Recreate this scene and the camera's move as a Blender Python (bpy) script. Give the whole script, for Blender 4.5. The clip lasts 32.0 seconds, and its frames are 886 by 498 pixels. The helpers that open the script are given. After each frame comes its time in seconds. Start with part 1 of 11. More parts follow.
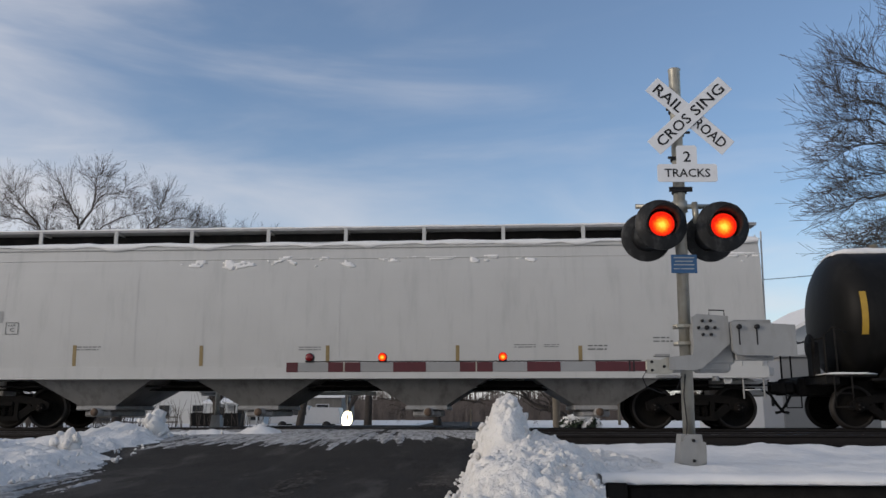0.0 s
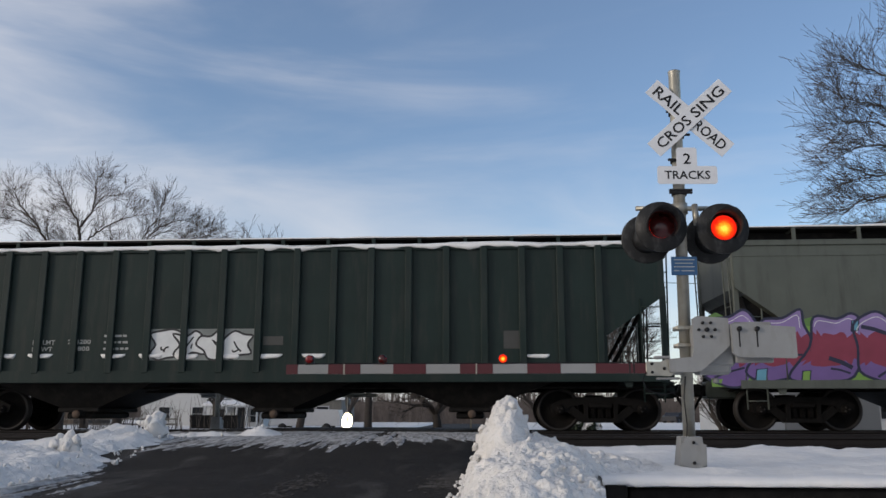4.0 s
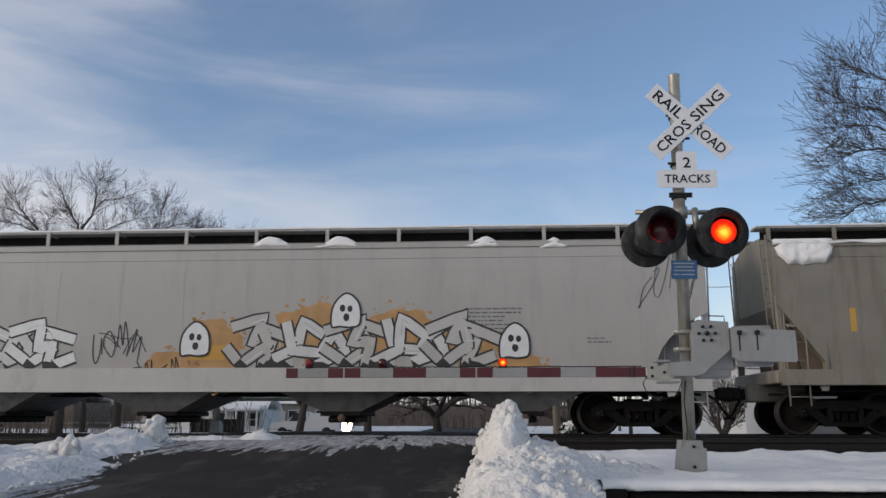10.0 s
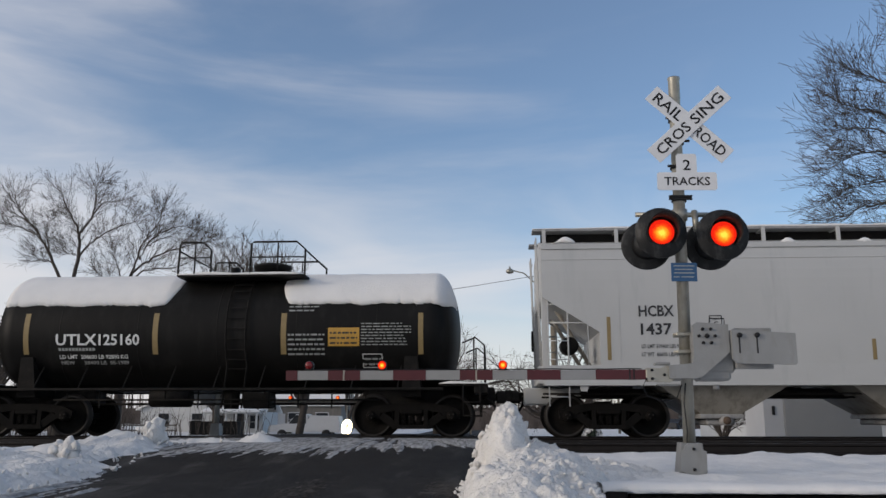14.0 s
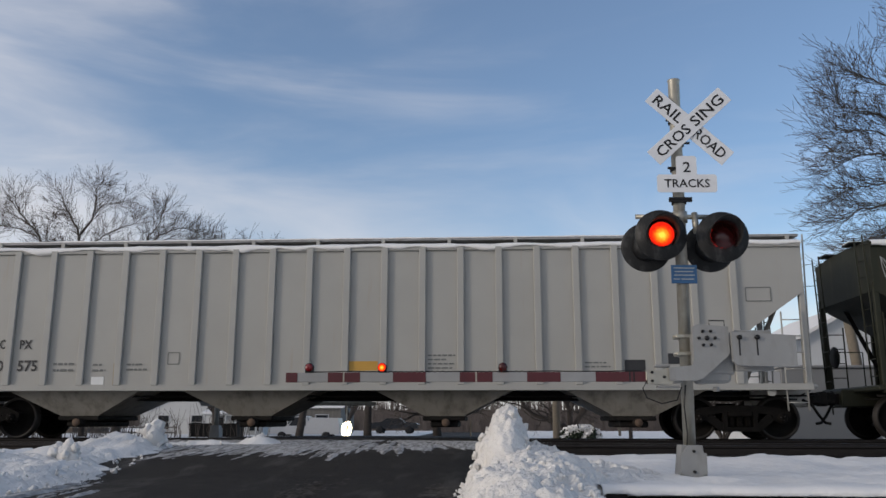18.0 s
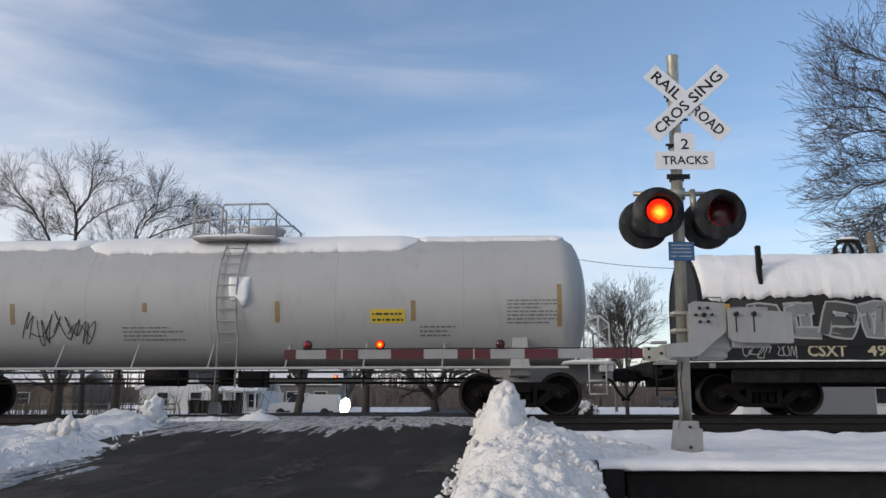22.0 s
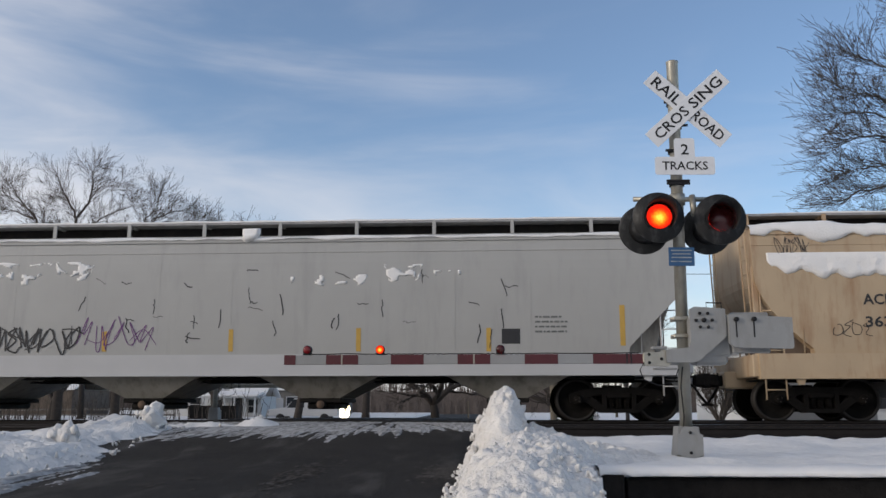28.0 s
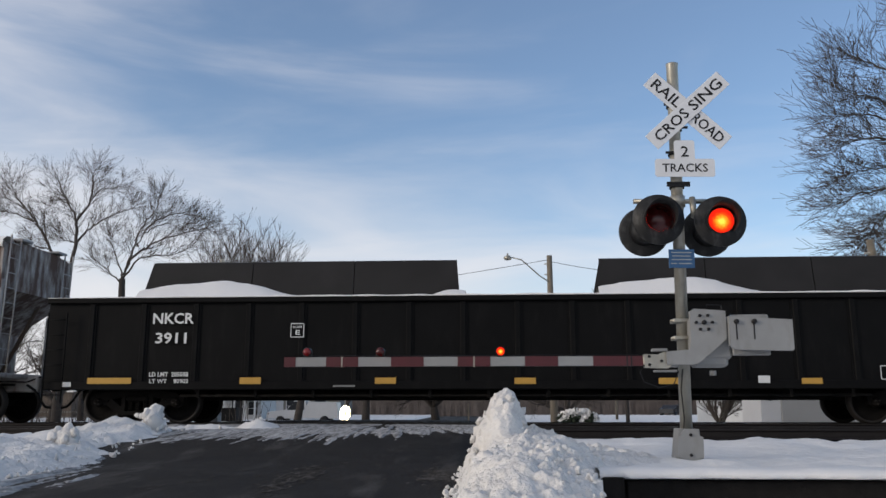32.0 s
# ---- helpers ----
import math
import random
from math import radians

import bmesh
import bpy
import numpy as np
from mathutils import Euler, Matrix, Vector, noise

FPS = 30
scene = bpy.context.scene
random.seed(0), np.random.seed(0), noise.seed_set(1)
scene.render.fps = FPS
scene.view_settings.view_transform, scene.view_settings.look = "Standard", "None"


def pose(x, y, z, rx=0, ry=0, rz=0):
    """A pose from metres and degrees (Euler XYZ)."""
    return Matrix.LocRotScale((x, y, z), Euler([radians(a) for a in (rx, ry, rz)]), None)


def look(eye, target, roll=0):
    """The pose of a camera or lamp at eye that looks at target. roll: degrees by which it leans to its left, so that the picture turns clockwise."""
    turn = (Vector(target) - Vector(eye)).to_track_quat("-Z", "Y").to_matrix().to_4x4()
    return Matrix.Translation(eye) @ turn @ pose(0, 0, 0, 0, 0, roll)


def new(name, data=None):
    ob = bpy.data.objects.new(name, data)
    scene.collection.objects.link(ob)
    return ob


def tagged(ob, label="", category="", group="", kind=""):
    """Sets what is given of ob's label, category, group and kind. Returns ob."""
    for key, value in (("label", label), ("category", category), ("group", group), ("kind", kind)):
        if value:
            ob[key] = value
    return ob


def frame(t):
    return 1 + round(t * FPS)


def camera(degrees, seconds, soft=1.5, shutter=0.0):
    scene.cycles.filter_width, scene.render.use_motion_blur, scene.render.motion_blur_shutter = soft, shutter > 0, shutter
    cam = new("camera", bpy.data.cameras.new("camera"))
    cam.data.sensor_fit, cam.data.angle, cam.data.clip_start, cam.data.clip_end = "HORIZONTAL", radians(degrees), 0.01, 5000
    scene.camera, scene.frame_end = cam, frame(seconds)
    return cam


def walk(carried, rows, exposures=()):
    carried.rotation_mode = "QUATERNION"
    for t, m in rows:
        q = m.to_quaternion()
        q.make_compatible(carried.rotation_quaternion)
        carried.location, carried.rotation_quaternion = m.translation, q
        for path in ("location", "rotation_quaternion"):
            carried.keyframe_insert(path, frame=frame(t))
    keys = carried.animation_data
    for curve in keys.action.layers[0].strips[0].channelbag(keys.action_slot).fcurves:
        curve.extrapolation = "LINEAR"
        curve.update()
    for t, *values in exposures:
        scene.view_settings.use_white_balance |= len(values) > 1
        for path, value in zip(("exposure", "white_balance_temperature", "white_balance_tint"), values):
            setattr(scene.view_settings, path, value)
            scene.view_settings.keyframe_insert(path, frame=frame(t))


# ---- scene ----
# Metres, z = 0 at the top of the rails, tracks along X, the camera looks along +Y.
cam = camera(56.799, 32.0, soft=1.5)
EYE_Z = 0.37
CAM_ROWS = [
    (0, 3.293, 11.225, -0.016),
    (1, 3.294, 11.255, -0.041),
    (2, 3.295, 11.295, -0.013),
    (3, 3.296, 11.338, -0.018),
    (3.5, 3.296, 11.344, -0.007),
    (5.5, 3.300, 11.462, 0.000),
    (7, 3.303, 11.507, 0.005),
    (8.5, 3.299, 11.568, 0.010),
    (10, 3.295, 11.623, -0.000),
    (11.5, 3.295, 11.685, 0.005),
    (13, 3.294, 11.746, 0.018),
    (14.5, 3.290, 11.809, 0.024),
    (16.5, 3.286, 11.889, 0.032),
    (18, 3.290, 11.931, 0.041),
    (18.5, 3.286, 11.896, 0.059),
    (19, 3.203, 11.414, 0.025),
    (19.5, 3.168, 10.716, -0.041),
    (20, 3.094, 10.323, -0.100),
    (21, 3.123, 10.327, -0.058),
    (22, 3.124, 10.346, -0.058),
    (23, 3.140, 10.445, -0.070),
    (24, 3.139, 10.512, -0.063),
    (25.5, 3.134, 10.597, -0.074),
    (27.5, 3.124, 10.700, -0.037),
    (29, 3.136, 10.741, -0.046),
    (30.5, 3.135, 10.808, -0.043),
    (32, 3.134, 10.862, -0.045),
]
EXPO = [(0, 0.26), (1, 0.40), (2, 0.40), (3, 0.15), (3.5, 0.2), (5.5, 0.8), (6, 0.68), (7, 0.45), (8, 0.35), (9, 0.25), (10, 0.30), (11, 0.40), (12, 0.45), (13, 0.38), (14, 0.25), (17, 0.13), (18, 0.30), (19, 0.45),
        (20, 0.60), (21, 0.45), (22, 0.55), (23, 0.20), (24, 0.08), (25, 0.08), (28, 0.40), (29, 0.35), (30, 0.35), (31, 0.46), (32, 0.42)]
walk(cam, [(t, pose(0, 0, EYE_Z, 90 + p, 0, y) @ pose(0, 0, 0, 0, 0, r)) for t, y, p, r in CAM_ROWS], [(t, e - 0.04, 6660, 12) for t, e in EXPO])

# ---- world and sun ----
SUN_AZ, SUN_EL = -118.0, 15.0   # degrees from +Y towards +X, and above the horizon


def make_world():
    w = bpy.data.worlds.new("winter_sky")
    scene.world = w
    w.use_nodes = True
    nt = w.node_tree
    nt.nodes.clear()
    out = nt.nodes.new("ShaderNodeOutputWorld")
    bg = nt.nodes.new("ShaderNodeBackground")
    sky = nt.nodes.new("ShaderNodeTexSky")
    sky.sky_type = "NISHITA"
    sky.sun_disc = False
    sky.sun_elevation = radians(SUN_EL)
    sky.sun_rotation = radians(SUN_AZ)
    sky.air_density, sky.dust_density, sky.ozone_density = 1.0, 0.5, 3.1
    co = nt.nodes.new("ShaderNodeTexCoord")
    sep = nt.nodes.new("ShaderNodeSeparateXYZ")
    nt.links.new(co.outputs["Generated"], sep.inputs[0])
    # wind-drawn high cloud: two noises, long in one direction
    mp = nt.nodes.new("ShaderNodeMapping")
    mp.inputs["Scale"].default_value = (1.5, 1.5, 7.0)
    mp.inputs["Rotation"].default_value = (0.0, radians(14), radians(10))
    nt.links.new(co.outputs["Generated"], mp.inputs[0])
    n1 = nt.nodes.new("ShaderNodeTexNoise")
    n1.inputs["Scale"].default_value, n1.inputs["Detail"].default_value = 1.5, 7
    n1.inputs["Roughness"].default_value, n1.inputs["Distortion"].default_value = 0.52, 0.5
    nt.links.new(mp.outputs[0], n1.inputs["Vector"])
    # thin cloud: thick near the ground, to the left and behind, thinner overhead
    h = nt.nodes.new("ShaderNodeMath")
    h.operation = "MULTIPLY_ADD"
    nt.links.new(sep.outputs["Z"], h.inputs[0])
    h.inputs[1].default_value, h.inputs[2].default_value = -2.4, 1.28
    g = nt.nodes.new("ShaderNodeMath")
    g.operation = "MULTIPLY_ADD"
    nt.links.new(sep.outputs["X"], g.inputs[0])
    g.inputs[1].default_value = -0.52
    low = nt.nodes.new("ShaderNodeMath")
    low.operation = "MAXIMUM"
    low.inputs[1].default_value = 0.50
    nt.links.new(h.outputs[0], low.inputs[0])
    nt.links.new(low.outputs[0], g.inputs[2])
    k = nt.nodes.new("ShaderNodeMath")
    k.operation = "MULTIPLY_ADD"
    nt.links.new(sep.outputs["Y"], k.inputs[0])
    k.inputs[1].default_value = -0.25
    nt.links.new(g.outputs[0], k.inputs[2])
    a = nt.nodes.new("ShaderNodeMath")
    a.operation = "MULTIPLY_ADD"
    nt.links.new(n1.outputs["Fac"], a.inputs[0])
    a.inputs[1].default_value = 1.25
    b = nt.nodes.new("ShaderNodeMath")
    b.operation = "ADD"
    nt.links.new(k.outputs[0], b.inputs[0])
    b.inputs[1].default_value = -0.79
    nt.links.new(b.outputs[0], a.inputs[2])
    ramp = nt.nodes.new("ShaderNodeValToRGB")
    ramp.color_ramp.interpolation = "EASE"
    ramp.color_ramp.elements[0].position, ramp.color_ramp.elements[1].position = 0.02, 0.95
    ramp.color_ramp.elements[0].color = (0.05, 0.05, 0.05, 1)
    ramp.color_ramp.elements[1].color = (0.92, 0.92, 0.92, 1)
    nt.links.new(a.outputs[0], ramp.inputs[0])
    mix = nt.nodes.new("ShaderNodeMix")
    mix.data_type = "RGBA"
    nt.links.new(ramp.outputs[0], mix.inputs[0])
    nt.links.new(sky.outputs[0], mix.inputs[6])
    mix.inputs[7].default_value = (4.7, 4.75, 4.95, 1)
    nt.links.new(mix.outputs[2], bg.inputs[0])
    bg.inputs[1].default_value = 0.136
    nt.links.new(bg.outputs[0], out.inputs[0])


make_world()
sun_data = bpy.data.lights.new("sun", "SUN")
sun_data.energy, sun_data.angle, sun_data.color = 1.15, radians(14), (1.0, 0.90, 0.78)
sun = new("sun", sun_data)
sd = Vector((math.sin(radians(SUN_AZ)) * math.cos(radians(SUN_EL)), math.cos(radians(SUN_AZ)) * math.cos(radians(SUN_EL)), math.sin(radians(SUN_EL))))
sun.matrix_world = look(sd * 100, (0, 0, 0))


# ---- materials ----
def mat(name, color, rough=0.6, metal=0.0, var=0.15, scale=6.0, bump=0.0, bscale=60.0, dirt=None, dirt_amt=0.0, dscale=(1.2, 1.2, 0.5), emit=0.0, rand=0.0, spec=0.5, dlow=0.5):
    """A painted, stone or metal surface: colour varied at two scales, streaks of dirt, fine relief."""
    m = bpy.data.materials.new(name)
    m.use_nodes = True
    nt = m.node_tree
    bs = nt.nodes["Principled BSDF"]
    bs.inputs["Roughness"].default_value, bs.inputs["Metallic"].default_value = rough, metal
    bs.inputs["Specular IOR Level"].default_value = spec
    co = nt.nodes.new("ShaderNodeTexCoord")
    n = nt.nodes.new("ShaderNodeTexNoise")
    n.inputs["Scale"].default_value, n.inputs["Detail"].default_value = scale, 6
    nt.links.new(co.outputs["Object"], n.inputs["Vector"])
    mr = nt.nodes.new("ShaderNodeMapRange")
    mr.inputs[3].default_value, mr.inputs[4].default_value = 1 - var * 1.6, 1 + var * 1.2
    nt.links.new(n.outputs["Fac"], mr.inputs[0])
    mul = nt.nodes.new("ShaderNodeMix")
    mul.data_type, mul.blend_type = "RGBA", "MULTIPLY"
    mul.inputs[0].default_value = 1
    mul.inputs[6].default_value = (*color, 1)
    nt.links.new(mr.outputs[0], mul.inputs[7])
    last = mul.outputs[2]
    if dirt:
        mp = nt.nodes.new("ShaderNodeMapping")
        mp.inputs["Scale"].default_value = dscale
        nt.links.new(co.outputs["Object"], mp.inputs[0])
        d = nt.nodes.new("ShaderNodeTexNoise")
        d.inputs["Scale"].default_value, d.inputs["Detail"].default_value, d.inputs["Roughness"].default_value = 2.0, 8, 0.65
        nt.links.new(mp.outputs[0], d.inputs["Vector"])
        cr = nt.nodes.new("ShaderNodeValToRGB")
        cr.color_ramp.elements[0].position, cr.color_ramp.elements[1].position = dlow, dlow + 0.22
        nt.links.new(d.outputs["Fac"], cr.inputs[0])
        sc = nt.nodes.new("ShaderNodeMath")
        sc.operation = "MULTIPLY"
        nt.links.new(cr.outputs[0], sc.inputs[0])
        sc.inputs[1].default_value = dirt_amt
        dm = nt.nodes.new("ShaderNodeMix")
        dm.data_type = "RGBA"
        nt.links.new(sc.outputs[0], dm.inputs[0])
        nt.links.new(last, dm.inputs[6])
        dm.inputs[7].default_value = (*dirt, 1)
        last = dm.outputs[2]
    if rand:
        oi = nt.nodes.new("ShaderNodeObjectInfo")
        rr = nt.nodes.new("ShaderNodeMapRange")
        rr.inputs[3].default_value, rr.inputs[4].default_value = 1 - rand, 1 + rand
        nt.links.new(oi.outputs["Random"], rr.inputs[0])
        rm = nt.nodes.new("ShaderNodeMix")
        rm.data_type, rm.blend_type = "RGBA", "MULTIPLY"
        rm.inputs[0].default_value = 1
        nt.links.new(last, rm.inputs[6])
        nt.links.new(rr.outputs[0], rm.inputs[7])
        last = rm.outputs[2]
    nt.links.new(last, bs.inputs["Base Color"])
    if bump:
        bn = nt.nodes.new("ShaderNodeTexNoise")
        bn.inputs["Scale"].default_value, bn.inputs["Detail"].default_value = bscale, 5
        nt.links.new(co.outputs["Object"], bn.inputs["Vector"])
        bp = nt.nodes.new("ShaderNodeBump")
        bp.inputs["Strength"].default_value, bp.inputs["Distance"].default_value = bump, 0.02
        nt.links.new(bn.outputs["Fac"], bp.inputs["Height"])
        nt.links.new(bp.outputs[0], bs.inputs["Normal"])
    if emit:
        bs.inputs["Emission Color"].default_value = (*color, 1)
        bs.inputs["Emission Strength"].default_value = emit
    return m


SNOW = mat("snow", (0.765, 0.752, 0.73), 0.75, var=0.05, scale=2.5, bump=0.55, bscale=22, spec=0.3)
SNOW_FIELD = mat("trodden_snow", (0.755, 0.74, 0.715), 0.75, var=0.10, scale=1.8, bump=1.0, bscale=8, dirt=(0.62, 0.615, 0.61), dirt_amt=0.6, dscale=(2.2, 2.2, 1), dlow=0.5, spec=0.3)
SNOW_DIRTY = mat("ploughed_snow", (0.74, 0.72, 0.69), 0.8, var=0.14, scale=3, bump=1.0, bscale=38, dirt=(0.36, 0.35, 0.34), dirt_amt=0.35, dscale=(1.4, 1.4, 1.4), dlow=0.52, spec=0.3)
ASPHALT = mat("wet_asphalt", (0.025, 0.0215, 0.018), 0.7, var=0.4, scale=2.2, bump=0.5, bscale=90, dirt=(0.12, 0.11, 0.098), dirt_amt=0.7, dscale=(0.9, 0.22, 1), dlow=0.52, spec=0.10)
DRYROAD = mat("dry_worn_asphalt", (0.115, 0.105, 0.095), 0.9, var=0.5, scale=9, bump=0.5, bscale=90, dirt=(0.025, 0.0215, 0.018), dirt_amt=0.95, dscale=(7, 2.2, 1), dlow=0.44, spec=0.06)
SLUSH = mat("grey_slush", (0.46, 0.45, 0.435), 0.7, var=0.4, scale=8, bump=1.0, bscale=26, dirt=(0.07, 0.065, 0.06), dirt_amt=0.85, dscale=(9, 1.0, 1), dlow=0.42, spec=0.2)
BALLAST = mat("ballast", (0.07, 0.066, 0.063), 0.9, var=0.5, scale=25, bump=1.0, bscale=30)
RAIL = mat("rail_steel", (0.022, 0.019, 0.018), 0.55, metal=0.3, var=0.3, scale=8, spec=0.2)
RAILTOP = mat("rail_head", (0.45, 0.46, 0.48), 0.25, metal=1.0, var=0.1)
TIMBER = mat("tarred_timber", (0.014, 0.0125, 0.0115), 0.8, var=0.4, scale=9, bump=0.6, bscale=25, spec=0.12)
GALV = mat("galvanised_steel", (0.38, 0.365, 0.315), 0.45, metal=0.65, var=0.22, scale=7, dirt=(0.20, 0.165, 0.11), dirt_amt=0.6, dscale=(6, 6, 1.2), dlow=0.5)
CASTGREY = mat("grey_painted_casting", (0.25, 0.253, 0.248), 0.5, var=0.12, scale=5, bump=0.12, bscale=40, dirt=(0.17, 0.16, 0.145), dirt_amt=0.6, dscale=(3, 3, 1), dlow=0.5)
SIGNWHITE = mat("white_sign_sheet", (0.66, 0.67, 0.68), 0.4, var=0.05, scale=6, dirt=(0.45, 0.44, 0.42), dirt_amt=0.35, dscale=(4, 4, 2), dlow=0.55)
BLACKPAINT = mat("black_paint", (0.012, 0.012, 0.013), 0.5, var=0.2, scale=9, spec=0.25)
LAMPBLACK = mat("faded_black_lamp_housing", (0.018, 0.0185, 0.019), 0.5, var=0.35, scale=9, dirt=(0.10, 0.10, 0.10), dirt_amt=0.5, dscale=(5, 5, 3), dlow=0.5, spec=0.25)
REDTAPE = mat("red_reflective_tape", (0.07, 0.006, 0.010), 0.45, var=0.15, scale=8)
WHITETAPE = mat("white_reflective_tape", (0.26, 0.262, 0.258), 0.45, var=0.08, scale=8)
BLUESIGN = mat("blue_sign", (0.014, 0.075, 0.18), 0.45, var=0.1)


def lit_lens():
    """A lit signal lens: hot yellow filament glow in the middle, orange, then red at the rim."""
    m = bpy.data.materials.new("lit_red_lens")
    m.use_nodes = True
    nt = m.node_tree
    nt.nodes.clear()
    co = nt.nodes.new("ShaderNodeTexCoord")
    mp = nt.nodes.new("ShaderNodeMapping")
    mp.inputs["Location"].default_value, mp.inputs["Scale"].default_value = (-1.0, 0.0, -0.9), (2.0, 0.0, 2.0)
    nt.links.new(co.outputs["Generated"], mp.inputs[0])
    ln = nt.nodes.new("ShaderNodeVectorMath")
    ln.operation = "LENGTH"
    nt.links.new(mp.outputs[0], ln.inputs[0])
    nz = nt.nodes.new("ShaderNodeTexNoise")
    nz.inputs["Scale"].default_value, nz.inputs["Detail"].default_value = 9.0, 3
    nt.links.new(co.outputs["Generated"], nz.inputs["Vector"])
    ad = nt.nodes.new("ShaderNodeMath")
    ad.operation = "MULTIPLY_ADD"
    nt.links.new(nz.outputs["Fac"], ad.inputs[0])
    ad.inputs[1].default_value = 0.35
    nt.links.new(ln.outputs["Value"], ad.inputs[2])
    rp = nt.nodes.new("ShaderNodeValToRGB")
    rp.color_ramp.elements[0].position, rp.color_ramp.elements[0].color = 0.34, (1.0, 0.60, 0.06, 1)
    rp.color_ramp.elements[1].position, rp.color_ramp.elements[1].color = 1.0, (0.62, 0.014, 0.005, 1)
    for at, c in ((0.58, (1.0, 0.25, 0.014, 1)), (0.80, (0.95, 0.055, 0.007, 1))):
        rp.color_ramp.elements.new(at).color = c
    nt.links.new(ad.outputs[0], rp.inputs[0])
    em = nt.nodes.new("ShaderNodeEmission")
    em.inputs[1].default_value = 1.25
    nt.links.new(rp.outputs[0], em.inputs[0])
    out = nt.nodes.new("ShaderNodeOutputMaterial")
    nt.links.new(em.outputs[0], out.inputs[0])
    return m


LIT = lit_lens()
UNLIT = mat("dark_red_lens", (0.055, 0.006, 0.006), 0.25, var=0.2, scale=20)
REDLENS = mat("red_lens", (0.16, 0.008, 0.010), 0.25, var=0.3, scale=20, emit=0.05)
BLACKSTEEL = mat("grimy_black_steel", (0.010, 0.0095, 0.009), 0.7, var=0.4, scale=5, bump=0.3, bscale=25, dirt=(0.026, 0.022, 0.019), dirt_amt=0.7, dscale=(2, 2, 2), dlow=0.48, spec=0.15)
TRUCKSTEEL = mat("rusty_bogie_steel", (0.0055, 0.005, 0.0045), 0.85, var=0.4, scale=7, bump=0.4, bscale=30, dirt=(0.011, 0.009, 0.008), dirt_amt=0.6, dscale=(3, 3, 3), dlow=0.46, spec=0.15)
WHEELSTEEL = mat("worn_wheel_steel", (0.022, 0.019, 0.017), 0.55, metal=0.3, var=0.3, scale=6)
GREYSTEEL = mat("weathered_grey_steel", (0.30, 0.30, 0.30), 0.6, var=0.2, scale=5, dirt=(0.12, 0.10, 0.085), dirt_amt=0.6, dscale=(2, 2, 1), dlow=0.5)
YELLOWTAPE = mat("yellow_reflector", (0.44, 0.27, 0.03), 0.45, var=0.12, scale=7)
BROWNTAPE = mat("dull_yellow_reflector", (0.25, 0.18, 0.075), 0.5, var=0.15, scale=7)
WHITEPAINT = mat("white_stencil_paint", (0.66, 0.67, 0.66), 0.5, var=0.1, scale=8)
GREYTEXT = mat("faded_grey_stencil", (0.14, 0.145, 0.14), 0.55, var=0.2, scale=8)
DARKTEXT = mat("black_stencil_paint", (0.022, 0.022, 0.024), 0.55, var=0.2, scale=8)
PALETEXT = mat("pale_stencil_paint", (0.30, 0.31, 0.30), 0.55, var=0.2, scale=8)
BARK = mat("bark", (0.05, 0.043, 0.038), 0.9, var=0.3, scale=6, bump=0.5, bscale=30, spec=0.2)
TWIG = mat("bare_twigs", (0.072, 0.061, 0.053), 0.9, var=0.3, scale=2, spec=0.2)
WOODPOLE = mat("weathered_pole_wood", (0.17, 0.145, 0.11), 0.85, var=0.25, scale=6, bump=0.4, bscale=25)


# ---- mesh tools ----
def part(name, bm, material, parent=None, label=""):
    me = bpy.data.meshes.new(name)
    bm.to_mesh(me)
    bm.free()
    for m in (material if isinstance(material, (list, tuple)) else [material]):
        me.materials.append(m)
    ob = new(name, me)
    if parent:
        ob.parent = parent
    if label:
        ob["label"] = label
    return ob


def meshpart(name, me, parent=None, m=None, label=""):
    ob = new(name, me)
    if parent:
        ob.parent = parent
    if m is not None:
        ob.matrix_basis = m
    if label:
        ob["label"] = label
    return ob


def hexa(bm, c, mi=0):
    """A box-like solid from 8 corners: 4 below, 4 above, each ring counter-clockwise from outside above."""
    v = [bm.verts.new(p) for p in c]
    for f in ((3, 2, 1, 0), (4, 5, 6, 7), (0, 1, 5, 4), (1, 2, 6, 5), (2, 3, 7, 6), (3, 0, 4, 7)):
        bm.faces.new([v[i] for i in f]).material_index = mi
    return v


def box(bm, x0, x1, y0, y1, z0, z1, mi=0):
    return hexa(bm, [(x0, y0, z0), (x1, y0, z0), (x1, y1, z0), (x0, y1, z0), (x0, y0, z1), (x1, y0, z1), (x1, y1, z1), (x0, y1, z1)], mi)


def bbox(bm, x0, x1, y0, y1, z0, z1, r=0.01, mi=0):
    """A box with chamfered edges."""
    v = box(bm, x0, x1, y0, y1, z0, z1, mi)
    es = {e for w in v for e in w.link_edges}
    bmesh.ops.bevel(bm, geom=list(es), offset=r, segments=1, affect="EDGES", profile=0.5)


def ring(p, d, r, n, ref=None):
    d = Vector(d).normalized()
    a = d.cross(Vector((0, 0, 1)) if abs(d.z) < 0.9 else Vector((1, 0, 0))).normalized()
    b = d.cross(a)
    return [Vector(p) + (a * math.cos(k * 2 * math.pi / n) + b * math.sin(k * 2 * math.pi / n)) * r for k in range(n)]


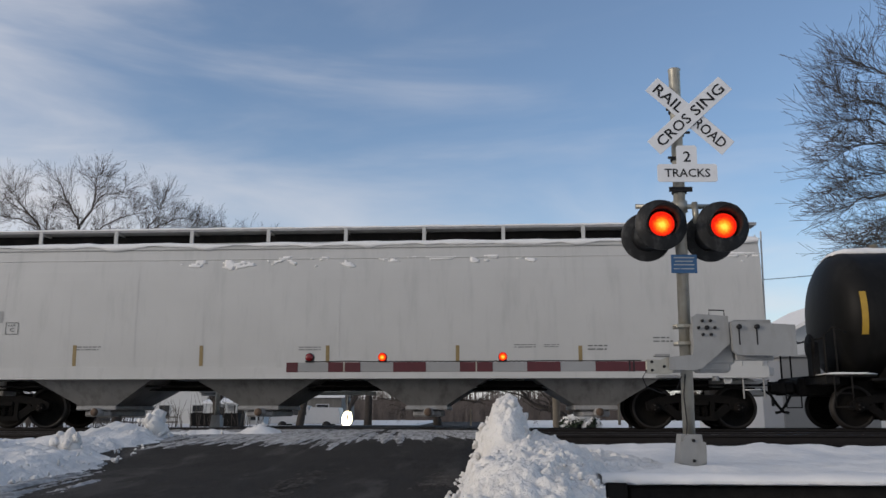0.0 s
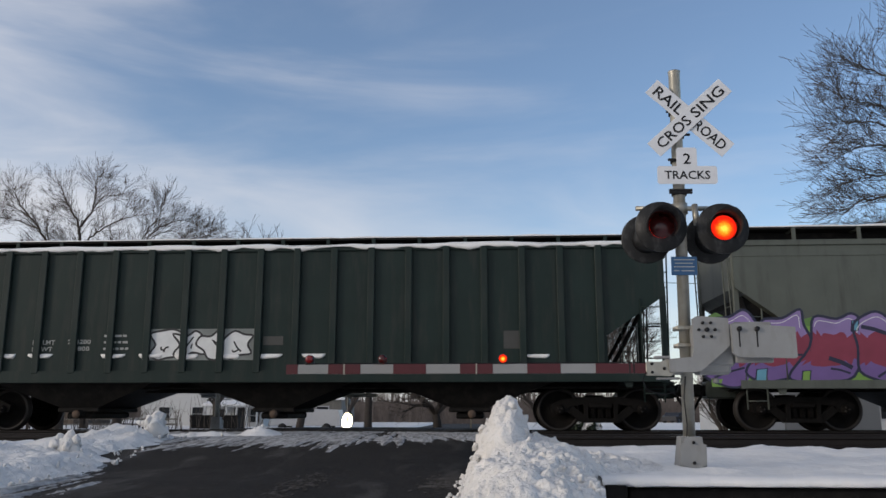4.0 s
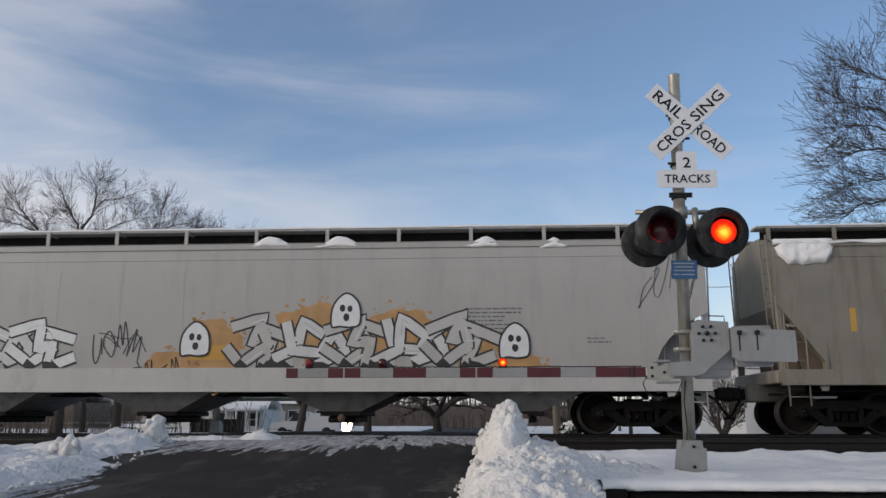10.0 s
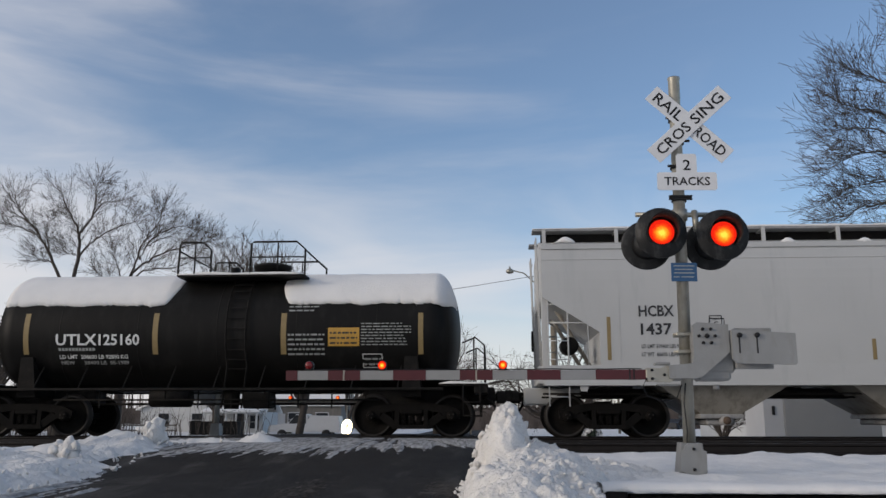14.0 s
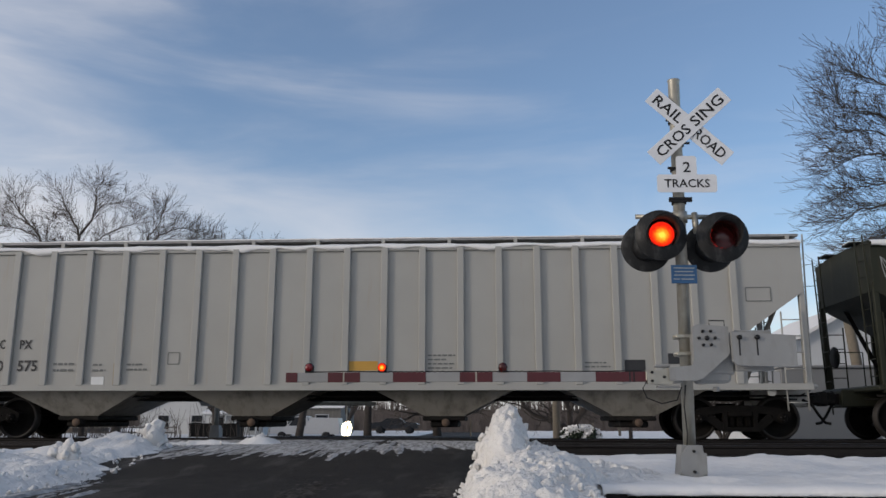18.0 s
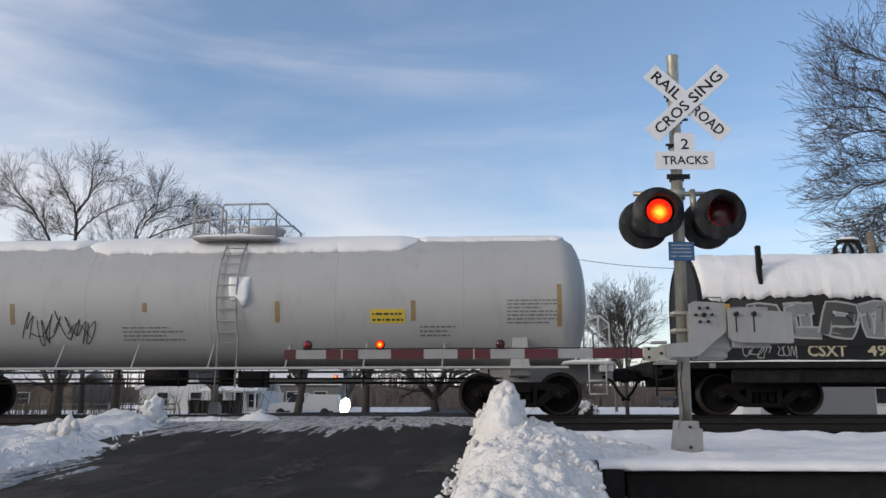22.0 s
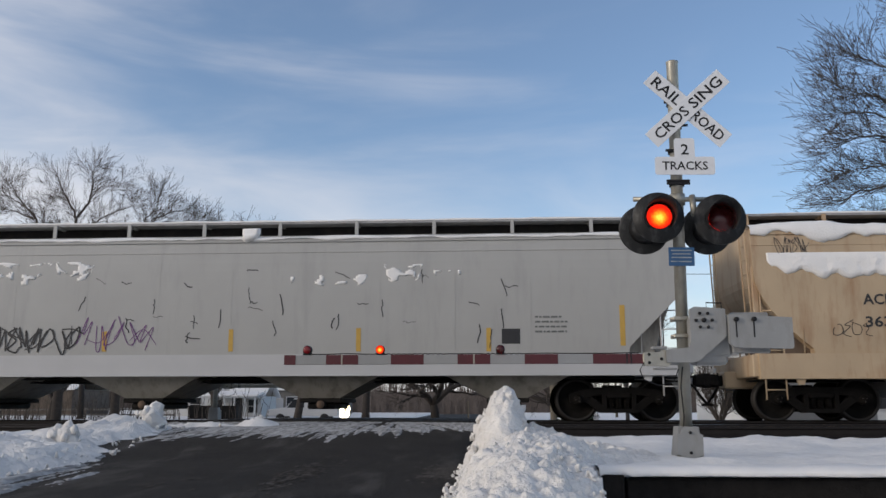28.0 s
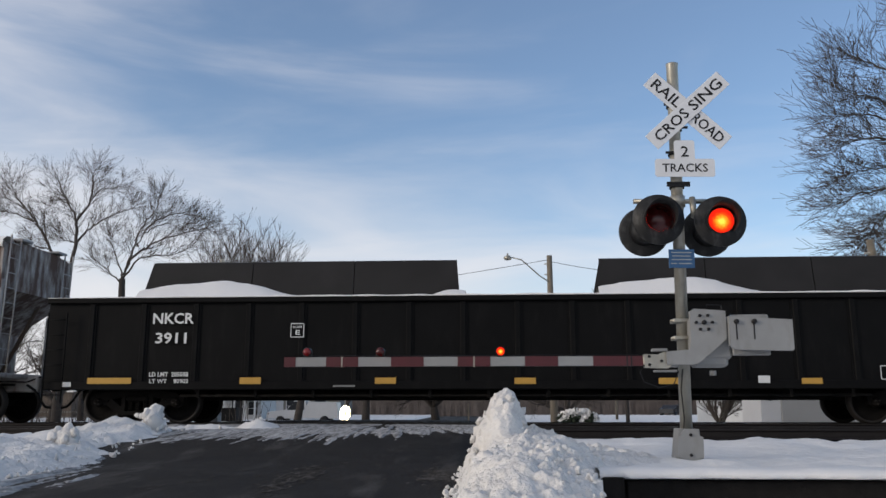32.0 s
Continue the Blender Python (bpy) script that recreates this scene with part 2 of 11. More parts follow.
def tube(bm, pts, radii, n=8, mi=0, caps=True):
    """A round bar through the points; radii is a number or one for each point."""
    if not isinstance(radii, (list, tuple)):
        radii = [radii] * len(pts)
    pts = [Vector(p) for p in pts]
    rings = []
    for i, p in enumerate(pts):
        d = (pts[min(i + 1, len(pts) - 1)] - pts[max(i - 1, 0)])
        rings.append([bm.verts.new(q) for q in ring(p, d, radii[i], n)])
    for a, b in zip(rings, rings[1:]):
        for k in range(n):
            f = bm.faces.new((a[k], a[(k + 1) % n], b[(k + 1) % n], b[k]))
            f.smooth = n > 5
            f.material_index = mi
    if caps:
        bm.faces.new(rings[0][::-1]).material_index = mi
        bm.faces.new(rings[-1]).material_index = mi


def lathe(bm, prof, axis="x", n=24, mi=0, centre=(0, 0, 0), smooth=True):
    """Turn a profile of (along, radius) round an axis."""
    rings = []
    for s, r in prof:
        row = []
        for k in range(n):
            c, t = math.cos(k * 2 * math.pi / n) * r, math.sin(k * 2 * math.pi / n) * r
            p = {"x": (s, c, t), "y": (t, s, c), "z": (c, t, s)}[axis]
            row.append(bm.verts.new(Vector(p) + Vector(centre)))
        rings.append(row)
    for a, b in zip(rings, rings[1:]):
        for k in range(n):
            f = bm.faces.new((a[k], a[(k + 1) % n], b[(k + 1) % n], b[k]))
            f.smooth, f.material_index = smooth, mi
    bm.faces.new(rings[0][::-1]).material_index = mi
    bm.faces.new(rings[-1]).material_index = mi


def plate(bm, poly, y0, y1, mi=0):
    """A plate in XZ from an outline, between two depths."""
    a = [bm.verts.new((x, y0, z)) for x, z in poly]
    b = [bm.verts.new((x, y1, z)) for x, z in poly]
    n = len(poly)
    bm.faces.new(a).material_index = mi
    bm.faces.new(b[::-1]).material_index = mi
    for k in range(n):
        bm.faces.new((a[k], b[k], b[(k + 1) % n], a[(k + 1) % n])).material_index = mi


def recalc(bm):
    bmesh.ops.recalc_face_normals(bm, faces=bm.faces[:])
    return bm


def thing(name, m, label, category, group="", kind=""):
    e = new(name)
    e.empty_display_size = 0.3
    e.matrix_basis = m
    return tagged(e, label, category, group, kind)


# ---- lettering, made once ----
TEXT = {}


def prepare_text(words, bold=0.022):
    obs = []
    for w in words:
        c = bpy.data.curves.new("lettering", "FONT")
        c.body, c.size, c.resolution_u, c.offset = w, 1.0, 2, bold
        obs.append((w, new("lettering", c)))
    dg = bpy.context.evaluated_depsgraph_get()
    for w, o in obs:
        TEXT[w] = bpy.data.meshes.new_from_object(o.evaluated_get(dg))
    for w, o in obs:
        c = o.data
        bpy.data.objects.remove(o)
        bpy.data.curves.remove(c)


def lettering(word, x0, x1, z0, h, material, parent, surf=None, off=0.008, name="lettering"):
    """The word on the XZ plane, fitted to a width and a height, laid on the surface y = surf(z)."""
    me = TEXT[word].copy()
    me.name = name
    xs = [v.co.x for v in me.vertices]
    ys = [v.co.y for v in me.vertices]
    ax, ay = min(xs), min(ys)
    sx, sy = (x1 - x0) / (max(xs) - ax), h / (max(ys) - ay)
    for v in me.vertices:
        x, z = x0 + (v.co.x - ax) * sx, z0 + (v.co.y - ay) * sy
        v.co = (x, (surf(z) if surf else 0.0) - off, z)
    me.materials.clear()
    me.materials.append(material)
    return meshpart(name, me, parent)


CAR_WORDS = ['10108', '12087', '125160', '13213', '1437', '16279', '195000 LBS', '203200', '235067', '25', '250033', '299013', '325156', '36372', '3911', '40', '41546', '460', '474', '498618', '56635', '575', '60800', '66000 LBS', '685266', '70', '8', '814259', '8172', 'ACFX', 'AEX', 'B', 'C', 'CHVX', 'CPCX', 'CSXT', 'E', 'GATX', 'HCBX', 'HWCX', 'LD LMT', 'LD LMT  186000 LB  84350 KG', 'LD LMT  204200 LB  92650 KG', 'LD LMT  204600 LB 92800 KG', 'LD LMT  205098', 'LD LMT  207300  94000 KG', 'LD LMT  217800 LBS', 'LD LMT  219600 LBS', 'LD LMT  220700', 'LD LMT  233600', 'LD LMT 186900LB  84800KG', 'LD LMT 201700 LB 91500 KG', 'LD LMT 218600', 'LD LMT 219400 LBS 99500 KGS', 'LT WT', 'LT WT    52400', 'LT WT    65300', 'LT WT    66400 LBS', 'LT WT    68200 LBS', 'LT WT    77000 LB  34900 KG NEW 4-98', 'LT WT    78700  35700 KG', 'LT WT    80902', 'LT WT   61300 LB 27800 KG', 'LT WT   76100LB  34500KG  NEW 4-97', 'LT WT  66600 LBS 30200 KGS', 'LT WT  67400', 'N', 'NATX', 'NEW      58400 LB  05-1989', 'NEW      58800 LB   01-1996', 'NKCR', 'OC', 'PLATE', 'PROX', 'PSPX', 'PX', 'SHQX', 'SOXX', 'TILX', 'UTLX', 'WARNING', 'WLPX']


# ---- ground, road, tracks ----
FAR_Y, NEAR_Y = 19.1, 14.75      # centre lines of the two tracks
ROAD_L, ROAD_R = -6.6, 0.35      # edges of the tarmac at the crossing


def smooth(a, b, x):
    t = max(0.0, min(1.0, (x - a) / (b - a)))
    return t * t * (3 - 2 * t)


def ground_z(x, y):
    """The lie of the land: low near the camera, up to the tracks, down behind them."""
    if x > 0.75:
        z = -0.75 + 0.50 * smooth(6.9, 7.25, y)
    else:
        z = -0.60 + 0.35 * smooth(3.0, 7.0, y)
    z += 0.05 * smooth(7.2, 9.0, y) + 0.10 * smooth(9.5, 12.4, y)
    z -= 0.62 * smooth(22.5, 34.0, y)
    return z


def road_z(y):
    z = -0.30 + 0.03 * smooth(5.0, 9.0, y) + 0.265 * smooth(8.4, 13.2, y)
    z -= 0.85 * smooth(21.3, 36.0, y)
    return z


def fbm(x, y, s, k=4):
    return noise.fractal(Vector((x * s, y * s, 3.7)), 1.0, 2.0, k)


def build_ground():
    # one sheet out to the horizon, dense near the camera, with a shallow bed under the road
    xs = [-3000, -1200, -500, -250, -140, -90, -60, -40, -28, -20] + [-14 + 0.25 * i for i in range(59)] + [0.625 + 0.125 * i for i in range(64)] + [8.75 + 0.25 * i for i in range(24)] + [16, 20, 28, 40, 60, 90, 140, 250, 500, 1200, 3000]
    ys = [-300, -60, -20, -6, 0, 3] + [4 + 0.2 * i for i in range(16)] + [7.1 + 0.1 * i for i in range(55)] + [12.7 + 0.2 * i for i in range(56)] + [25, 27, 30, 34, 40, 50, 70, 100, 150, 250, 500, 1200, 3500]
    bm = bmesh.new()
    grid = []
    for y in ys:
        row = []
        for x in xs:
            z = ground_z(x, y)
            inroad = smooth(ROAD_L - 0.6, ROAD_L + 0.1, x) * (1 - smooth(ROAD_R - 0.1, ROAD_R + 0.6, x))
            z = z * (1 - inroad) + (min(road_z(y), z) - 0.12) * inroad
            if 4 < y < 24 and -15 < x < 16:
                z += (0.035 * fbm(x, y, 0.9) + 0.03 * fbm(x, y + 9, 2.3) + 0.016 * fbm(x, y + 3, 7.0)) * (1 - inroad)
                z -= 0.16 * smooth(12.2, 13.0, y) * (1 - smooth(21.4, 22.2, y)) * (1 - inroad)
            row.append(bm.verts.new((x, y, z)))
        grid.append(row)
    for a, b in zip(grid, grid[1:]):
        for k in range(len(xs) - 1):
            bm.faces.new((a[k], a[k + 1], b[k + 1], b[k])).smooth = True
    tagged(part("ground", bm, SNOW_FIELD), "snow-covered flat ground beside the railway", "snow", kind="structure")
    # road: a cambered slab of wet tarmac
    bm = bmesh.new()
    ys2 = [-4 + 0.5 * i for i in range(70)] + [34, 40, 50, 70, 100]
    top = []
    for y in ys2:
        row = []
        for k in range(9):
            x = ROAD_L + (ROAD_R - ROAD_L) * k / 8
            row.append(bm.verts.new((x, y, road_z(y) + 0.03 * (1 - ((k - 4) / 4) ** 2))))
        top.append(row)
    for a, b in zip(top, top[1:]):
        for k in range(8):
            bm.faces.new((a[k], a[k + 1], b[k + 1], b[k])).smooth = True
    geo = bmesh.ops.extrude_face_region(bm, geom=bm.faces[:])
    for v in geo["geom"]:
        if isinstance(v, bmesh.types.BMVert):
            v.co.z -= 0.12
    recalc(bm)
    tagged(part("road", bm, ASPHALT), "wet dark tarmac road leading over the tracks", "road", kind="structure")


build_ground()


def build_track(yc, name, label):
    tr = thing(name, pose(0, yc, 0), label, "track", "tracks", "structure")
    for s in (-1, 1):
        bm = bmesh.new()
        # rail section: foot, web, head
        sec = [(-0.075, -0.17), (0.075, -0.17), (0.07, -0.155), (0.012, -0.135), (0.01, -0.05), (0.036, -0.035), (0.036, -0.008), (0.028, 0.0), (-0.028, 0.0), (-0.036, -0.008), (-0.036, -0.035), (-0.01, -0.05), (-0.012, -0.135), (-0.07, -0.155)]
        a = [bm.verts.new((-160, s * 0.752 + y, z)) for y, z in sec]
        b = [bm.verts.new((160, s * 0.752 + y, z)) for y, z in sec]
        n = len(sec)
        for k in range(n):
            f = bm.faces.new((a[k], b[k], b[(k + 1) % n], a[(k + 1) % n]))
            f.material_index = 1 if k == 7 else 0
        bm.faces.new(a[::-1])
        bm.faces.new(b)
        recalc(bm)
        part("rail", bm, [RAIL, RAILTOP], tr)
    # tie plates and spikes stay small; ties
    tie = bmesh.new()
    bbox(tie, -0.11, 0.11, -1.3, 1.3, -0.35, -0.172, 0.012)
    me = bpy.data.meshes.new("tie")
    tie.to_mesh(me)
    tie.free()
    me.materials.append(TIMBER)
    for i in range(-56, 58):
        x = i * 0.52
        if ROAD_L - 0.2 < x < ROAD_R + 0.2:
            continue
        meshpart("tie", me, tr, pose(x + random.uniform(-0.02, 0.02), random.uniform(-0.03, 0.03), random.uniform(-0.01, 0.0)))
    # ballast bed
    bm = bmesh.new()
    for x0, x1 in ((-160, ROAD_L - 0.25), (ROAD_R + 0.25, 160)):
        hexa(bm, [(x0, -2.4, -0.62), (x1, -2.4, -0.62), (x1, 2.4, -0.62), (x0, 2.4, -0.62), (x0, -1.7, -0.20), (x1, -1.7, -0.20), (x1, 1.7, -0.20), (x0, 1.7, -0.20)])
    part("ballast", bm, BALLAST, tr)
    # crossing deck: long dark planks beside the rails
    for y0, y1 in ((-1.35, -0.86), (-0.64, -0.02), (0.02, 0.64), (0.86, 1.35)):
        bm = bmesh.new()
        bbox(bm, ROAD_L - 0.15, ROAD_R + 0.15, y0, y1, -0.16, -0.006, 0.012)
        part("plank", bm, TIMBER, tr)
    return tr


build_track(FAR_Y, "railway_track", "railway track with dark steel rails under the train")
build_track(NEAR_Y, "railway_track", "empty near railway track with dark steel rails in snow")


def lumpy(bm, cx, cy, rx, ry, h, zbase, seed, cell=0.09, rough=0.10, clods=0, peak=1.6):
    """A heap of ploughed snow: a ragged mound on the ground."""
    nx, ny = int(2 * rx / cell), int(2 * ry / cell)
    grid = []
    for j in range(ny + 1):
        row = []
        for i in range(nx + 1):
            u, v = 2 * i / nx - 1, 2 * j / ny - 1
            r = math.hypot(u, v)
            x, y = cx + u * rx, cy + v * ry
            k = (max(0.0, 1 - r) ** peak if peak > 0 else max(0.0, 1 - r ** 2.3) ** -peak) if r < 1 else 0
            n = noise.fractal(Vector((x * 2.2, y * 2.2, seed)), 1, 2, 5) * rough + noise.fractal(Vector((x * 9, y * 9, seed)), 1, 2, 4) * rough * 0.35 + rough * (0.95 * (0.36 - noise.voronoi(Vector((x * 7.5, y * 6, h * k * 7.5 + seed)))[0][0] ** 2) + 0.42 * (0.36 - noise.voronoi(Vector((x * 20, y * 16, h * k * 20 + seed)))[0][0] ** 2))
            n = (n + rough * 0.22 * noise.fractal(Vector((x * 34, y * 34, seed)), 1, 2, 2)) * (1 - 0.25 * k)
            row.append(bm.verts.new((x + n * 0.3 * k, y, zbase(x, y) - 0.05 + h * k + n * min(1, k * 5))))
        grid.append(row)
    for a, b in zip(grid, grid[1:]):
        for k in range(nx):
            bm.faces.new((a[k], a[k + 1], b[k + 1], b[k])).smooth = True
    rnd = random.Random(seed)
    for _ in range(clods):
        a, q = rnd.uniform(0, 2 * math.pi), rnd.uniform(0.15, 1.0)
        x, y = cx + math.cos(a) * rx * q, cy + math.sin(a) * ry * q
        z = zbase(x, y) + h * (max(0, 1 - q) ** peak if peak > 0 else max(0, 1 - q * q) ** -peak) - 0.01
        clod(bm, x, y, z, 0.010 + 0.028 * rnd.random() ** 3, rnd)


def clod(bm, x, y, z, r, rnd):
    m = Matrix.Translation((x, y, z)) @ Euler((rnd.uniform(0, 3), rnd.uniform(0, 3), rnd.uniform(0, 3))).to_matrix().to_4x4() @ Matrix.Diagonal((r, r * rnd.uniform(0.6, 1), r * rnd.uniform(0.5, 0.9), 1))
    res = bmesh.ops.create_icosphere(bm, subdivisions=2, radius=1.0, matrix=m)
    for v in res["verts"]:
        v.co += Vector((noise.noise(v.co * 9), noise.noise(v.co * 9 + Vector((5, 0, 0))), noise.noise(v.co * 9 + Vector((0, 7, 0))))) * r * 0.45


def road_or_ground(x, y):
    return max(ground_z(x, y), road_z(y)) if ROAD_L < x < ROAD_R else ground_z(x, y)


def heap(name, label, category, m, spec, cell, rough):
    bm = bmesh.new()
    cx, cy, rx, ry, h, seed, clods, peak = spec
    lumpy(bm, cx, cy, rx, ry, h, road_or_ground, seed, cell, rough, clods, peak)
    tagged(part(name, bm, m), label, category, "ploughed snow", "stuff")


def crumble(x, y, z, seed):
    """Relief of broken snow: big lumps, fist-sized clods and grains."""
    v = Vector((x, y, z))
    s = Vector((seed, seed * 0.7, 0))
    big = 0.30 - noise.voronoi(v * 5.5 + s)[0][0] ** 2
    mid = 0.30 - noise.voronoi(v * 13 + s)[0][0] ** 2
    fine = 0.30 - noise.voronoi(v * 30 + s)[0][0] ** 2
    return (0.12 * big + 0.075 * mid) * (0.6 + 0.9 * noise.noise(v * 3.1 + s)) + 0.014 * fine + 0.06 * noise.fractal(v * 2.4 + s, 1, 2, 4) + 0.012 * noise.fractal(v * 40 + s, 1, 2, 2)


def sheet(bm, grid, nx, ny):
    for j in range(ny):
        for i in range(nx):
            bm.faces.new((grid[i, j], grid[i + 1, j], grid[i + 1, j + 1], grid[i, j + 1])).smooth = True


def tall_heap_z(x, y):
    """Height of the heap at the road edge: a steep knob, a shoulder and a long crumbly foot."""
    dx, dy = x - 0.17, y - 8.45
    d = math.hypot(dx / (0.45 if dx < 0 else 0.33), dy / (0.9 if dy < 0 else 0.7))
    knob = 0.78 * max(0.0, 1 - d ** 1.6) ** 1.0
    dx, dy = x - 0.36, y - 8.2
    d = math.hypot(dx / (0.66 if dx < 0 else 0.85), dy / (1.5 if dy < 0 else 1.9))
    shoulder = 0.40 * max(0.0, 1 - d ** 2.0) ** 1.1
    d = abs(x - 0.40) / 0.66
    foot = 0.32 * max(0.0, 1 - d ** 2.2) ** 0.9 * smooth(4.4, 5.8, y) * (1 - smooth(7.6, 9.2, y))
    dx, dy = x - 0.95, y - 9.6
    d = math.hypot(dx / 1.1, dy / 1.6)
    back = 0.15 * max(0.0, 1 - d ** 2.0)
    rest = max(shoulder, foot, back)
    return max(knob, rest) + 0.12 * min(knob, rest)


def build_tall_heap():
    rnd = random.Random(3)
    bm = bmesh.new()
    nx, ny = 150, 330
    grid = {}
    for j in range(ny + 1):
        for i in range(nx + 1):
            x, y = -0.55 + 2.7 * i / nx, 4.9 + 6.3 * j / ny
            h = tall_heap_z(x, y)
            n = crumble(x, y, h * 1.3, 3.0) * min(1.0, h * 7)
            side = smooth(0.05, 0.6, x)
            z = road_z(y) * (1 - side) + ground_z(x, y) * side - 0.05 * side - 0.03 * (1 - side) * (h < 0.01) + h + n
            grid[i, j] = bm.verts.new((x - n * 0.7 * smooth(0.0, -0.4, x - 0.2) + n * 0.3 * smooth(0.0, 0.3, x - 0.2), y - n * 0.4, z))
    sheet(bm, grid, nx, ny)
    lumps = []
    for _ in range(420):
        x, y = rnd.uniform(-0.45, 1.2), rnd.uniform(5.4, 9.2)
        h = tall_heap_z(x, y)
        if 0.03 < h < 0.72 and (x < 0.5 or rnd.random() < 0.5):
            lumps.append((x, y, road_or_ground(x, y) - 0.04 + h + 0.4 * crumble(x, y, h * 1.3, 3.0), 0.012 + 0.042 * rnd.random() ** 3))
    for y in [5.6 + 0.03 * k for k in range(105)]:
        x = -0.22 - rnd.random() ** 2 * 0.12
        lumps.append((x, y, road_z(y) + 0.015, 0.010 + 0.03 * rnd.random() ** 2))
    clods(bm, lumps, rnd)
    tagged(part("snow_heap", bm, SNOW_DIRTY), "tall heap of crumbly ploughed snow at the road edge", "snow heap", "ploughed snow", "stuff")


def clods(bm, spots, rnd, jag=0.75):
    """Small broken lumps of snow, each a dented ball of its own."""
    ball = bmesh.new()
    bmesh.ops.create_icosphere(ball, subdivisions=2, radius=1.0)
    vs, fs = [v.co.copy() for v in ball.verts], [[v.index for v in f.verts] for f in ball.faces]
    ball.free()
    for x, y, z, r in spots:
        turn = Euler((rnd.uniform(0, 3), rnd.uniform(0, 3), rnd.uniform(0, 3))).to_matrix()
        sx, sy, sz = r * rnd.uniform(0.8, 1.2), r * rnd.uniform(0.6, 1.0), r * rnd.uniform(0.5, 0.9)
        seed = Vector((x * 31, y * 17, z * 23))
        new_vs = []
        for v in vs:
            k = 1 + jag * noise.noise(v * 1.3 + seed) + 0.4 * jag * noise.noise(v * 3.1 + seed)
            new_vs.append(bm.verts.new(Vector((x, y, z)) + turn @ Vector((v.x * sx * k, v.y * sy * k, v.z * sz * k))))
        for f in fs:
            bm.faces.new([new_vs[i] for i in f]).smooth = rnd.random() < 0.7


def chunk(label, x, y, w, h, seed):
    """A broken block of ploughed snow, several lumps frozen together."""
    rnd = random.Random(seed)
    z = road_or_ground(x, y) + 0.08
    spots = [(x, y, z + h * 0.30, w * 0.60), (x - w * 0.12, y, z + h * 0.10, w * 0.58), (x + w * 0.15, y, z + h * 0.12, w * 0.55), (x + w * 0.05, y, z + h * 0.62, w * 0.52)]
    for _ in range(26):
        spots.append((x + rnd.gauss(0, 0.24) * w, y + rnd.gauss(0, 0.24) * w, z + rnd.uniform(-0.1, 0.8) * h, w * rnd.uniform(0.10, 0.26)))
    for _ in range(10):
        spots.append((x + rnd.gauss(0, 0.7) * w, y + rnd.gauss(0, 0.5) * w, z, w * rnd.uniform(0.05, 0.12)))
    bm = bmesh.new()
    clods(bm, spots, rnd, 0.4)
    tagged(part("snow_chunk", bm, SNOW_DIRTY), label, "snow chunk", "ploughed snow", "stuff")


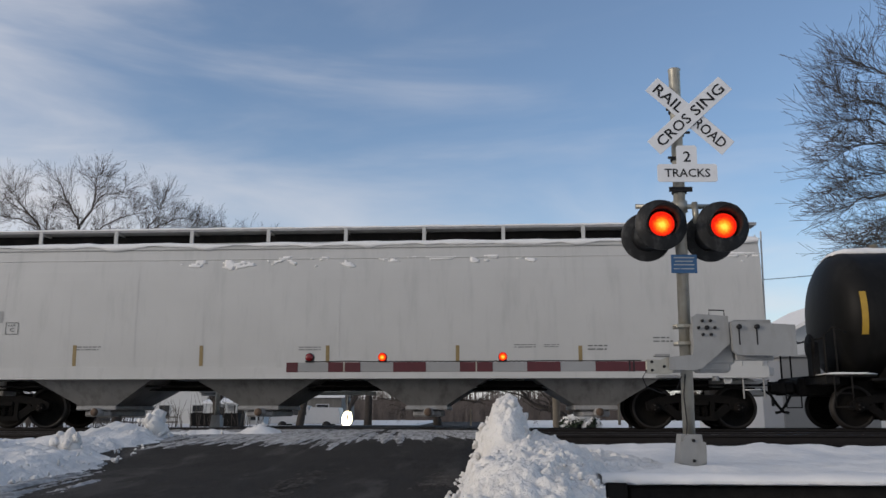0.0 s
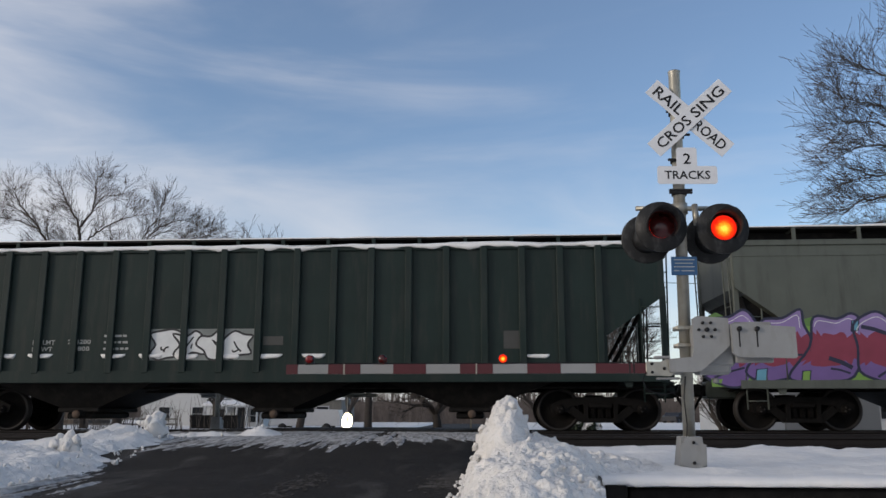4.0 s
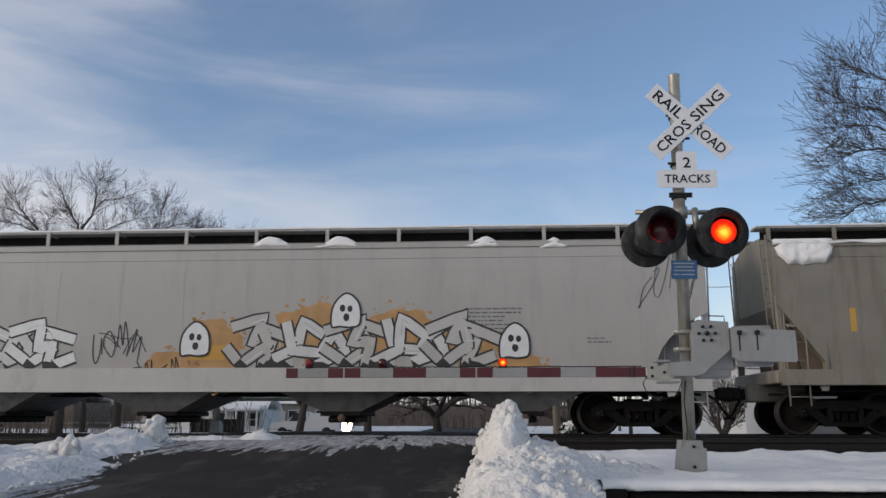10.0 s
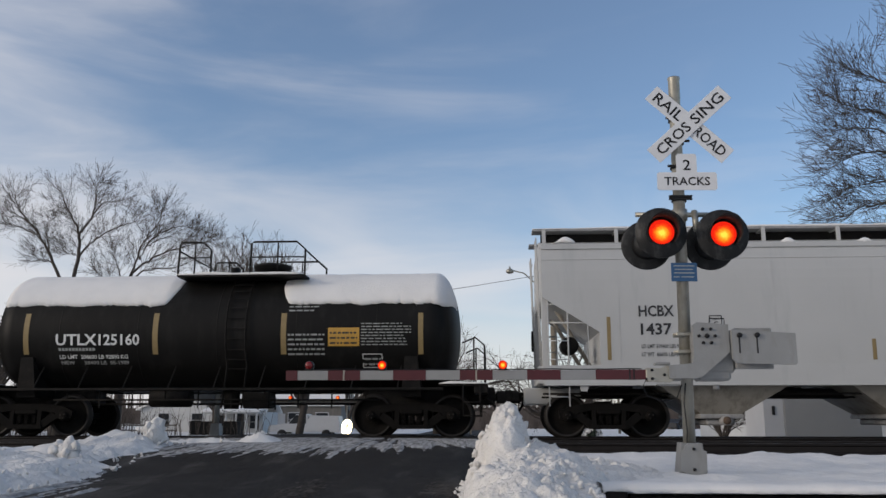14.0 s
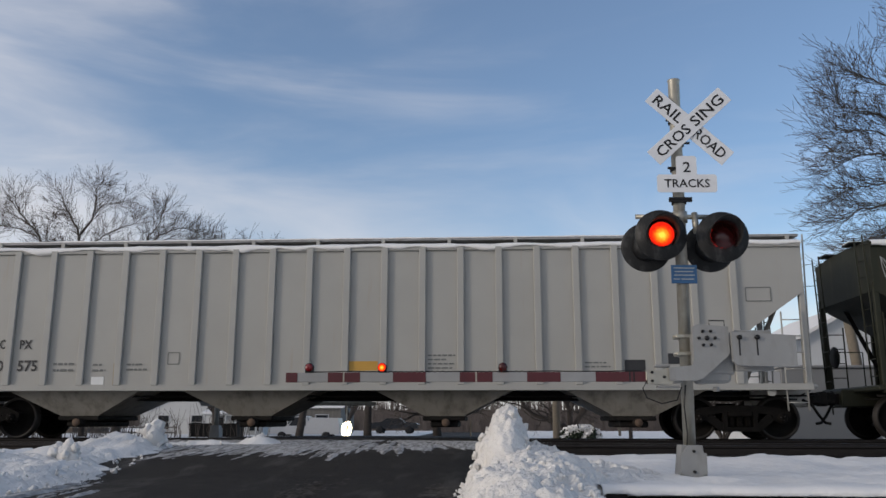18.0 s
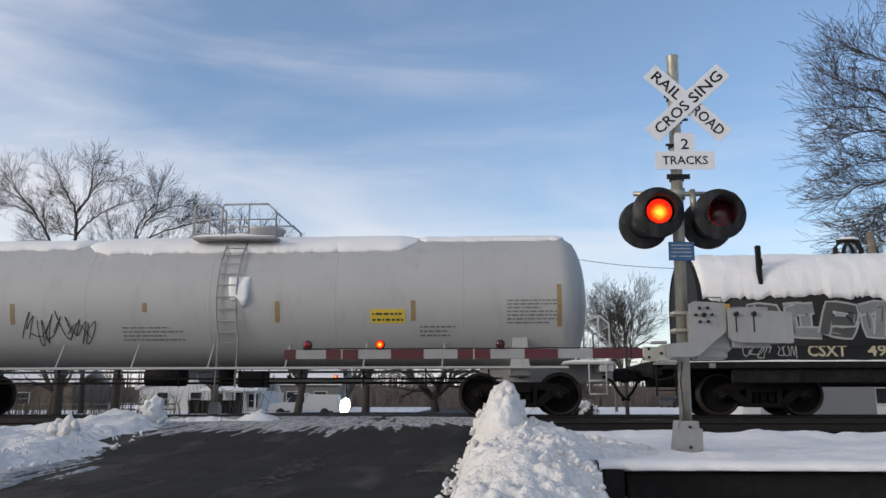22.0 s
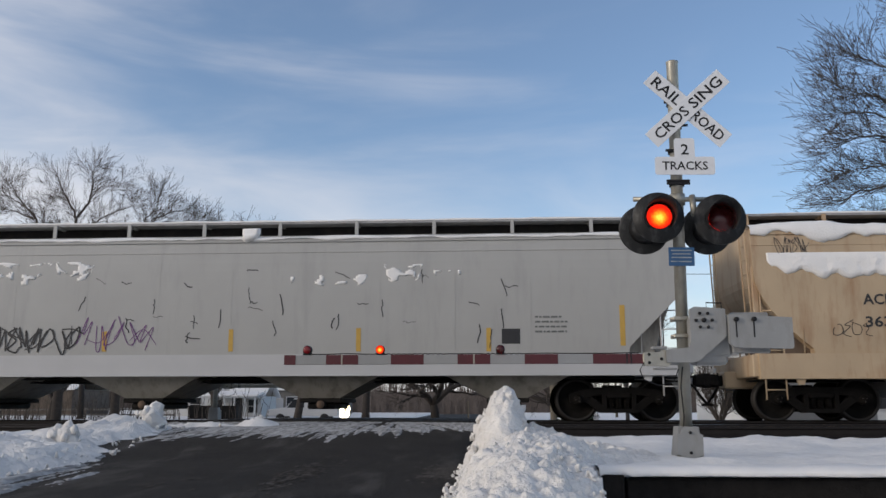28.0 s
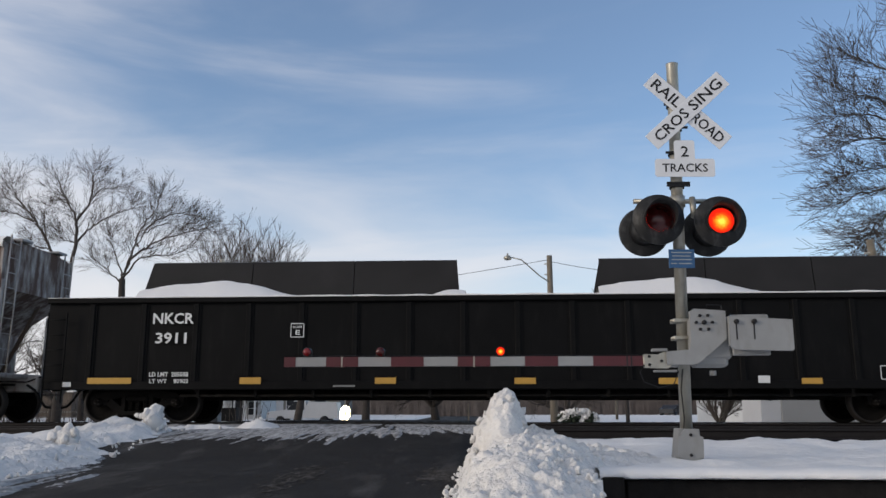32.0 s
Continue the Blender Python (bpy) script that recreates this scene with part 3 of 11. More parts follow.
def build_road_edge():
    """The bank along the road: a straight ragged rim, dirty at its foot."""
    rnd = random.Random(25)
    bm = bmesh.new()
    nx, ny = 70, 220
    grid = {}
    for j in range(ny + 1):
        y = 3.6 + 8.0 * j / ny
        rim = -4.26 + 0.144 * (9.2 - y) - 0.35 * smooth(9.2, 11.5, y)
        for i in range(nx + 1):
            d = 2.1 * (i / nx) ** 1.5
            up = 0.17 * smooth(0.0, 0.6, d) * (1 - smooth(1.1, 2.1, d))
            wob = 0.10 * noise.fractal(Vector((1.7, y * 1.6, 2.0)), 1, 2, 4) * (1 - smooth(0, 1.2, d))
            x = rim - d + wob
            n = crumble(x, y, up, 25.0) * (0.25 + 0.4 * smooth(0.0, 0.2, d)) * (1 - 0.7 * smooth(0.6, 1.6, d))
            grid[i, j] = bm.verts.new((x, y, road_or_ground(x, y) - 0.035 + up + n * (0.3 if d < 0.02 else 1)))
    sheet(bm, grid, nx, ny)
    spots = []
    for _ in range(70):
        y = rnd.uniform(5.2, 11.0)
        d = abs(rnd.gauss(0.0, 0.3)) + 0.02
        x = -4.26 + 0.144 * (9.2 - y) - d
        spots.append((x, y, road_or_ground(x, y) + 0.01 + 0.14 * smooth(0, 0.6, d), 0.012 + 0.03 * rnd.random() ** 3))
    clods(bm, spots, rnd)
    recalc(bm)
    tagged(part("snow_bank", bm, SNOW_DIRTY), "straight low bank of dirty ploughed snow along the road", "snow bank", "ploughed snow", "stuff")
    chunk("broken block of ploughed snow on the bank", -4.95, 12.1, 0.29, 0.34, 24)
    chunk("small broken block of ploughed snow on the bank", -5.10, 9.9, 0.30, 0.24, 22)
    # thin dirty slush dragged along the foot of the bank
    bm = bmesh.new()
    nx, ny = 60, 160
    grid = {}
    for j in range(ny + 1):
        y = 3.8 + 5.6 * j / ny
        rim = -4.26 + 0.144 * (9.2 - y)
        for i in range(nx + 1):
            d = 0.75 * i / nx
            x = rim - 0.1 + d
            u = (x - ROAD_L) / (ROAD_R - ROAD_L) * 2 - 1
            n = noise.fractal(Vector(((x + 0.10 * y) * 10, y * 0.7, 3.3)), 1, 2, 5) + 0.4 * noise.fractal(Vector((x * 12, y * 12, 1.0)), 1, 2, 3)
            z = 0.022 - 0.075 * d * (1 + smooth(7.5, 9.4, y) * 3) + 0.035 * n
            grid[i, j] = bm.verts.new((x, y, road_z(y) + 0.03 * (1 - u * u) + min(0.03, z)))
    sheet(bm, grid, nx, ny)
    tagged(part("slush", bm, SLUSH), "dirty streaked slush along the foot of the bank", "slush", kind="stuff")
    # dry pale flecks where the wet road has worn
    bm = bmesh.new()
    for cx, cy, rx, ry, n in ((-0.50, 7.75, 0.085, 0.40, 260), (-1.72, 7.6, 0.11, 0.75, 420), (-2.9, 7.2, 0.5, 0.7, 90), (-1.1, 8.9, 0.4, 0.8, 60)):
        for _ in range(n):
            x, y = rnd.gauss(cx, rx), rnd.gauss(cy, ry)
            u = (x - ROAD_L) / (ROAD_R - ROAD_L) * 2 - 1
            z = road_z(y) + 0.03 * (1 - u * u) + rnd.uniform(0.005, 0.0065)
            w, l = 0.004 + 0.022 * rnd.random() ** 2, 0.012 + 0.10 * rnd.random() ** 2
            ang = [rnd.uniform(0.7, 1.3) for _ in range(7)]
            bm.faces.new([bm.verts.new((x + w * q * math.cos(k * 0.898), y + l * q * math.sin(k * 0.898), z)) for k, q in enumerate(ang)])
    tagged(part("dry_flecks", bm, DRYROAD), "pale dry worn flecks on the wet tarmac", "road wear", kind="stuff")


def build_snowbanks():
    build_tall_heap()
    build_road_edge()
    for k, (lab, sp) in enumerate((
            ("low bank of ploughed snow along the road", (-5.75, 9.3, 1.15, 1.7, 0.27, 21, 8, 0.7)),
            ("ridge of ploughed snow beside the road", (-5.35, 11.7, 0.75, 1.3, 0.32, 23, 6, 0.7)),
            ("wide smooth bank of snow", (-7.2, 9.4, 1.9, 2.6, 0.34, 27, 4, 0.6)),
            ("wide smooth bank of snow", (-7.6, 6.5, 2.2, 2.6, 0.30, 28, 4, 0.6)))):
        heap("snow_bank", lab, "snow bank", SNOW_DIRTY if k < 2 else SNOW, sp, 0.05, 0.08)
    heap("snow_ridge", "small ridge of ploughed snow before the rails", "snow ridge", SNOW_DIRTY, (-3.7, 13.2, 0.42, 0.4, 0.22, 31, 6, 0.8), 0.05, 0.06)
    heap("snow_ridge", "low ridge of ploughed snow before the rails", "snow ridge", SNOW_DIRTY, (-4.5, 13.1, 0.9, 0.4, 0.14, 32, 6, 0.8), 0.05, 0.06)
    # packed snow that climbs out of the road towards the rails, combed by the wheels
    bm = bmesh.new()
    nx, ny = 300, 170
    grid = {}
    for j in range(ny + 1):
        for i in range(nx + 1):
            x, y = -6.5 + 6.8 * i / nx, 8.5 + 7.7 * j / ny
            v = (x + 2.3) / (1 + 0.13 * (12 - y))
            n = noise.fractal(Vector((v * 10, y * 0.45, 9.1)), 1, 2, 5)
            n1 = noise.fractal(Vector((v * 2.4, y * 0.3, 5.2)), 1, 2, 3)
            n2 = noise.fractal(Vector((x * 8, y * 8, 4.4)), 1, 2, 4)
            z = -0.070 + 0.085 * smooth(9.0, 12.9, y) + 0.034 * n + 0.036 * n1 + 0.012 * n2
            z -= 0.025 * smooth(-2.2, -1.0, x) * (1 - smooth(11.4, 12.8, y))
            z += 0.045 * math.exp(-((x + 1.5) / 0.2) ** 2 - ((y - 9.5) / 0.3) ** 2)
            q = (x - ROAD_L) / (ROAD_R - ROAD_L) * 2 - 1
            grid[i, j] = bm.verts.new((x, y, road_z(y) + 0.03 * (1 - q * q) + min(0.008 + 0.007 * n2 + 0.005 * n, z)))
    sheet(bm, grid, nx, ny)
    tagged(part("packed_snow", bm, SLUSH), "dirty packed snow between road and rails", "packed snow", kind="stuff")
    bm = bmesh.new()
    nx, ny = 70, 14
    grid = {}
    for j in range(ny + 1):
        for i in range(nx + 1):
            x, y = -6.5 + 7 * i / nx, 15.7 + 2.4 * j / ny
            n = noise.fractal(Vector((x * 1.2, y * 2.0, 2.1)), 1, 2, 5)
            grid[i, j] = bm.verts.new((x, y, -0.03 + 0.06 * n))
    for j in range(ny):
        for i in range(nx):
            bm.faces.new((grid[i, j], grid[i + 1, j], grid[i + 1, j + 1], grid[i, j + 1])).smooth = True
    tagged(part("packed_snow", bm, SLUSH), "dirty packed snow between the two tracks", "packed snow", kind="stuff")


build_snowbanks()


def build_wall():
    # dark timber retaining wall with snow on its top
    w = thing("retaining_wall", pose(0, 0, 0.05), "dark tarred timber retaining wall capped with snow", "wall")
    for k in range(4):
        bm = bmesh.new()
        bbox(bm, 1.12, 9.0, 7.02, 7.22, -1.15 + 0.22 * k, -0.94 + 0.22 * k, 0.015)
        part("beam", bm, TIMBER, w)
    bm = bmesh.new()
    bbox(bm, 0.92, 1.10, 6.96, 7.18, -1.2, -0.235, 0.02)
    part("post", bm, TIMBER, w)
    bm = bmesh.new()
    nx = 130
    prev = None
    for i in range(nx + 1):
        x = 0.9 + 8.2 * i / nx
        d = 0.03 * noise.fractal(Vector((x * 3, 1, 1)), 1, 2, 4) + (0.05 if x > 1.12 else -0.02)
        pts = [(7.6, -0.30), (7.35, -0.19 + 0.02 * fbm(x, 1, 1.5)), (7.1, -0.185 + 0.02 * fbm(x, 2, 1.5)), (6.97 - d, -0.20), (6.94 - d, -0.235 - 0.6 * abs(d) * 0.5), (6.99, -0.26), (7.3, -0.30)]
        row = [bm.verts.new((x, y, z)) for y, z in pts]
        if prev:
            for k in range(len(pts) - 1):
                bm.faces.new((prev[k], row[k], row[k + 1], prev[k + 1])).smooth = True
        prev = row
    recalc(bm)
    part("wall_snow", bm, SNOW, w, "smooth snow lying on the wall")


build_wall()


# ---- crossing signal ----
FLIPS = []     # lamps that blink: (lens, phase)


def lens_disc(r, parent, at, facing, phase, name="lens"):
    """A round lens, lit on one side and dark on the other, that turns over to blink."""
    bm = bmesh.new()
    lathe(bm, [(-0.012, 0.001), (-0.011, r * 0.4), (-0.008, r * 0.8), (-0.004, r), (-0.0005, r)], "y", 28, 0)
    lathe(bm, [(0.0005, r), (0.006, r), (0.006, 0.001)], "y", 28, 1)
    recalc(bm)
    o = part(name, bm, [LIT, UNLIT], parent, "red signal lens that blinks")
    FLIPS.append((o, at, facing, phase))
    o.matrix_basis = pose(*at, 0, 0, facing)
    return o


def signal_lamp(parent, x, z, y, phase, facing=0, size=1.0):
    """A lamp unit: round background, deep hood, lens, bracket housing."""
    s = size
    f = -1 if facing == 0 else 1
    bm = bmesh.new()
    lathe(bm, [(0.0, 0.001), (0.0, 0.285 * s), (0.02, 0.29 * s), (0.03, 0.27 * s), (0.03, 0.001)], "y", 36)
    lathe(bm, [(0.03, 0.17 * s), (0.16, 0.15 * s), (0.19, 0.09 * s), (0.19, 0.001)], "y", 24)
    if f > 0:
        for v in bm.verts:
            v.co.y = -v.co.y
    recalc(bm)
    bg = part("background", bm, LAMPBLACK, parent)
    bg.matrix_basis = pose(x, y, z)
    bm = bmesh.new()
    n = 40
    prev = None
    for k in range(n + 1):
        a = radians(-42 + 264 * k / n)
        ln = 0.30 * s * (0.35 + 0.65 * max(0, math.sin(a) * 0.75 + 0.25))
        c, d = math.cos(a), math.sin(a)
        row = [bm.verts.new((c * q * s, f * yy, d * q * s)) for q, yy in ((0.165, 0.0), (0.175, ln), (0.183, ln), (0.173, 0.0))]
        if prev:
            for j in range(3):
                bm.faces.new((prev[j], row[j], row[j + 1], prev[j + 1])).smooth = True
        prev = row
    recalc(bm)
    part("hood", bm, LAMPBLACK, bg)
    lens_disc(0.14 * s, bg, (0, f * 0.03, 0), 0 if f < 0 else 180, phase)
    return bg


def build_signal(m, far=False):
    sg = thing("crossing_signal", m, "railway crossing signal with crossbuck, red lamps and steel mast" if not far else "far crossing signal seen from behind with crossbuck and lamps", "crossing signal", "crossing signals")
    bm = bmesh.new()
    lathe(bm, [(0.12, 0.066), (4.50, 0.066), (4.515, 0.072), (4.53, 0.072), (4.54, 0.0)], "z", 20)
    part("mast", bm, GALV, sg, "stained galvanised steel mast")
    # cast base with a scalloped cover
    bm = bmesh.new()
    bbox(bm, -0.15, 0.15, -0.15, 0.15, -0.06, 0.02, 0.02)
    hexa(bm, [(-0.14, -0.14, 0.02), (0.14, -0.14, 0.02), (0.14, 0.14, 0.02), (-0.14, 0.14, 0.02), (-0.11, -0.11, 0.33), (0.11, -0.11, 0.33), (0.11, 0.11, 0.33), (-0.11, 0.11, 0.33)])
    base = part("base", bm, CASTGREY, sg, "grey cast junction base")
    bm = bmesh.new()
    out = [(-0.10, 0.03), (-0.07, 0.0), (0.07, 0.0), (0.10, 0.03), (0.135, 0.04), (0.135, 0.25), (0.10, 0.26), (0.085, 0.30), (0.05, 0.33), (-0.05, 0.33), (-0.085, 0.30), (-0.10, 0.26), (-0.135, 0.25), (-0.135, 0.04)]
    plate(bm, out, -0.175, -0.14)
    for bx, bz in ((0, 0.06), (0, 0.27)):
        lathe(bm, [(-0.195, 0.001), (-0.195, 0.016), (-0.17, 0.016)], "y", 10, 1, (bx, 0, bz))
    recalc(bm)
    part("cover", bm, [CASTGREY, BLACKPAINT], base)
    # crossbuck
    cb = (0.13, 3.916)
    for ang in (-43, 43):
        bm = bmesh.new()
        bbox(bm, -0.575, 0.575, -0.004, 0.004, -0.1075, 0.1075, 0.003)
        y = -0.122 if ang > 0 else -0.104
        # the rising blade lies in front
        bl = part("blade", bm, SIGNWHITE, sg, "white crossbuck blade with black letters")
        bl.matrix_basis = pose(cb[0], y, cb[1], 0, -ang, 0)
        if ang > 0:
            for w, a, b in (("CROS", -0.50, -0.02), ("SING", 0.045, 0.51)):
                lettering(w, a, b, -0.063, 0.126, BLACKPAINT, bl, None, 0.007)
        else:
            for w, a, b in (("RAIL", -0.51, -0.11), ("ROAD", 0.095, 0.52)):
                lettering(w, a, b, -0.063, 0.126, BLACKPAINT, bl, None, 0.007)
    # number of tracks
    bm = bmesh.new()
    o = [(-0.335, 0.02), (-0.315, 0.0), (0.315, 0.0), (0.335, 0.02), (0.335, 0.19), (0.315, 0.21), (0.115, 0.21), (0.115, 0.41), (0.095, 0.43), (-0.095, 0.43), (-0.115, 0.41), (-0.115, 0.21), (-0.315, 0.21), (-0.335, 0.19)]
    plate(bm, o, -0.118, -0.11)
    recalc(bm)
    tp = part("track_count_plate", bm, SIGNWHITE, sg, "white plate reading 2 TRACKS")
    tp.matrix_basis = pose(0.075, 0, 3.125)
    lettering("TRACKS", -0.255, 0.255, 0.055, 0.10, BLACKPAINT, tp, None, 0.121)
    lettering("2", -0.04, 0.045, 0.235, 0.125, BLACKPAINT, tp, None, 0.121)
    # clamps
    for z in (4.0, 3.72, 3.42, 3.03, 3.06):
        bm = bmesh.new()
        lathe(bm, [(z - 0.014, 0.085), (z + 0.014, 0.085)], "z", 16)
        bbox(bm, -0.13, 0.13, -0.10, -0.075, z - 0.013, z + 0.013, 0.003)
        part("clamp", bm, BLACKPAINT, sg)
    # cross arm and lamps
    bm = bmesh.new()
    tube(bm, [(-0.50, -0.02, 2.86), (0.50, -0.02, 2.86)], 0.028, 10)
    tube(bm, [(0, 0, 2.80), (0, 0, 2.92)], 0.088, 16)
    tube(bm, [(0.16, -0.09, 2.66), (0.16, -0.03, 2.90)], 0.035, 10)
    part("cross_arm", bm, GALV, sg)
    signal_lamp(sg, -0.248, 2.62, -0.16, 0)
    signal_lamp(sg, 0.43, 2.60, -0.16, 1)
    signal_lamp(sg, -0.35, 2.55, 0.22, 1, 180)
    signal_lamp(sg, 0.37, 2.55, 0.22, 0, 180)
    for x in (-0.34, 0.37):
        bm = bmesh.new()
        tube(bm, [(x, -0.02, 2.86), (x, 0.03, 2.62)], 0.045, 10)
        tube(bm, [(x, -0.03, 2.60), (x, 0.10, 2.58)], 0.075, 12)
        part("lamp_bracket", bm, LAMPBLACK, sg)
    # blue notice
    bm = bmesh.new()
    bbox(bm, -0.14, 0.145, -0.092, -0.085, 2.08, 2.29, 0.003)
    bs = part("blue_notice", bm, BLUESIGN, sg, "small blue notice with white lines of writing")
    bm = bmesh.new()
    for i, (a, b) in enumerate(((-0.11, 0.115), (-0.10, 0.10), (-0.11, 0.115), (-0.115, -0.05), (-0.03, 0.11))):
        z = 2.255 - 0.04 * min(i, 3) - (0.005 if i > 2 else 0)
        box(bm, a, b, -0.0945, -0.0925, z - 0.006, z + 0.005)
    part("writing", bm, PALETEXT, bs)
    return sg


def build_gate(m, arm_len=3.95, far=False):
    g = thing("crossing_gate", m, "grey crossing gate mechanism with its lowered red and white arm", "crossing gate", "crossing gates")
    # local origin at the mast's foot
    bm = bmesh.new()
    o = [(-0.22, 1.06), (-0.22, 1.20), (0.03, 1.22), (0.05, 1.30), (0.05, 1.63), (0.10, 1.66), (0.30, 1.645), (0.43, 1.635), (0.43, 1.34), (0.40, 1.31), (0.13, 1.08), (0.06, 1.06)]
    plate(bm, o, -0.26, -0.20)
    recalc(bm)
    sp = part("support_plate", bm, CASTGREY, g, "grey steel gate arm support plate")
    for k in range(7):
        a = k * math.pi / 3
        r = 0 if k == 6 else 0.085
        bm = bmesh.new()
        lathe(bm, [(-0.285, 0.001), (-0.285, 0.017 if k < 6 else 0.026), (-0.26, 0.017 if k < 6 else 0.026)], "y", 8, 0, (0.195 + r * math.cos(a), 0, 1.51 + r * math.sin(a)))
        part("bolt", bm, BLACKPAINT, sp)
    # gearbox behind
    bm = bmesh.new()
    bbox(bm, 0.06, 0.50, -0.18, 0.16, 1.12, 1.58, 0.03)
    lathe(bm, [(-0.24, 0.001), (-0.24, 0.07), (-0.1, 0.075)], "y", 18, 0, (0.44, 0, 1.50))
    part("gearbox", bm, CASTGREY, g)
    # counterweight plates
    bm = bmesh.new()
    o = [(0.44, 1.26), (0.48, 1.22), (0.56, 1.21), (1.09, 1.20), (1.105, 1.215), (1.105, 1.53), (0.44, 1.57)]
    plate(bm, o, -0.33, -0.27)
    recalc(bm)
    cw = part("counterweight", bm, CASTGREY, g, "grey steel counterweight plate")
    for bx in (0.515, 0.70):
        bm = bmesh.new()
        lathe(bm, [(-0.365, 0.001), (-0.365, 0.026), (-0.33, 0.026)], "y", 12, 0, (bx, 0, 1.51))
        box(bm, bx - 0.007, bx + 0.007, -0.334, -0.329, 1.32, 1.49)
        part("bolt", bm, BLACKPAINT, cw)
    bm = bmesh.new()
    bbox(bm, 0.50, 0.90, -0.20, -0.14, 1.16, 1.60, 0.01)
    part("rear_plate", bm, CASTGREY, g)
    bm = bmesh.new()
    bbox(bm, 0.10, 0.46, -0.16, 0.10, 1.04, 1.18, 0.03)
    tube(bm, [(0.30, -0.1, 1.0), (0.30, -0.1, 0.95)], 0.035, 10)
    part("housing", bm, CASTGREY, g)
    # clamps on the mast
    for z in (1.55, 1.36):
        bm = bmesh.new()
        bbox(bm, -0.09, 0.12, -0.10, 0.10, z - 0.022, z + 0.022, 0.008)
        tube(bm, [(-0.12, -0.07, z), (0.12, -0.07, z)], 0.012, 8)
        part("clamp", bm, GALV, g)
    # arm adapter
    for z in (1.05,):
        bm = bmesh.new()
        bbox(bm, -0.27, -0.08, -0.22, -0.10, z - 0.014, z + 0.014, 0.006)
        part("adapter", bm, CASTGREY, g)
    bm = bmesh.new()
    bbox(bm, -0.46, -0.20, -0.21, -0.15, 1.06, 1.16, 0.008)
    part("adapter", bm, GALV, g)
    # arm with tapes
    reds = ((-4.383, -4.256), (-3.916, -3.559), (-3.196, -2.836), (-2.464, -2.107), (-1.732, -1.372), (-0.995, -0.414))
    bm = bmesh.new()
    bbox(bm, -4.383, -0.40, -0.195, -0.165, 1.053, 1.157, 0.004)
    arm = part("arm", bm, GALV if far else WHITETAPE, g, "lowered gate arm with red and white tape")
    for x0, x1 in reds:
        bm = bmesh.new()
        box(bm, x0, x1, -0.199, -0.18 if far else -0.161, 1.052 + (0.004 if far else 0), 1.158 - (0.004 if far else 0))
        part("red_tape", bm, REDTAPE, arm)
    for x in (-0.585, -0.63, -2.285, -3.74):
        bm = bmesh.new()
        box(bm, x - 0.008, x + 0.008, -0.201, -0.159, 1.048, 1.162)
        part("band", bm, LAMPBLACK if x > -1 else GALV, arm)
    # wire along the arm, with springs of slack
    bm = bmesh.new()
    pts = []
    for k in range(180):
        x = -4.1 + 3.6 * k / 179
        coil = 0.006 * math.sin(k * 2.2) if (40 < k < 75 or 95 < k < 118) else 0
        pts.append((x, -0.18, 1.166 + coil + 0.012 * max(0, noise.noise(Vector((x * 2.3, 0, 0))))))
    tube(bm, pts, 0.006, 4)
    part("cable", bm, BLACKPAINT, arm)
    bm = bmesh.new()
    tube(bm, [(-0.45, -0.2, 1.07), (-0.50, -0.21, 0.98), (-0.46, -0.2, 0.88), (-0.30, -0.18, 0.82), (-0.12, -0.1, 0.86), (-0.06, -0.08, 1.0)], 0.007, 5)
    tube(bm, [(-0.02, -0.09, 1.02), (-0.05, -0.1, 0.8), (-0.03, -0.09, 0.5), (-0.05, -0.08, 0.3)], 0.008, 5)
    part("hanging_cable", bm, BLACKPAINT, g)
    for x, ph in ((-4.127, 2), (-3.316, 0), (-1.995, 1)):
        bm = bmesh.new()
        lathe(bm, [(-0.212, 0.001), (-0.212, 0.044), (-0.20, 0.05), (-0.15, 0.05), (-0.138, 0.044), (-0.138, 0.001)], "y", 18, 0, (x, 0, 1.213))
        bbox(bm, x - 0.047, x + 0.047, -0.205, -0.145, 1.158, 1.182, 0.006)
        lp = part("arm_lamp", bm, LAMPBLACK, arm)
        if ph < 2:
            lens_disc(0.045, lp, (x, -0.226, 1.213), 0, ph)
            lens_disc(0.045, lp, (x, -0.124, 1.213), 180, ph)
        else:
            bm = bmesh.new()
            lathe(bm, [(-0.226, 0.001), (-0.222, 0.03), (-0.214, 0.044)], "y", 16, 0, (x, 0, 1.213))
            part("lens", bm, REDLENS, lp)
    # forked holder of the arm: two plates, a bolt through each, a lug above and one below
    for y in (-0.225, -0.145):
        bm = bmesh.new()
        plate(bm, [(-0.45, 1.03), (-0.20, 1.02), (-0.16, 1.06), (-0.16, 1.17), (-0.24, 1.20), (-0.30, 1.17), (-0.45, 1.175)], y - 0.006, y + 0.006)
        recalc(bm)
        part("holder", bm, GALV, g)
    for x, z in ((-0.40, 1.06), (-0.40, 1.15), (-0.27, 1.10)):
        bm = bmesh.new()
        lathe(bm, [(-0.25, 0.001), (-0.25, 0.016), (-0.12, 0.016), (-0.12, 0.001)], "y", 8, 0, (x, 0, z))
        part("bolt", bm, BLACKPAINT, g)
    bm = bmesh.new()
    bbox(bm, -0.36, -0.20, -0.23, -0.13, 1.205, 1.235, 0.006)
    part("lug", bm, CASTGREY, g)
    bm = bmesh.new()
    bbox(bm, -0.34, -0.10, -0.20, -0.10, 0.985, 1.008, 0.006)
    part("lug", bm, CASTGREY, g)
    bm = bmesh.new()
    tube(bm, [(0.24, -0.22, 1.64), (0.24, -0.22, 1.705), (0.40, -0.22, 1.70), (0.40, -0.22, 1.63)], 0.007, 5)
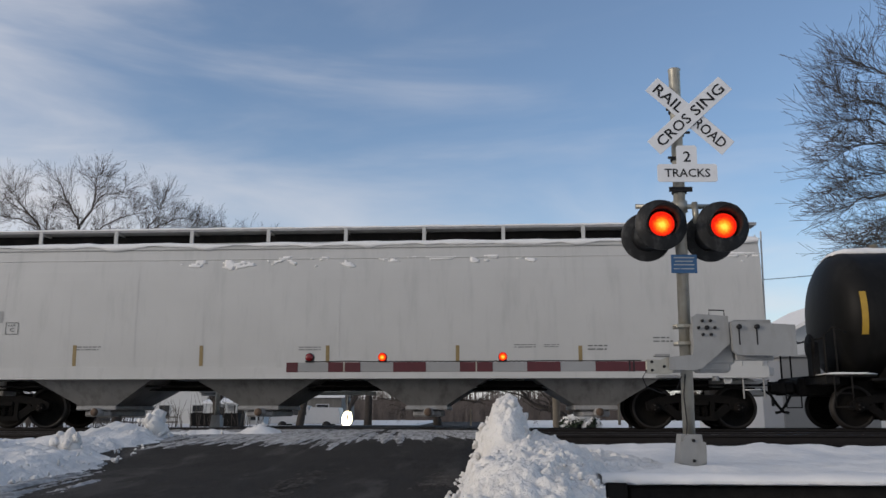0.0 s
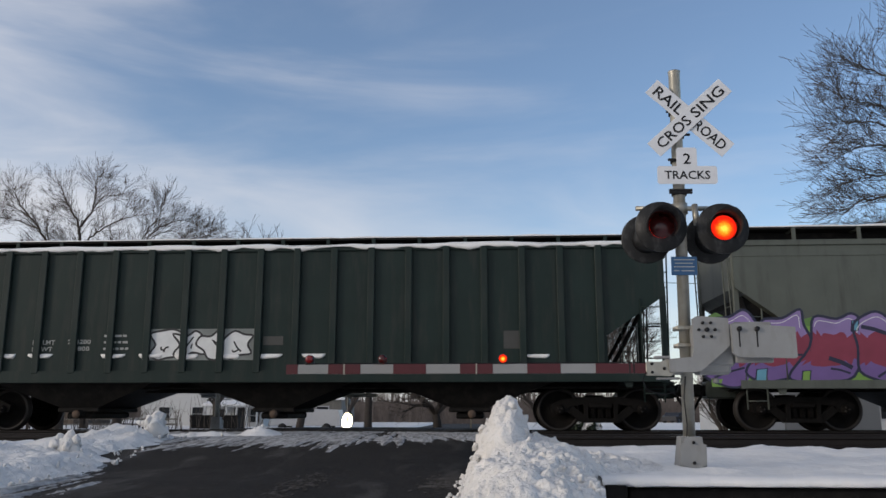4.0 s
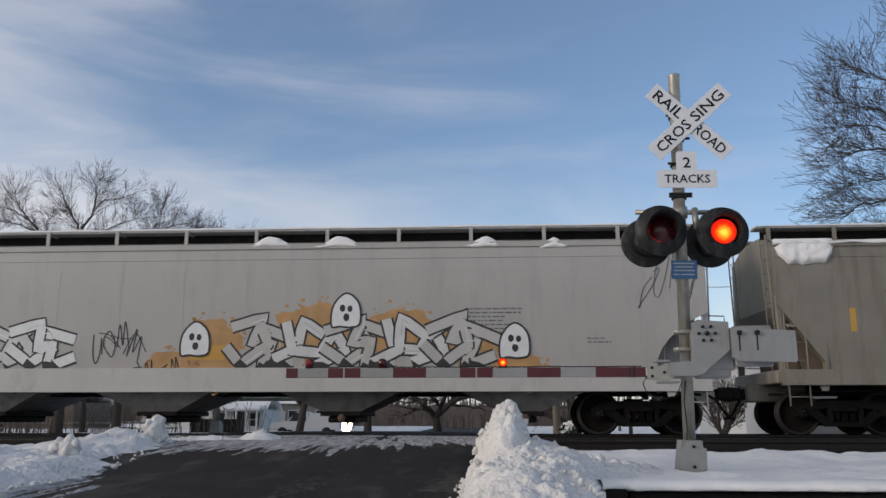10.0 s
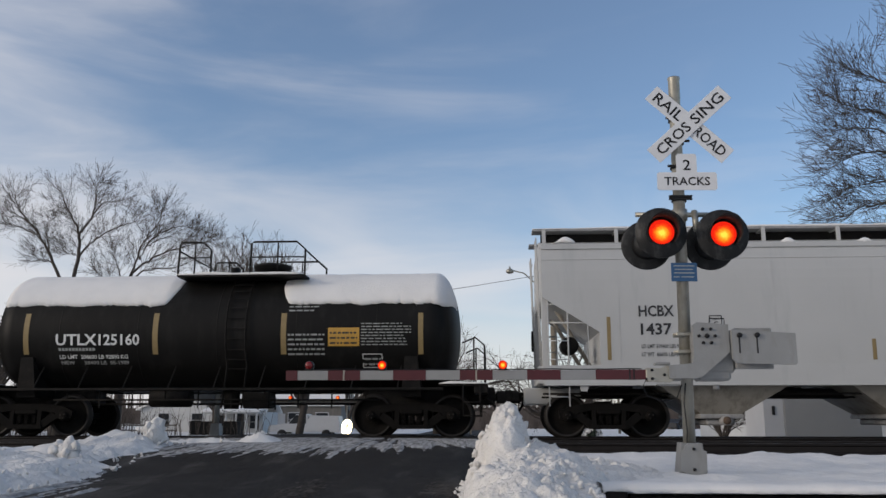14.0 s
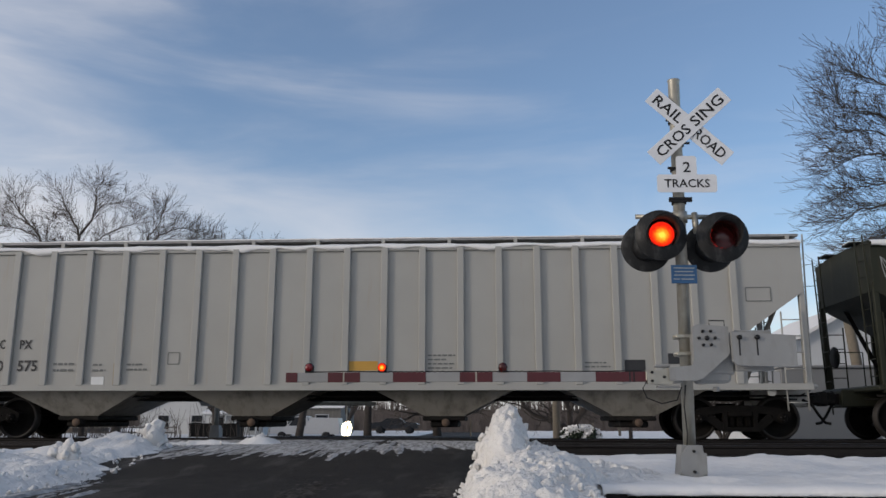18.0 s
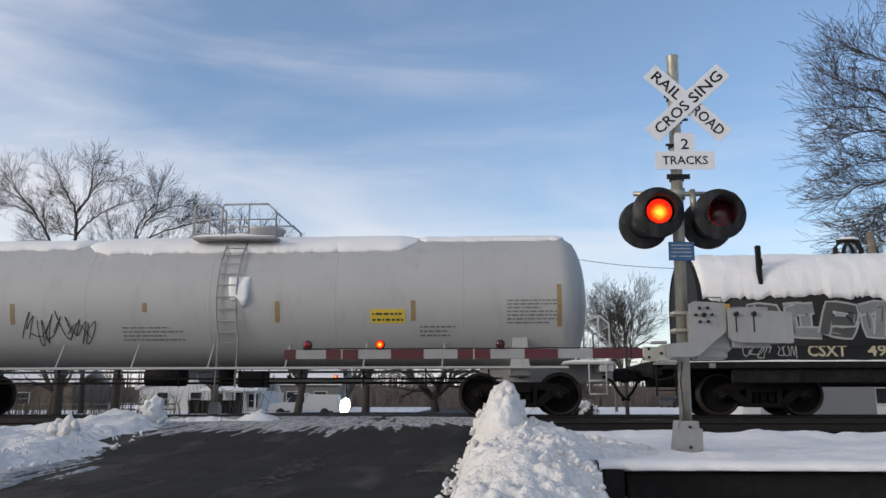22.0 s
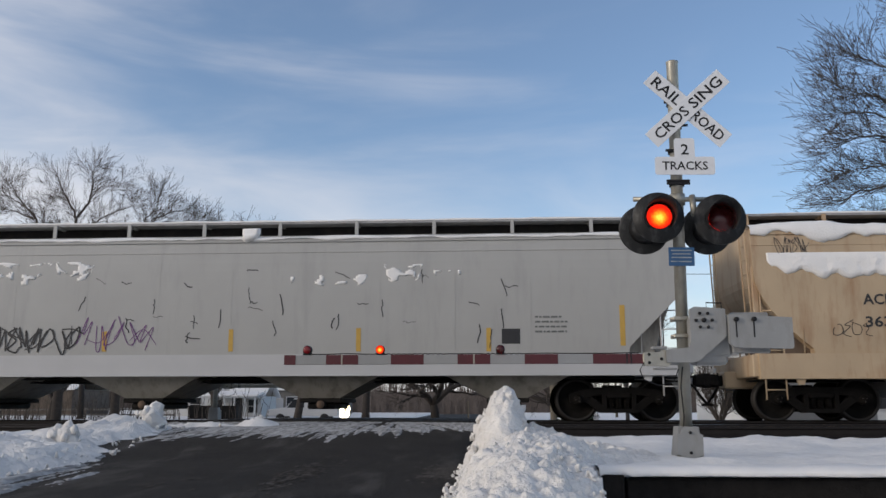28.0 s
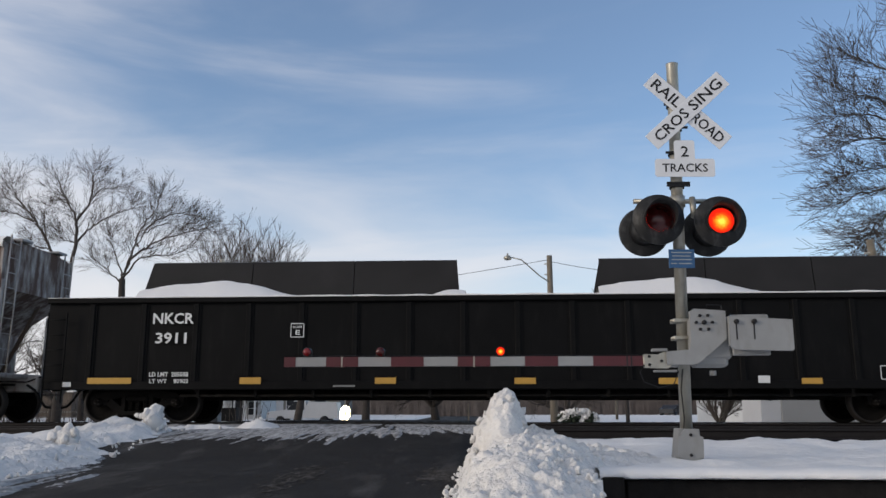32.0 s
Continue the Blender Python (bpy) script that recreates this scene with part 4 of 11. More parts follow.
    part("lifting_loop", bm, BLACKPAINT, g)
    return g


prepare_text(["CROS", "SING", "RAIL", "ROAD", "TRACKS", "2"], 0.012)
prepare_text(CAR_WORDS)
SIGNAL_POSE = pose(2.13, 9.22, -0.20, 0, 0.9, 0)
build_signal(SIGNAL_POSE)
build_gate(SIGNAL_POSE @ pose(0, 0, -0.055, 0, -0.9, 0))
FAR_POSE = pose(-7.53, 22.6, -0.05, 0, 0, 180)
build_signal(FAR_POSE, True)
build_gate(FAR_POSE @ pose(0, 0, -0.19), far=True)


# ---- the train ----
SPEED, GAIN = 13.194, 0.00753     # metres a second at the start, and how much faster each second


def run(t):
    """How far the train has gone after t seconds."""
    return SPEED * t + GAIN * t * t / 2


def when(x):
    """The second at which the train has gone x metres."""
    return (math.sqrt(max(0.0, SPEED * SPEED + 2 * GAIN * x)) - SPEED) / GAIN


def shared(name, bm, mats):
    me = bpy.data.meshes.new(name)
    recalc(bm)
    bm.to_mesh(me)
    bm.free()
    for m in mats:
        me.materials.append(m)
    return me


def make_side_frame():
    bm = bmesh.new()
    y0, y1 = -0.09, 0.09
    # top chord, two arms down to the journals, lower chord, columns
    plate(bm, [(-1.06, 0.56), (-1.04, 0.40), (-0.70, 0.40), (-0.66, 0.52), (-0.40, 0.56), (0.40, 0.56), (0.66, 0.52), (0.70, 0.40), (1.04, 0.40), (1.06, 0.56), (0.85, 0.66), (0.45, 0.72), (-0.45, 0.72), (-0.85, 0.66)], y0, y1)
    for s in (-1, 1):
        plate(bm, [(s * 0.72, 0.42), (s * 0.60, 0.54), (s * 0.28, 0.30), (s * 0.34, 0.18), (s * 0.40, 0.18)], y0 * 0.9, y1 * 0.9)
        plate(bm, [(s * 0.27, 0.2), (s * 0.36, 0.2), (s * 0.36, 0.6), (s * 0.27, 0.6)], y0 * 1.1, y1 * 1.1)
    plate(bm, [(-0.40, 0.18), (0.40, 0.18), (0.36, 0.27), (-0.36, 0.27)], y0 * 1.2, y1 * 1.2)
    return shared("side_frame", bm, [TRUCKSTEEL])


def make_springs():
    bm = bmesh.new()
    for x in (-0.17, 0.0, 0.17):
        pts = [(x + 0.065 * math.cos(k * 1.05), 0.065 * math.sin(k * 1.05), 0.27 + 0.0065 * k) for k in range(36)]
        tube(bm, pts, 0.016, 4)
    bbox(bm, -0.25, 0.25, -0.12, 0.12, 0.49, 0.60, 0.02)
    return shared("suspension", bm, [TRUCKSTEEL])


def make_bolster():
    bm = bmesh.new()
    bbox(bm, -0.20, 0.20, -1.0, 1.0, 0.46, 0.66, 0.03)
    lathe(bm, [(0.62, 0.22), (0.78, 0.22)], "z", 18)
    for s in (-1, 1):
        bbox(bm, -0.9, 0.9, s * 0.38 - 0.05, s * 0.38 + 0.05, 0.28, 0.36, 0.01)
        bbox(bm, -0.42 * 1 - 0.05, -0.34, s * 0.7 - 0.1, s * 0.7 + 0.1, 0.25, 0.62, 0.02)
        bbox(bm, 0.34, 0.47, s * 0.7 - 0.1, s * 0.7 + 0.1, 0.25, 0.62, 0.02)
    return shared("truck", bm, [TRUCKSTEEL])


def make_wheelset():
    bm = bmesh.new()
    R = 0.457
    for s in (-1, 1):
        prof = [(0.60, 0.10), (0.60, 0.14), (0.66, 0.34), (0.675, 0.40), (0.675, R + 0.026), (0.705, R + 0.026), (0.712, R + 0.004), (0.81, R - 0.002), (0.815, R - 0.03), (0.815, R - 0.055), (0.775, R - 0.06), (0.735, 0.22), (0.80, 0.15), (0.80, 0.10)]
        lathe(bm, [(s * a, r) for a, r in prof], "y", 36, 0)
    for f in bm.faces:
        c = f.calc_center_median()
        if math.hypot(c.x, c.z) > R - 0.062 and abs(c.y) < 0.818:
            f.material_index = 1
    lathe(bm, [(-1.02, 0.075), (1.02, 0.075)], "y", 14)
    for s in (-1, 1):
        lathe(bm, [(s * 0.92, 0.11), (s * 1.08, 0.11), (s * 1.10, 0.085), (s * 1.12, 0.085), (s * 1.12, 0.0)], "y", 18)
        for k in range(3):
            a = k * 2.0944
            lathe(bm, [(s * 1.115, 0.016), (s * 1.14, 0.016), (s * 1.14, 0.0)], "y", 6, 1, (0.05 * math.cos(a), 0, 0.05 * math.sin(a)))
    return shared("wheelset", bm, [TRUCKSTEEL, WHEELSTEEL])


def make_coupler():
    """Draft gear, knuckle and hose of the right-hand end; origin at the coupling line."""
    bm = bmesh.new()
    bbox(bm, -1.0, -0.30, -0.10, 0.10, 0.76, 1.0, 0.02)
    bbox(bm, -0.30, -0.02, -0.16, 0.12, 0.74, 1.02, 0.05)
    bbox(bm, -0.10, 0.10, 0.02, 0.16, 0.72, 1.04, 0.04)
    tube(bm, [(-0.55, -0.35, 0.86), (-0.35, -0.37, 0.74), (-0.22, -0.36, 0.52), (-0.08, -0.33, 0.36), (0.04, -0.30, 0.34)], 0.032, 8)
    tube(bm, [(-0.70, -1.35, 0.98), (-0.62, -1.38, 0.92), (-0.60, -0.3, 0.93), (-0.3, -0.2, 1.06)], 0.014, 6)
    return shared("coupler", bm, [BLACKSTEEL])


SIDE_FRAME, SPRINGS, BOLSTER, WHEELS, COUPLER = make_side_frame(), make_springs(), make_bolster(), make_wheelset(), make_coupler()
WHEEL_TURNS = []   # wheelset, its place in the truck, start of its run past the road, end


def running_gear(car, L, x_centre, bogie=2.12):
    for s in (-1, 1):
        tr = meshpart("truck", BOLSTER, car, pose(s * (L / 2 - bogie), 0, 0))
        for q in (-1, 1):
            meshpart("side_frame", SIDE_FRAME, tr, pose(0, q * 0.98, 0))
            meshpart("suspension", SPRINGS, tr, pose(0, q * 0.98, 0))
        for q in (-1, 1):
            w = meshpart("wheelset", WHEELS, tr, pose(q * 0.875, 0, 0.457))
            xs = x_centre + s * (L / 2 - bogie) + q * 0.875
            WHEEL_TURNS.append((w, (q * 0.875, 0, 0.457), when(xs - 14), when(xs + 15)))
        meshpart("coupler", COUPLER, car, pose(s * L / 2, 0, 0, 0, 0, 0 if s > 0 else 180))


def width_at(prof, z):
    zs = [p[0] for p in prof]
    if z <= zs[0]:
        return prof[0][1]
    for (a, wa), (b, wb) in zip(prof, prof[1:]):
        if z <= b:
            return wa + (wb - wa) * (z - a) / (b - a)
    return prof[-1][1]


def snow_patch(parent, x0, x1, z0, z1, surf, seed, name="snow_patch", thick=0.05, n=60, holes=0.0):
    """Snow stuck to a side: ragged outline, thicker at its lower edge."""
    nz = max(4, int((z1 - z0) / 0.045))
    n = max(8, int((x1 - x0) / 0.05))
    bm = bmesh.new()
    g = {}
    for i in range(n + 1):
        u = i / n
        x = x0 + (x1 - x0) * u
        e = noise.fractal(Vector((x * 2.0, seed * 1.7, 0)), 1, 2, 4)
        taper = min(1, 6 * u, 6 * (1 - u)) ** 0.5
        lo = z1 - (z1 - z0) * (0.35 + 0.65 * taper) * (0.82 + 0.28 * e)
        hi = z1 - 0.10 * (z1 - z0) * (1 + noise.fractal(Vector((x * 1.4, 9, seed)), 1, 2, 3)) * (1 if holes else 0.0)
        if not holes and x1 - x0 < 1.7 and z1 > 3.7 and z1 - z0 < 0.32:
            # a small drift: flat foot, humped top
            lo = z0 + 0.03 * e
            hi = z0 + (z1 - z0) * (0.16 + 0.84 * math.sin(math.pi * min(1, max(0, u + 0.12 * math.sin(seed)))) ** 1.6) * (0.9 + 0.2 * e)
        for j in range(nz + 1):
            v = j / nz
            z = lo + (hi - lo) * v
            b = noise.fractal(Vector((x * 7, z * 7, seed)), 1, 2, 3)
            t = thick * (0.5 + 0.35 * b + 0.7 * (1 - v)) * min(1, 5 * v + 0.15, 4 * (1 - v) + 0.3) * min(1, 8 * u + 0.1, 8 * (1 - u) + 0.1)
            g[i, j] = bm.verts.new((x, surf(z) - max(0.004, t), z))
    for i in range(n):
        for j in range(nz):
            c = g[i, j].co
            if holes and noise.fractal(Vector((c.x * 3, c.z * 5, seed + 4)), 1, 2, 4) < holes - 0.35:
                continue
            bm.faces.new((g[i, j], g[i + 1, j], g[i + 1, j + 1], g[i, j + 1])).smooth = True
    edge = [e for e in bm.edges if len(e.link_faces) == 1]
    r = bmesh.ops.extrude_edge_only(bm, edges=edge)
    for v in r["geom"]:
        if isinstance(v, bmesh.types.BMVert):
            v.co.y = surf(v.co.z) + 0.01
    loose = [v for v in bm.verts if not v.link_faces]
    bmesh.ops.delete(bm, geom=loose, context="VERTS")
    recalc(bm)
    return part(name, bm, SNOW, parent, "crusted snow")


def snow_strip(parent, x0, x1, y0, y1, z, h=0.06, seed=1, name="snow"):
    """Snow lying along a walkway or a rim, uneven along its length."""
    bm = bmesh.new()
    n = max(4, int((x1 - x0) / 0.18))
    prev = None
    for i in range(n + 1):
        x = x0 + (x1 - x0) * i / n
        k = h * (0.75 + 0.5 * noise.fractal(Vector((x * 1.3, seed, 0)), 1, 2, 3)) * min(1, 5 * i / n + 0.3, 5 * (1 - i / n) + 0.3)
        o = 0.02 * noise.noise(Vector((x * 2.5, seed, 5)))
        row = [bm.verts.new(p) for p in ((x, y0 - 0.015 + o, z), (x, y0 + 0.02 + o, z + k * 0.85), (x, (y0 + y1) / 2, z + k), (x, y1 - 0.02, z + k * 0.85), (x, y1 + 0.01, z))]
        if prev:
            for a in range(5):
                b = (a + 1) % 5
                bm.faces.new((prev[a], row[a], row[b], prev[b])).smooth = True
        else:
            bm.faces.new(row[::-1])
        prev = row
    bm.faces.new(prev)
    recalc(bm)
    return part(name, bm, SNOW, parent)


def eave_snow(parent, x0, x1, w, ze, h, seed):
    """Snow along the near eave: thick on the roof edge, sagging over it in uneven tongues."""
    bm = bmesh.new()
    n = int((x1 - x0) / 0.07)
    prev = None
    for i in range(n + 1):
        x = x0 + (x1 - x0) * i / n
        u = noise.fractal(Vector((x * 0.55, seed, 0)), 1, 2, 4)
        k = max(0.03, h * (0.9 + 0.9 * u))
        drop = max(0.0, h * (0.7 + 1.6 * noise.fractal(Vector((x * 1.1, seed, 7)), 1, 2, 4)))
        row = [bm.verts.new(p) for p in ((x, -w + 0.40, ze + 0.06), (x, -w + 0.30, ze + 0.05 + k), (x, -w + 0.08, ze + 0.04 + k * 0.9), (x, -w - 0.06, ze + k * 0.55), (x, -w - 0.085, ze - drop * 0.5), (x, -w - 0.06, ze - drop), (x, -w + 0.02, ze - drop))]
        if prev:
            for a in range(6):
                bm.faces.new((prev[a], row[a], row[a + 1], prev[a + 1])).smooth = True
        prev = row
    recalc(bm)
    return part("eave_snow", bm, SNOW, parent, "snow hanging over the eave")


def ladder(parent, x, y, z0, z1, w, n, material, name="ladder", depth=0.0):
    bm = bmesh.new()
    for s in (-1, 1):
        tube(bm, [(x + s * w / 2, y, z0), (x + s * w / 2 + depth, y, z1)], 0.018, 6)
    for k in range(n):
        z = z0 + (z1 - z0) * (k + 0.5) / n
        dx = depth * (k + 0.5) / n
        tube(bm, [(x - w / 2 + dx, y, z), (x + w / 2 + dx, y, z)], 0.013, 6)
    return part(name, bm, material, parent)


def ribbon(bm, pts, w, surf, off, mi=0):
    pts = [Vector((p[0], p[1])) for p in pts]
    prev = None
    n = len(pts)
    for i, p in enumerate(pts):
        d = pts[min(i + 1, n - 1)] - pts[max(i - 1, 0)]
        if d.length < 1e-6:
            continue
        d.normalize()
        q = Vector((-d.y, d.x)) * w * 0.5
        a, b = p + q, p - q
        row = (bm.verts.new((a.x, surf(a.y) - off, a.y)), bm.verts.new((b.x, surf(b.y) - off, b.y)))
        if prev:
            bm.faces.new((prev[0], prev[1], row[1], row[0])).material_index = mi
        prev = row


def spline(ctrl, k=7, closed=False):
    out = []
    n = len(ctrl)
    rng = range(n if closed else n - 1)
    for i in rng:
        p0, p1, p2, p3 = (ctrl[(i - 1) % n] if closed or i > 0 else ctrl[0]), ctrl[i], ctrl[(i + 1) % n], (ctrl[(i + 2) % n] if closed or i + 2 < n else ctrl[-1])
        for s in range(k):
            t = s / k
            out.append(tuple(0.5 * (2 * p1[c] + (p2[c] - p0[c]) * t + (2 * p0[c] - 5 * p1[c] + 4 * p2[c] - p3[c]) * t * t + (3 * p1[c] - p0[c] - 3 * p2[c] + p3[c]) * t ** 3) for c in (0, 1)))
    out.append(out[0] if closed else ctrl[-1])
    return out


def tag_strokes(parent, x0, x1, z0, z1, seed, material, surf, w=0.035, n=None):
    """A sprayed scrawl: loops and slashes, no letters."""
    rnd = random.Random(seed)
    bm = bmesh.new()
    n = n or max(4, int((x1 - x0) / ((z1 - z0) * 0.5)))
    cw = (x1 - x0) / n
    H = z1 - z0
    w *= 0.7
    last = None
    for i in range(n):
        cx = x0 + (i + 0.5) * cw
        a = rnd.uniform(0.3, 0.5) * cw
        kind = rnd.randrange(4)
        if kind == 0:
            c = [(cx + a * math.cos(t) * 1.1, z0 + H * 0.5 + H * rnd.uniform(0.36, 0.48) * math.sin(t)) for t in (2.2, 1.2, 0, -1.2, -2.2, -3.1, -3.9)]
        elif kind == 1:
            c = [(cx - a, z1), (cx - a * 0.9, z0 + H * 0.15), (cx, z0), (cx + a * 0.7, z0 + H * 0.3), (cx + a * 0.9, z1 - H * 0.1), (cx + a * 1.1, z0 + H * 0.1)]
        elif kind == 2:
            c = [(cx - a, z0 + H * rnd.random() * 0.2), (cx - a * 0.5, z1), (cx, z0 + H * 0.3), (cx + a * 0.5, z1 - H * 0.05), (cx + a, z0)]
        else:
            c = [(cx + a, z1 - H * 0.05), (cx - a * 0.6, z1 - H * 0.2), (cx + a * 0.5, z0 + H * 0.5), (cx - a * 0.8, z0 + H * 0.1), (cx + a * 1.2, z0 - H * 0.05)]
        sk, up = rnd.uniform(-0.35, 0.5), rnd.uniform(-0.18, 0.18) * H
        c = [(p[0] + sk * (p[1] - z0 - H / 2) + rnd.uniform(-0.12, 0.12) * cw, p[1] + up + rnd.uniform(-0.13, 0.13) * H) for p in c]
        if rnd.random() < 0.35:
            ribbon(bm, spline([(cx - cw * 0.9, z0 + H * rnd.random()), (cx, z0 + H * rnd.random()), (cx + cw * 0.9, z0 + H * rnd.random())], 5), w * 0.8, surf, 0.0108)
        if last and rnd.random() < 0.5:
            ribbon(bm, spline([last, ((last[0] + c[0][0]) / 2, (last[1] + c[0][1]) / 2 + 0.05), c[0]], 4), w * 0.8, surf, 0.0105)
        ribbon(bm, spline(c), w, surf, 0.010 + 0.0004 * i)
        last = c[-1]
    return tagged(part("graffiti_scrawl", bm, material, parent, "sprayed graffiti scrawl"), kind="stuff")


def blob_letters(parent, x0, x1, z0, z1, seed, fills, outline, surf, n=None, w=0.045, label="sprayed graffiti in outlined bubble shapes"):
    """Graffiti in fat bubble shapes that overlap, filled and outlined; not letters."""
    rnd = random.Random(seed)
    H = z1 - z0
    n = n or max(3, int((x1 - x0) / (H * 0.75)))
    cw = (x1 - x0) / n
    bm = bmesh.new()
    for i in range(n):
        cx, cz = x0 + (i + 0.5) * cw, (z0 + z1) / 2
        m = 10
        lean = rnd.uniform(-0.3, 0.35)
        ctrl = []
        for k in range(m):
            t = 2 * math.pi * k / m
            rr = rnd.uniform(0.62, 1.28)
            sq = 1 / max(abs(math.cos(t)), abs(math.sin(t))) ** 0.6
            ctrl.append((cx + (math.cos(t) * 0.62 * rr * sq + lean * math.sin(t)) * cw, max(z0 - 0.05, min(z1 + 0.05, cz + math.sin(t) * H * 0.50 * rr * sq))))
        out = spline(ctrl, 3, True)
        off = 0.006 + 0.0012 * i
        # fill: fan of strips from the centre
        cv = bm.verts.new((cx, surf(cz) - off, cz))
        mid = [((p[0] + cx) / 2, (p[1] + cz) / 2) for p in out]
        ov = [bm.verts.new((p[0], surf(p[1]) - off, p[1])) for p in out[:-1]]
        mv = [bm.verts.new((p[0], surf(p[1]) - off, p[1])) for p in mid[:-1]]
        q = len(ov)
        fi = 1 + i % len(fills)
        for k in range(q):
            bm.faces.new((ov[k], ov[(k + 1) % q], mv[(k + 1) % q], mv[k])).material_index = fi if rnd.random() < 0.9 else 1 + (i + 1) % len(fills)
            bm.faces.new((mv[k], mv[(k + 1) % q], cv)).material_index = 1 + (i + (1 if len(fills) > 2 else 0)) % len(fills)
        ribbon(bm, out, w, surf, off + 0.0006)
        # inner strokes
        for _ in range(2):
            a = (cx + rnd.uniform(-0.25, 0.1) * cw, cz + rnd.uniform(-0.3, 0.3) * H)
            b = (cx + rnd.uniform(-0.05, 0.25) * cw, cz + rnd.uniform(-0.3, 0.3) * H)
            c = ((a[0] + b[0]) / 2 + rnd.uniform(-0.1, 0.1) * cw, (a[1] + b[1]) / 2 + rnd.uniform(-0.1, 0.1) * H)
            ribbon(bm, spline([a, c, b], 6), w * 0.8, surf, off + 0.0008)
    return part("graffiti", bm, [outline] + list(fills), parent, label)


def shard_letters(parent, x0, x1, z0, z1, seed, n, fills, outline, surf, bar=0.21, upright=False):
    """Graffiti of thick jagged strokes that lock into one another, pale with dark edges; not letters."""
    rnd = random.Random(seed)
    H, cw = z1 - z0, (x1 - x0) / n
    bm = bmesh.new()
    forms = (((-0.25, 0.75), (0.5, 1.0), (0.3, 0.45), (0.75, 0.5), (0.55, -0.05), (1.2, 0.15)),
             ((-0.2, 0.1), (0.25, 0.35), (0.2, 0.95), (0.8, 0.6), (1.15, 0.9)),
             ((-0.3, 0.4), (0.2, 0.0), (0.65, 0.4), (0.45, 0.85), (1.2, 0.55)),
             ((-0.15, 0.95), (0.1, 0.3), (0.7, 0.25), (0.9, 0.75), (1.25, 0.3), (0.6, 0.0)))
    if upright:
        forms = (((0.1, 0.0), (0.12, 1.0), (0.8, 0.92), (0.75, 0.5), (0.2, 0.45)), ((0.55, 0.0), (0.5, 1.0), (0.0, 0.9)),
                 ((0.1, 1.0), (0.15, 0.1), (0.8, 0.0), (0.85, 0.6)), ((0.85, 1.0), (0.15, 0.9), (0.2, 0.05), (0.95, 0.1)))
    pick = ((0, 2), (1, 3), (2, 0), (3, 1))
    for i in range(n):
        lean = rnd.uniform(-0.1, 0.2)
        for j, f in enumerate(pick[i % len(pick)]):
            off = 0.0075 + 0.0012 * i + 0.0004 * j
            c = [(x0 + (i + 0.06 + 0.98 * u + lean * (w - 0.5) + rnd.uniform(-0.06, 0.06)) * cw, z0 + (0.1 + 0.82 * w + rnd.uniform(-0.05, 0.05)) * H) for u, w in forms[f]]
            c = [(a[0] + (b[0] - a[0]) * k / 4, a[1] + (b[1] - a[1]) * k / 4) for a, b in zip(c, c[1:]) for k in range(4)] + [c[-1]]
            ribbon(bm, c, bar + 0.085, surf, off)
            ribbon(bm, c, bar, surf, off + 0.0003, 1 + i % len(fills))
            q = rnd.randrange(1, max(2, len(c) - 5))
            ribbon(bm, [(a[0] + 0.03, a[1] - 0.035) for a in c[q:q + 4]], 0.03, surf, off + 0.0006, 1 + (i + 1) % len(fills))
    return part("graffiti", bm, [outline] + list(fills), parent, "sprayed graffiti in jagged pale strokes with dark edges")


def sprayed_cloud(parent, x0, x1, z0, z1, seed, material, surf):
    """A soft-edged sprayed patch with an uneven outline and flecks round it."""
    rnd = random.Random(seed)
    bm = bmesh.new()
    cx, cz, rx, rz = (x0 + x1) / 2, (z0 + z1) / 2, (x1 - x0) / 2, (z1 - z0) / 2
    spots = [(cx, cz, rx, rz, 40)]
    for _ in range(46):
        t, d = rnd.uniform(0, 6.283), rnd.uniform(0.86, 1.16)
        s = rnd.uniform(0.012, 0.05)
        spots.append((cx + rx * d * math.cos(t), cz + rz * d * math.sin(t), s * 1.3, s, 7))
    for px, pz, ax, az, m in spots:
        ring = []
        for k in range(m):
            t = 2 * math.pi * k / m
            e = 0.86 + 0.22 * noise.noise(Vector((math.cos(t) * 1.6, math.sin(t) * 1.6, seed))) + 0.10 * noise.noise(Vector((math.cos(t) * 5, math.sin(t) * 5, seed + px)))
            ring.append((ax * e * math.copysign(abs(math.cos(t)) ** 0.75, math.cos(t)), az * e * math.copysign(abs(math.sin(t)) ** 0.75, math.sin(t))))
        rows = [[bm.verts.new((px + u * s, surf(pz + w * s) - 0.0048, pz + w * s)) for u, w in ring] for s in ((1, 0.7, 0.4) if m > 7 else (1,))]
        for a, b in zip(rows, rows[1:]):
            for k in range(m):
                bm.faces.new((a[k], a[(k + 1) % m], b[(k + 1) % m], b[k]))
        bm.faces.new(rows[-1])
    return tagged(part("sprayed_patch", bm, material, parent, "cloudy orange spray behind the graffiti"), kind="stuff")


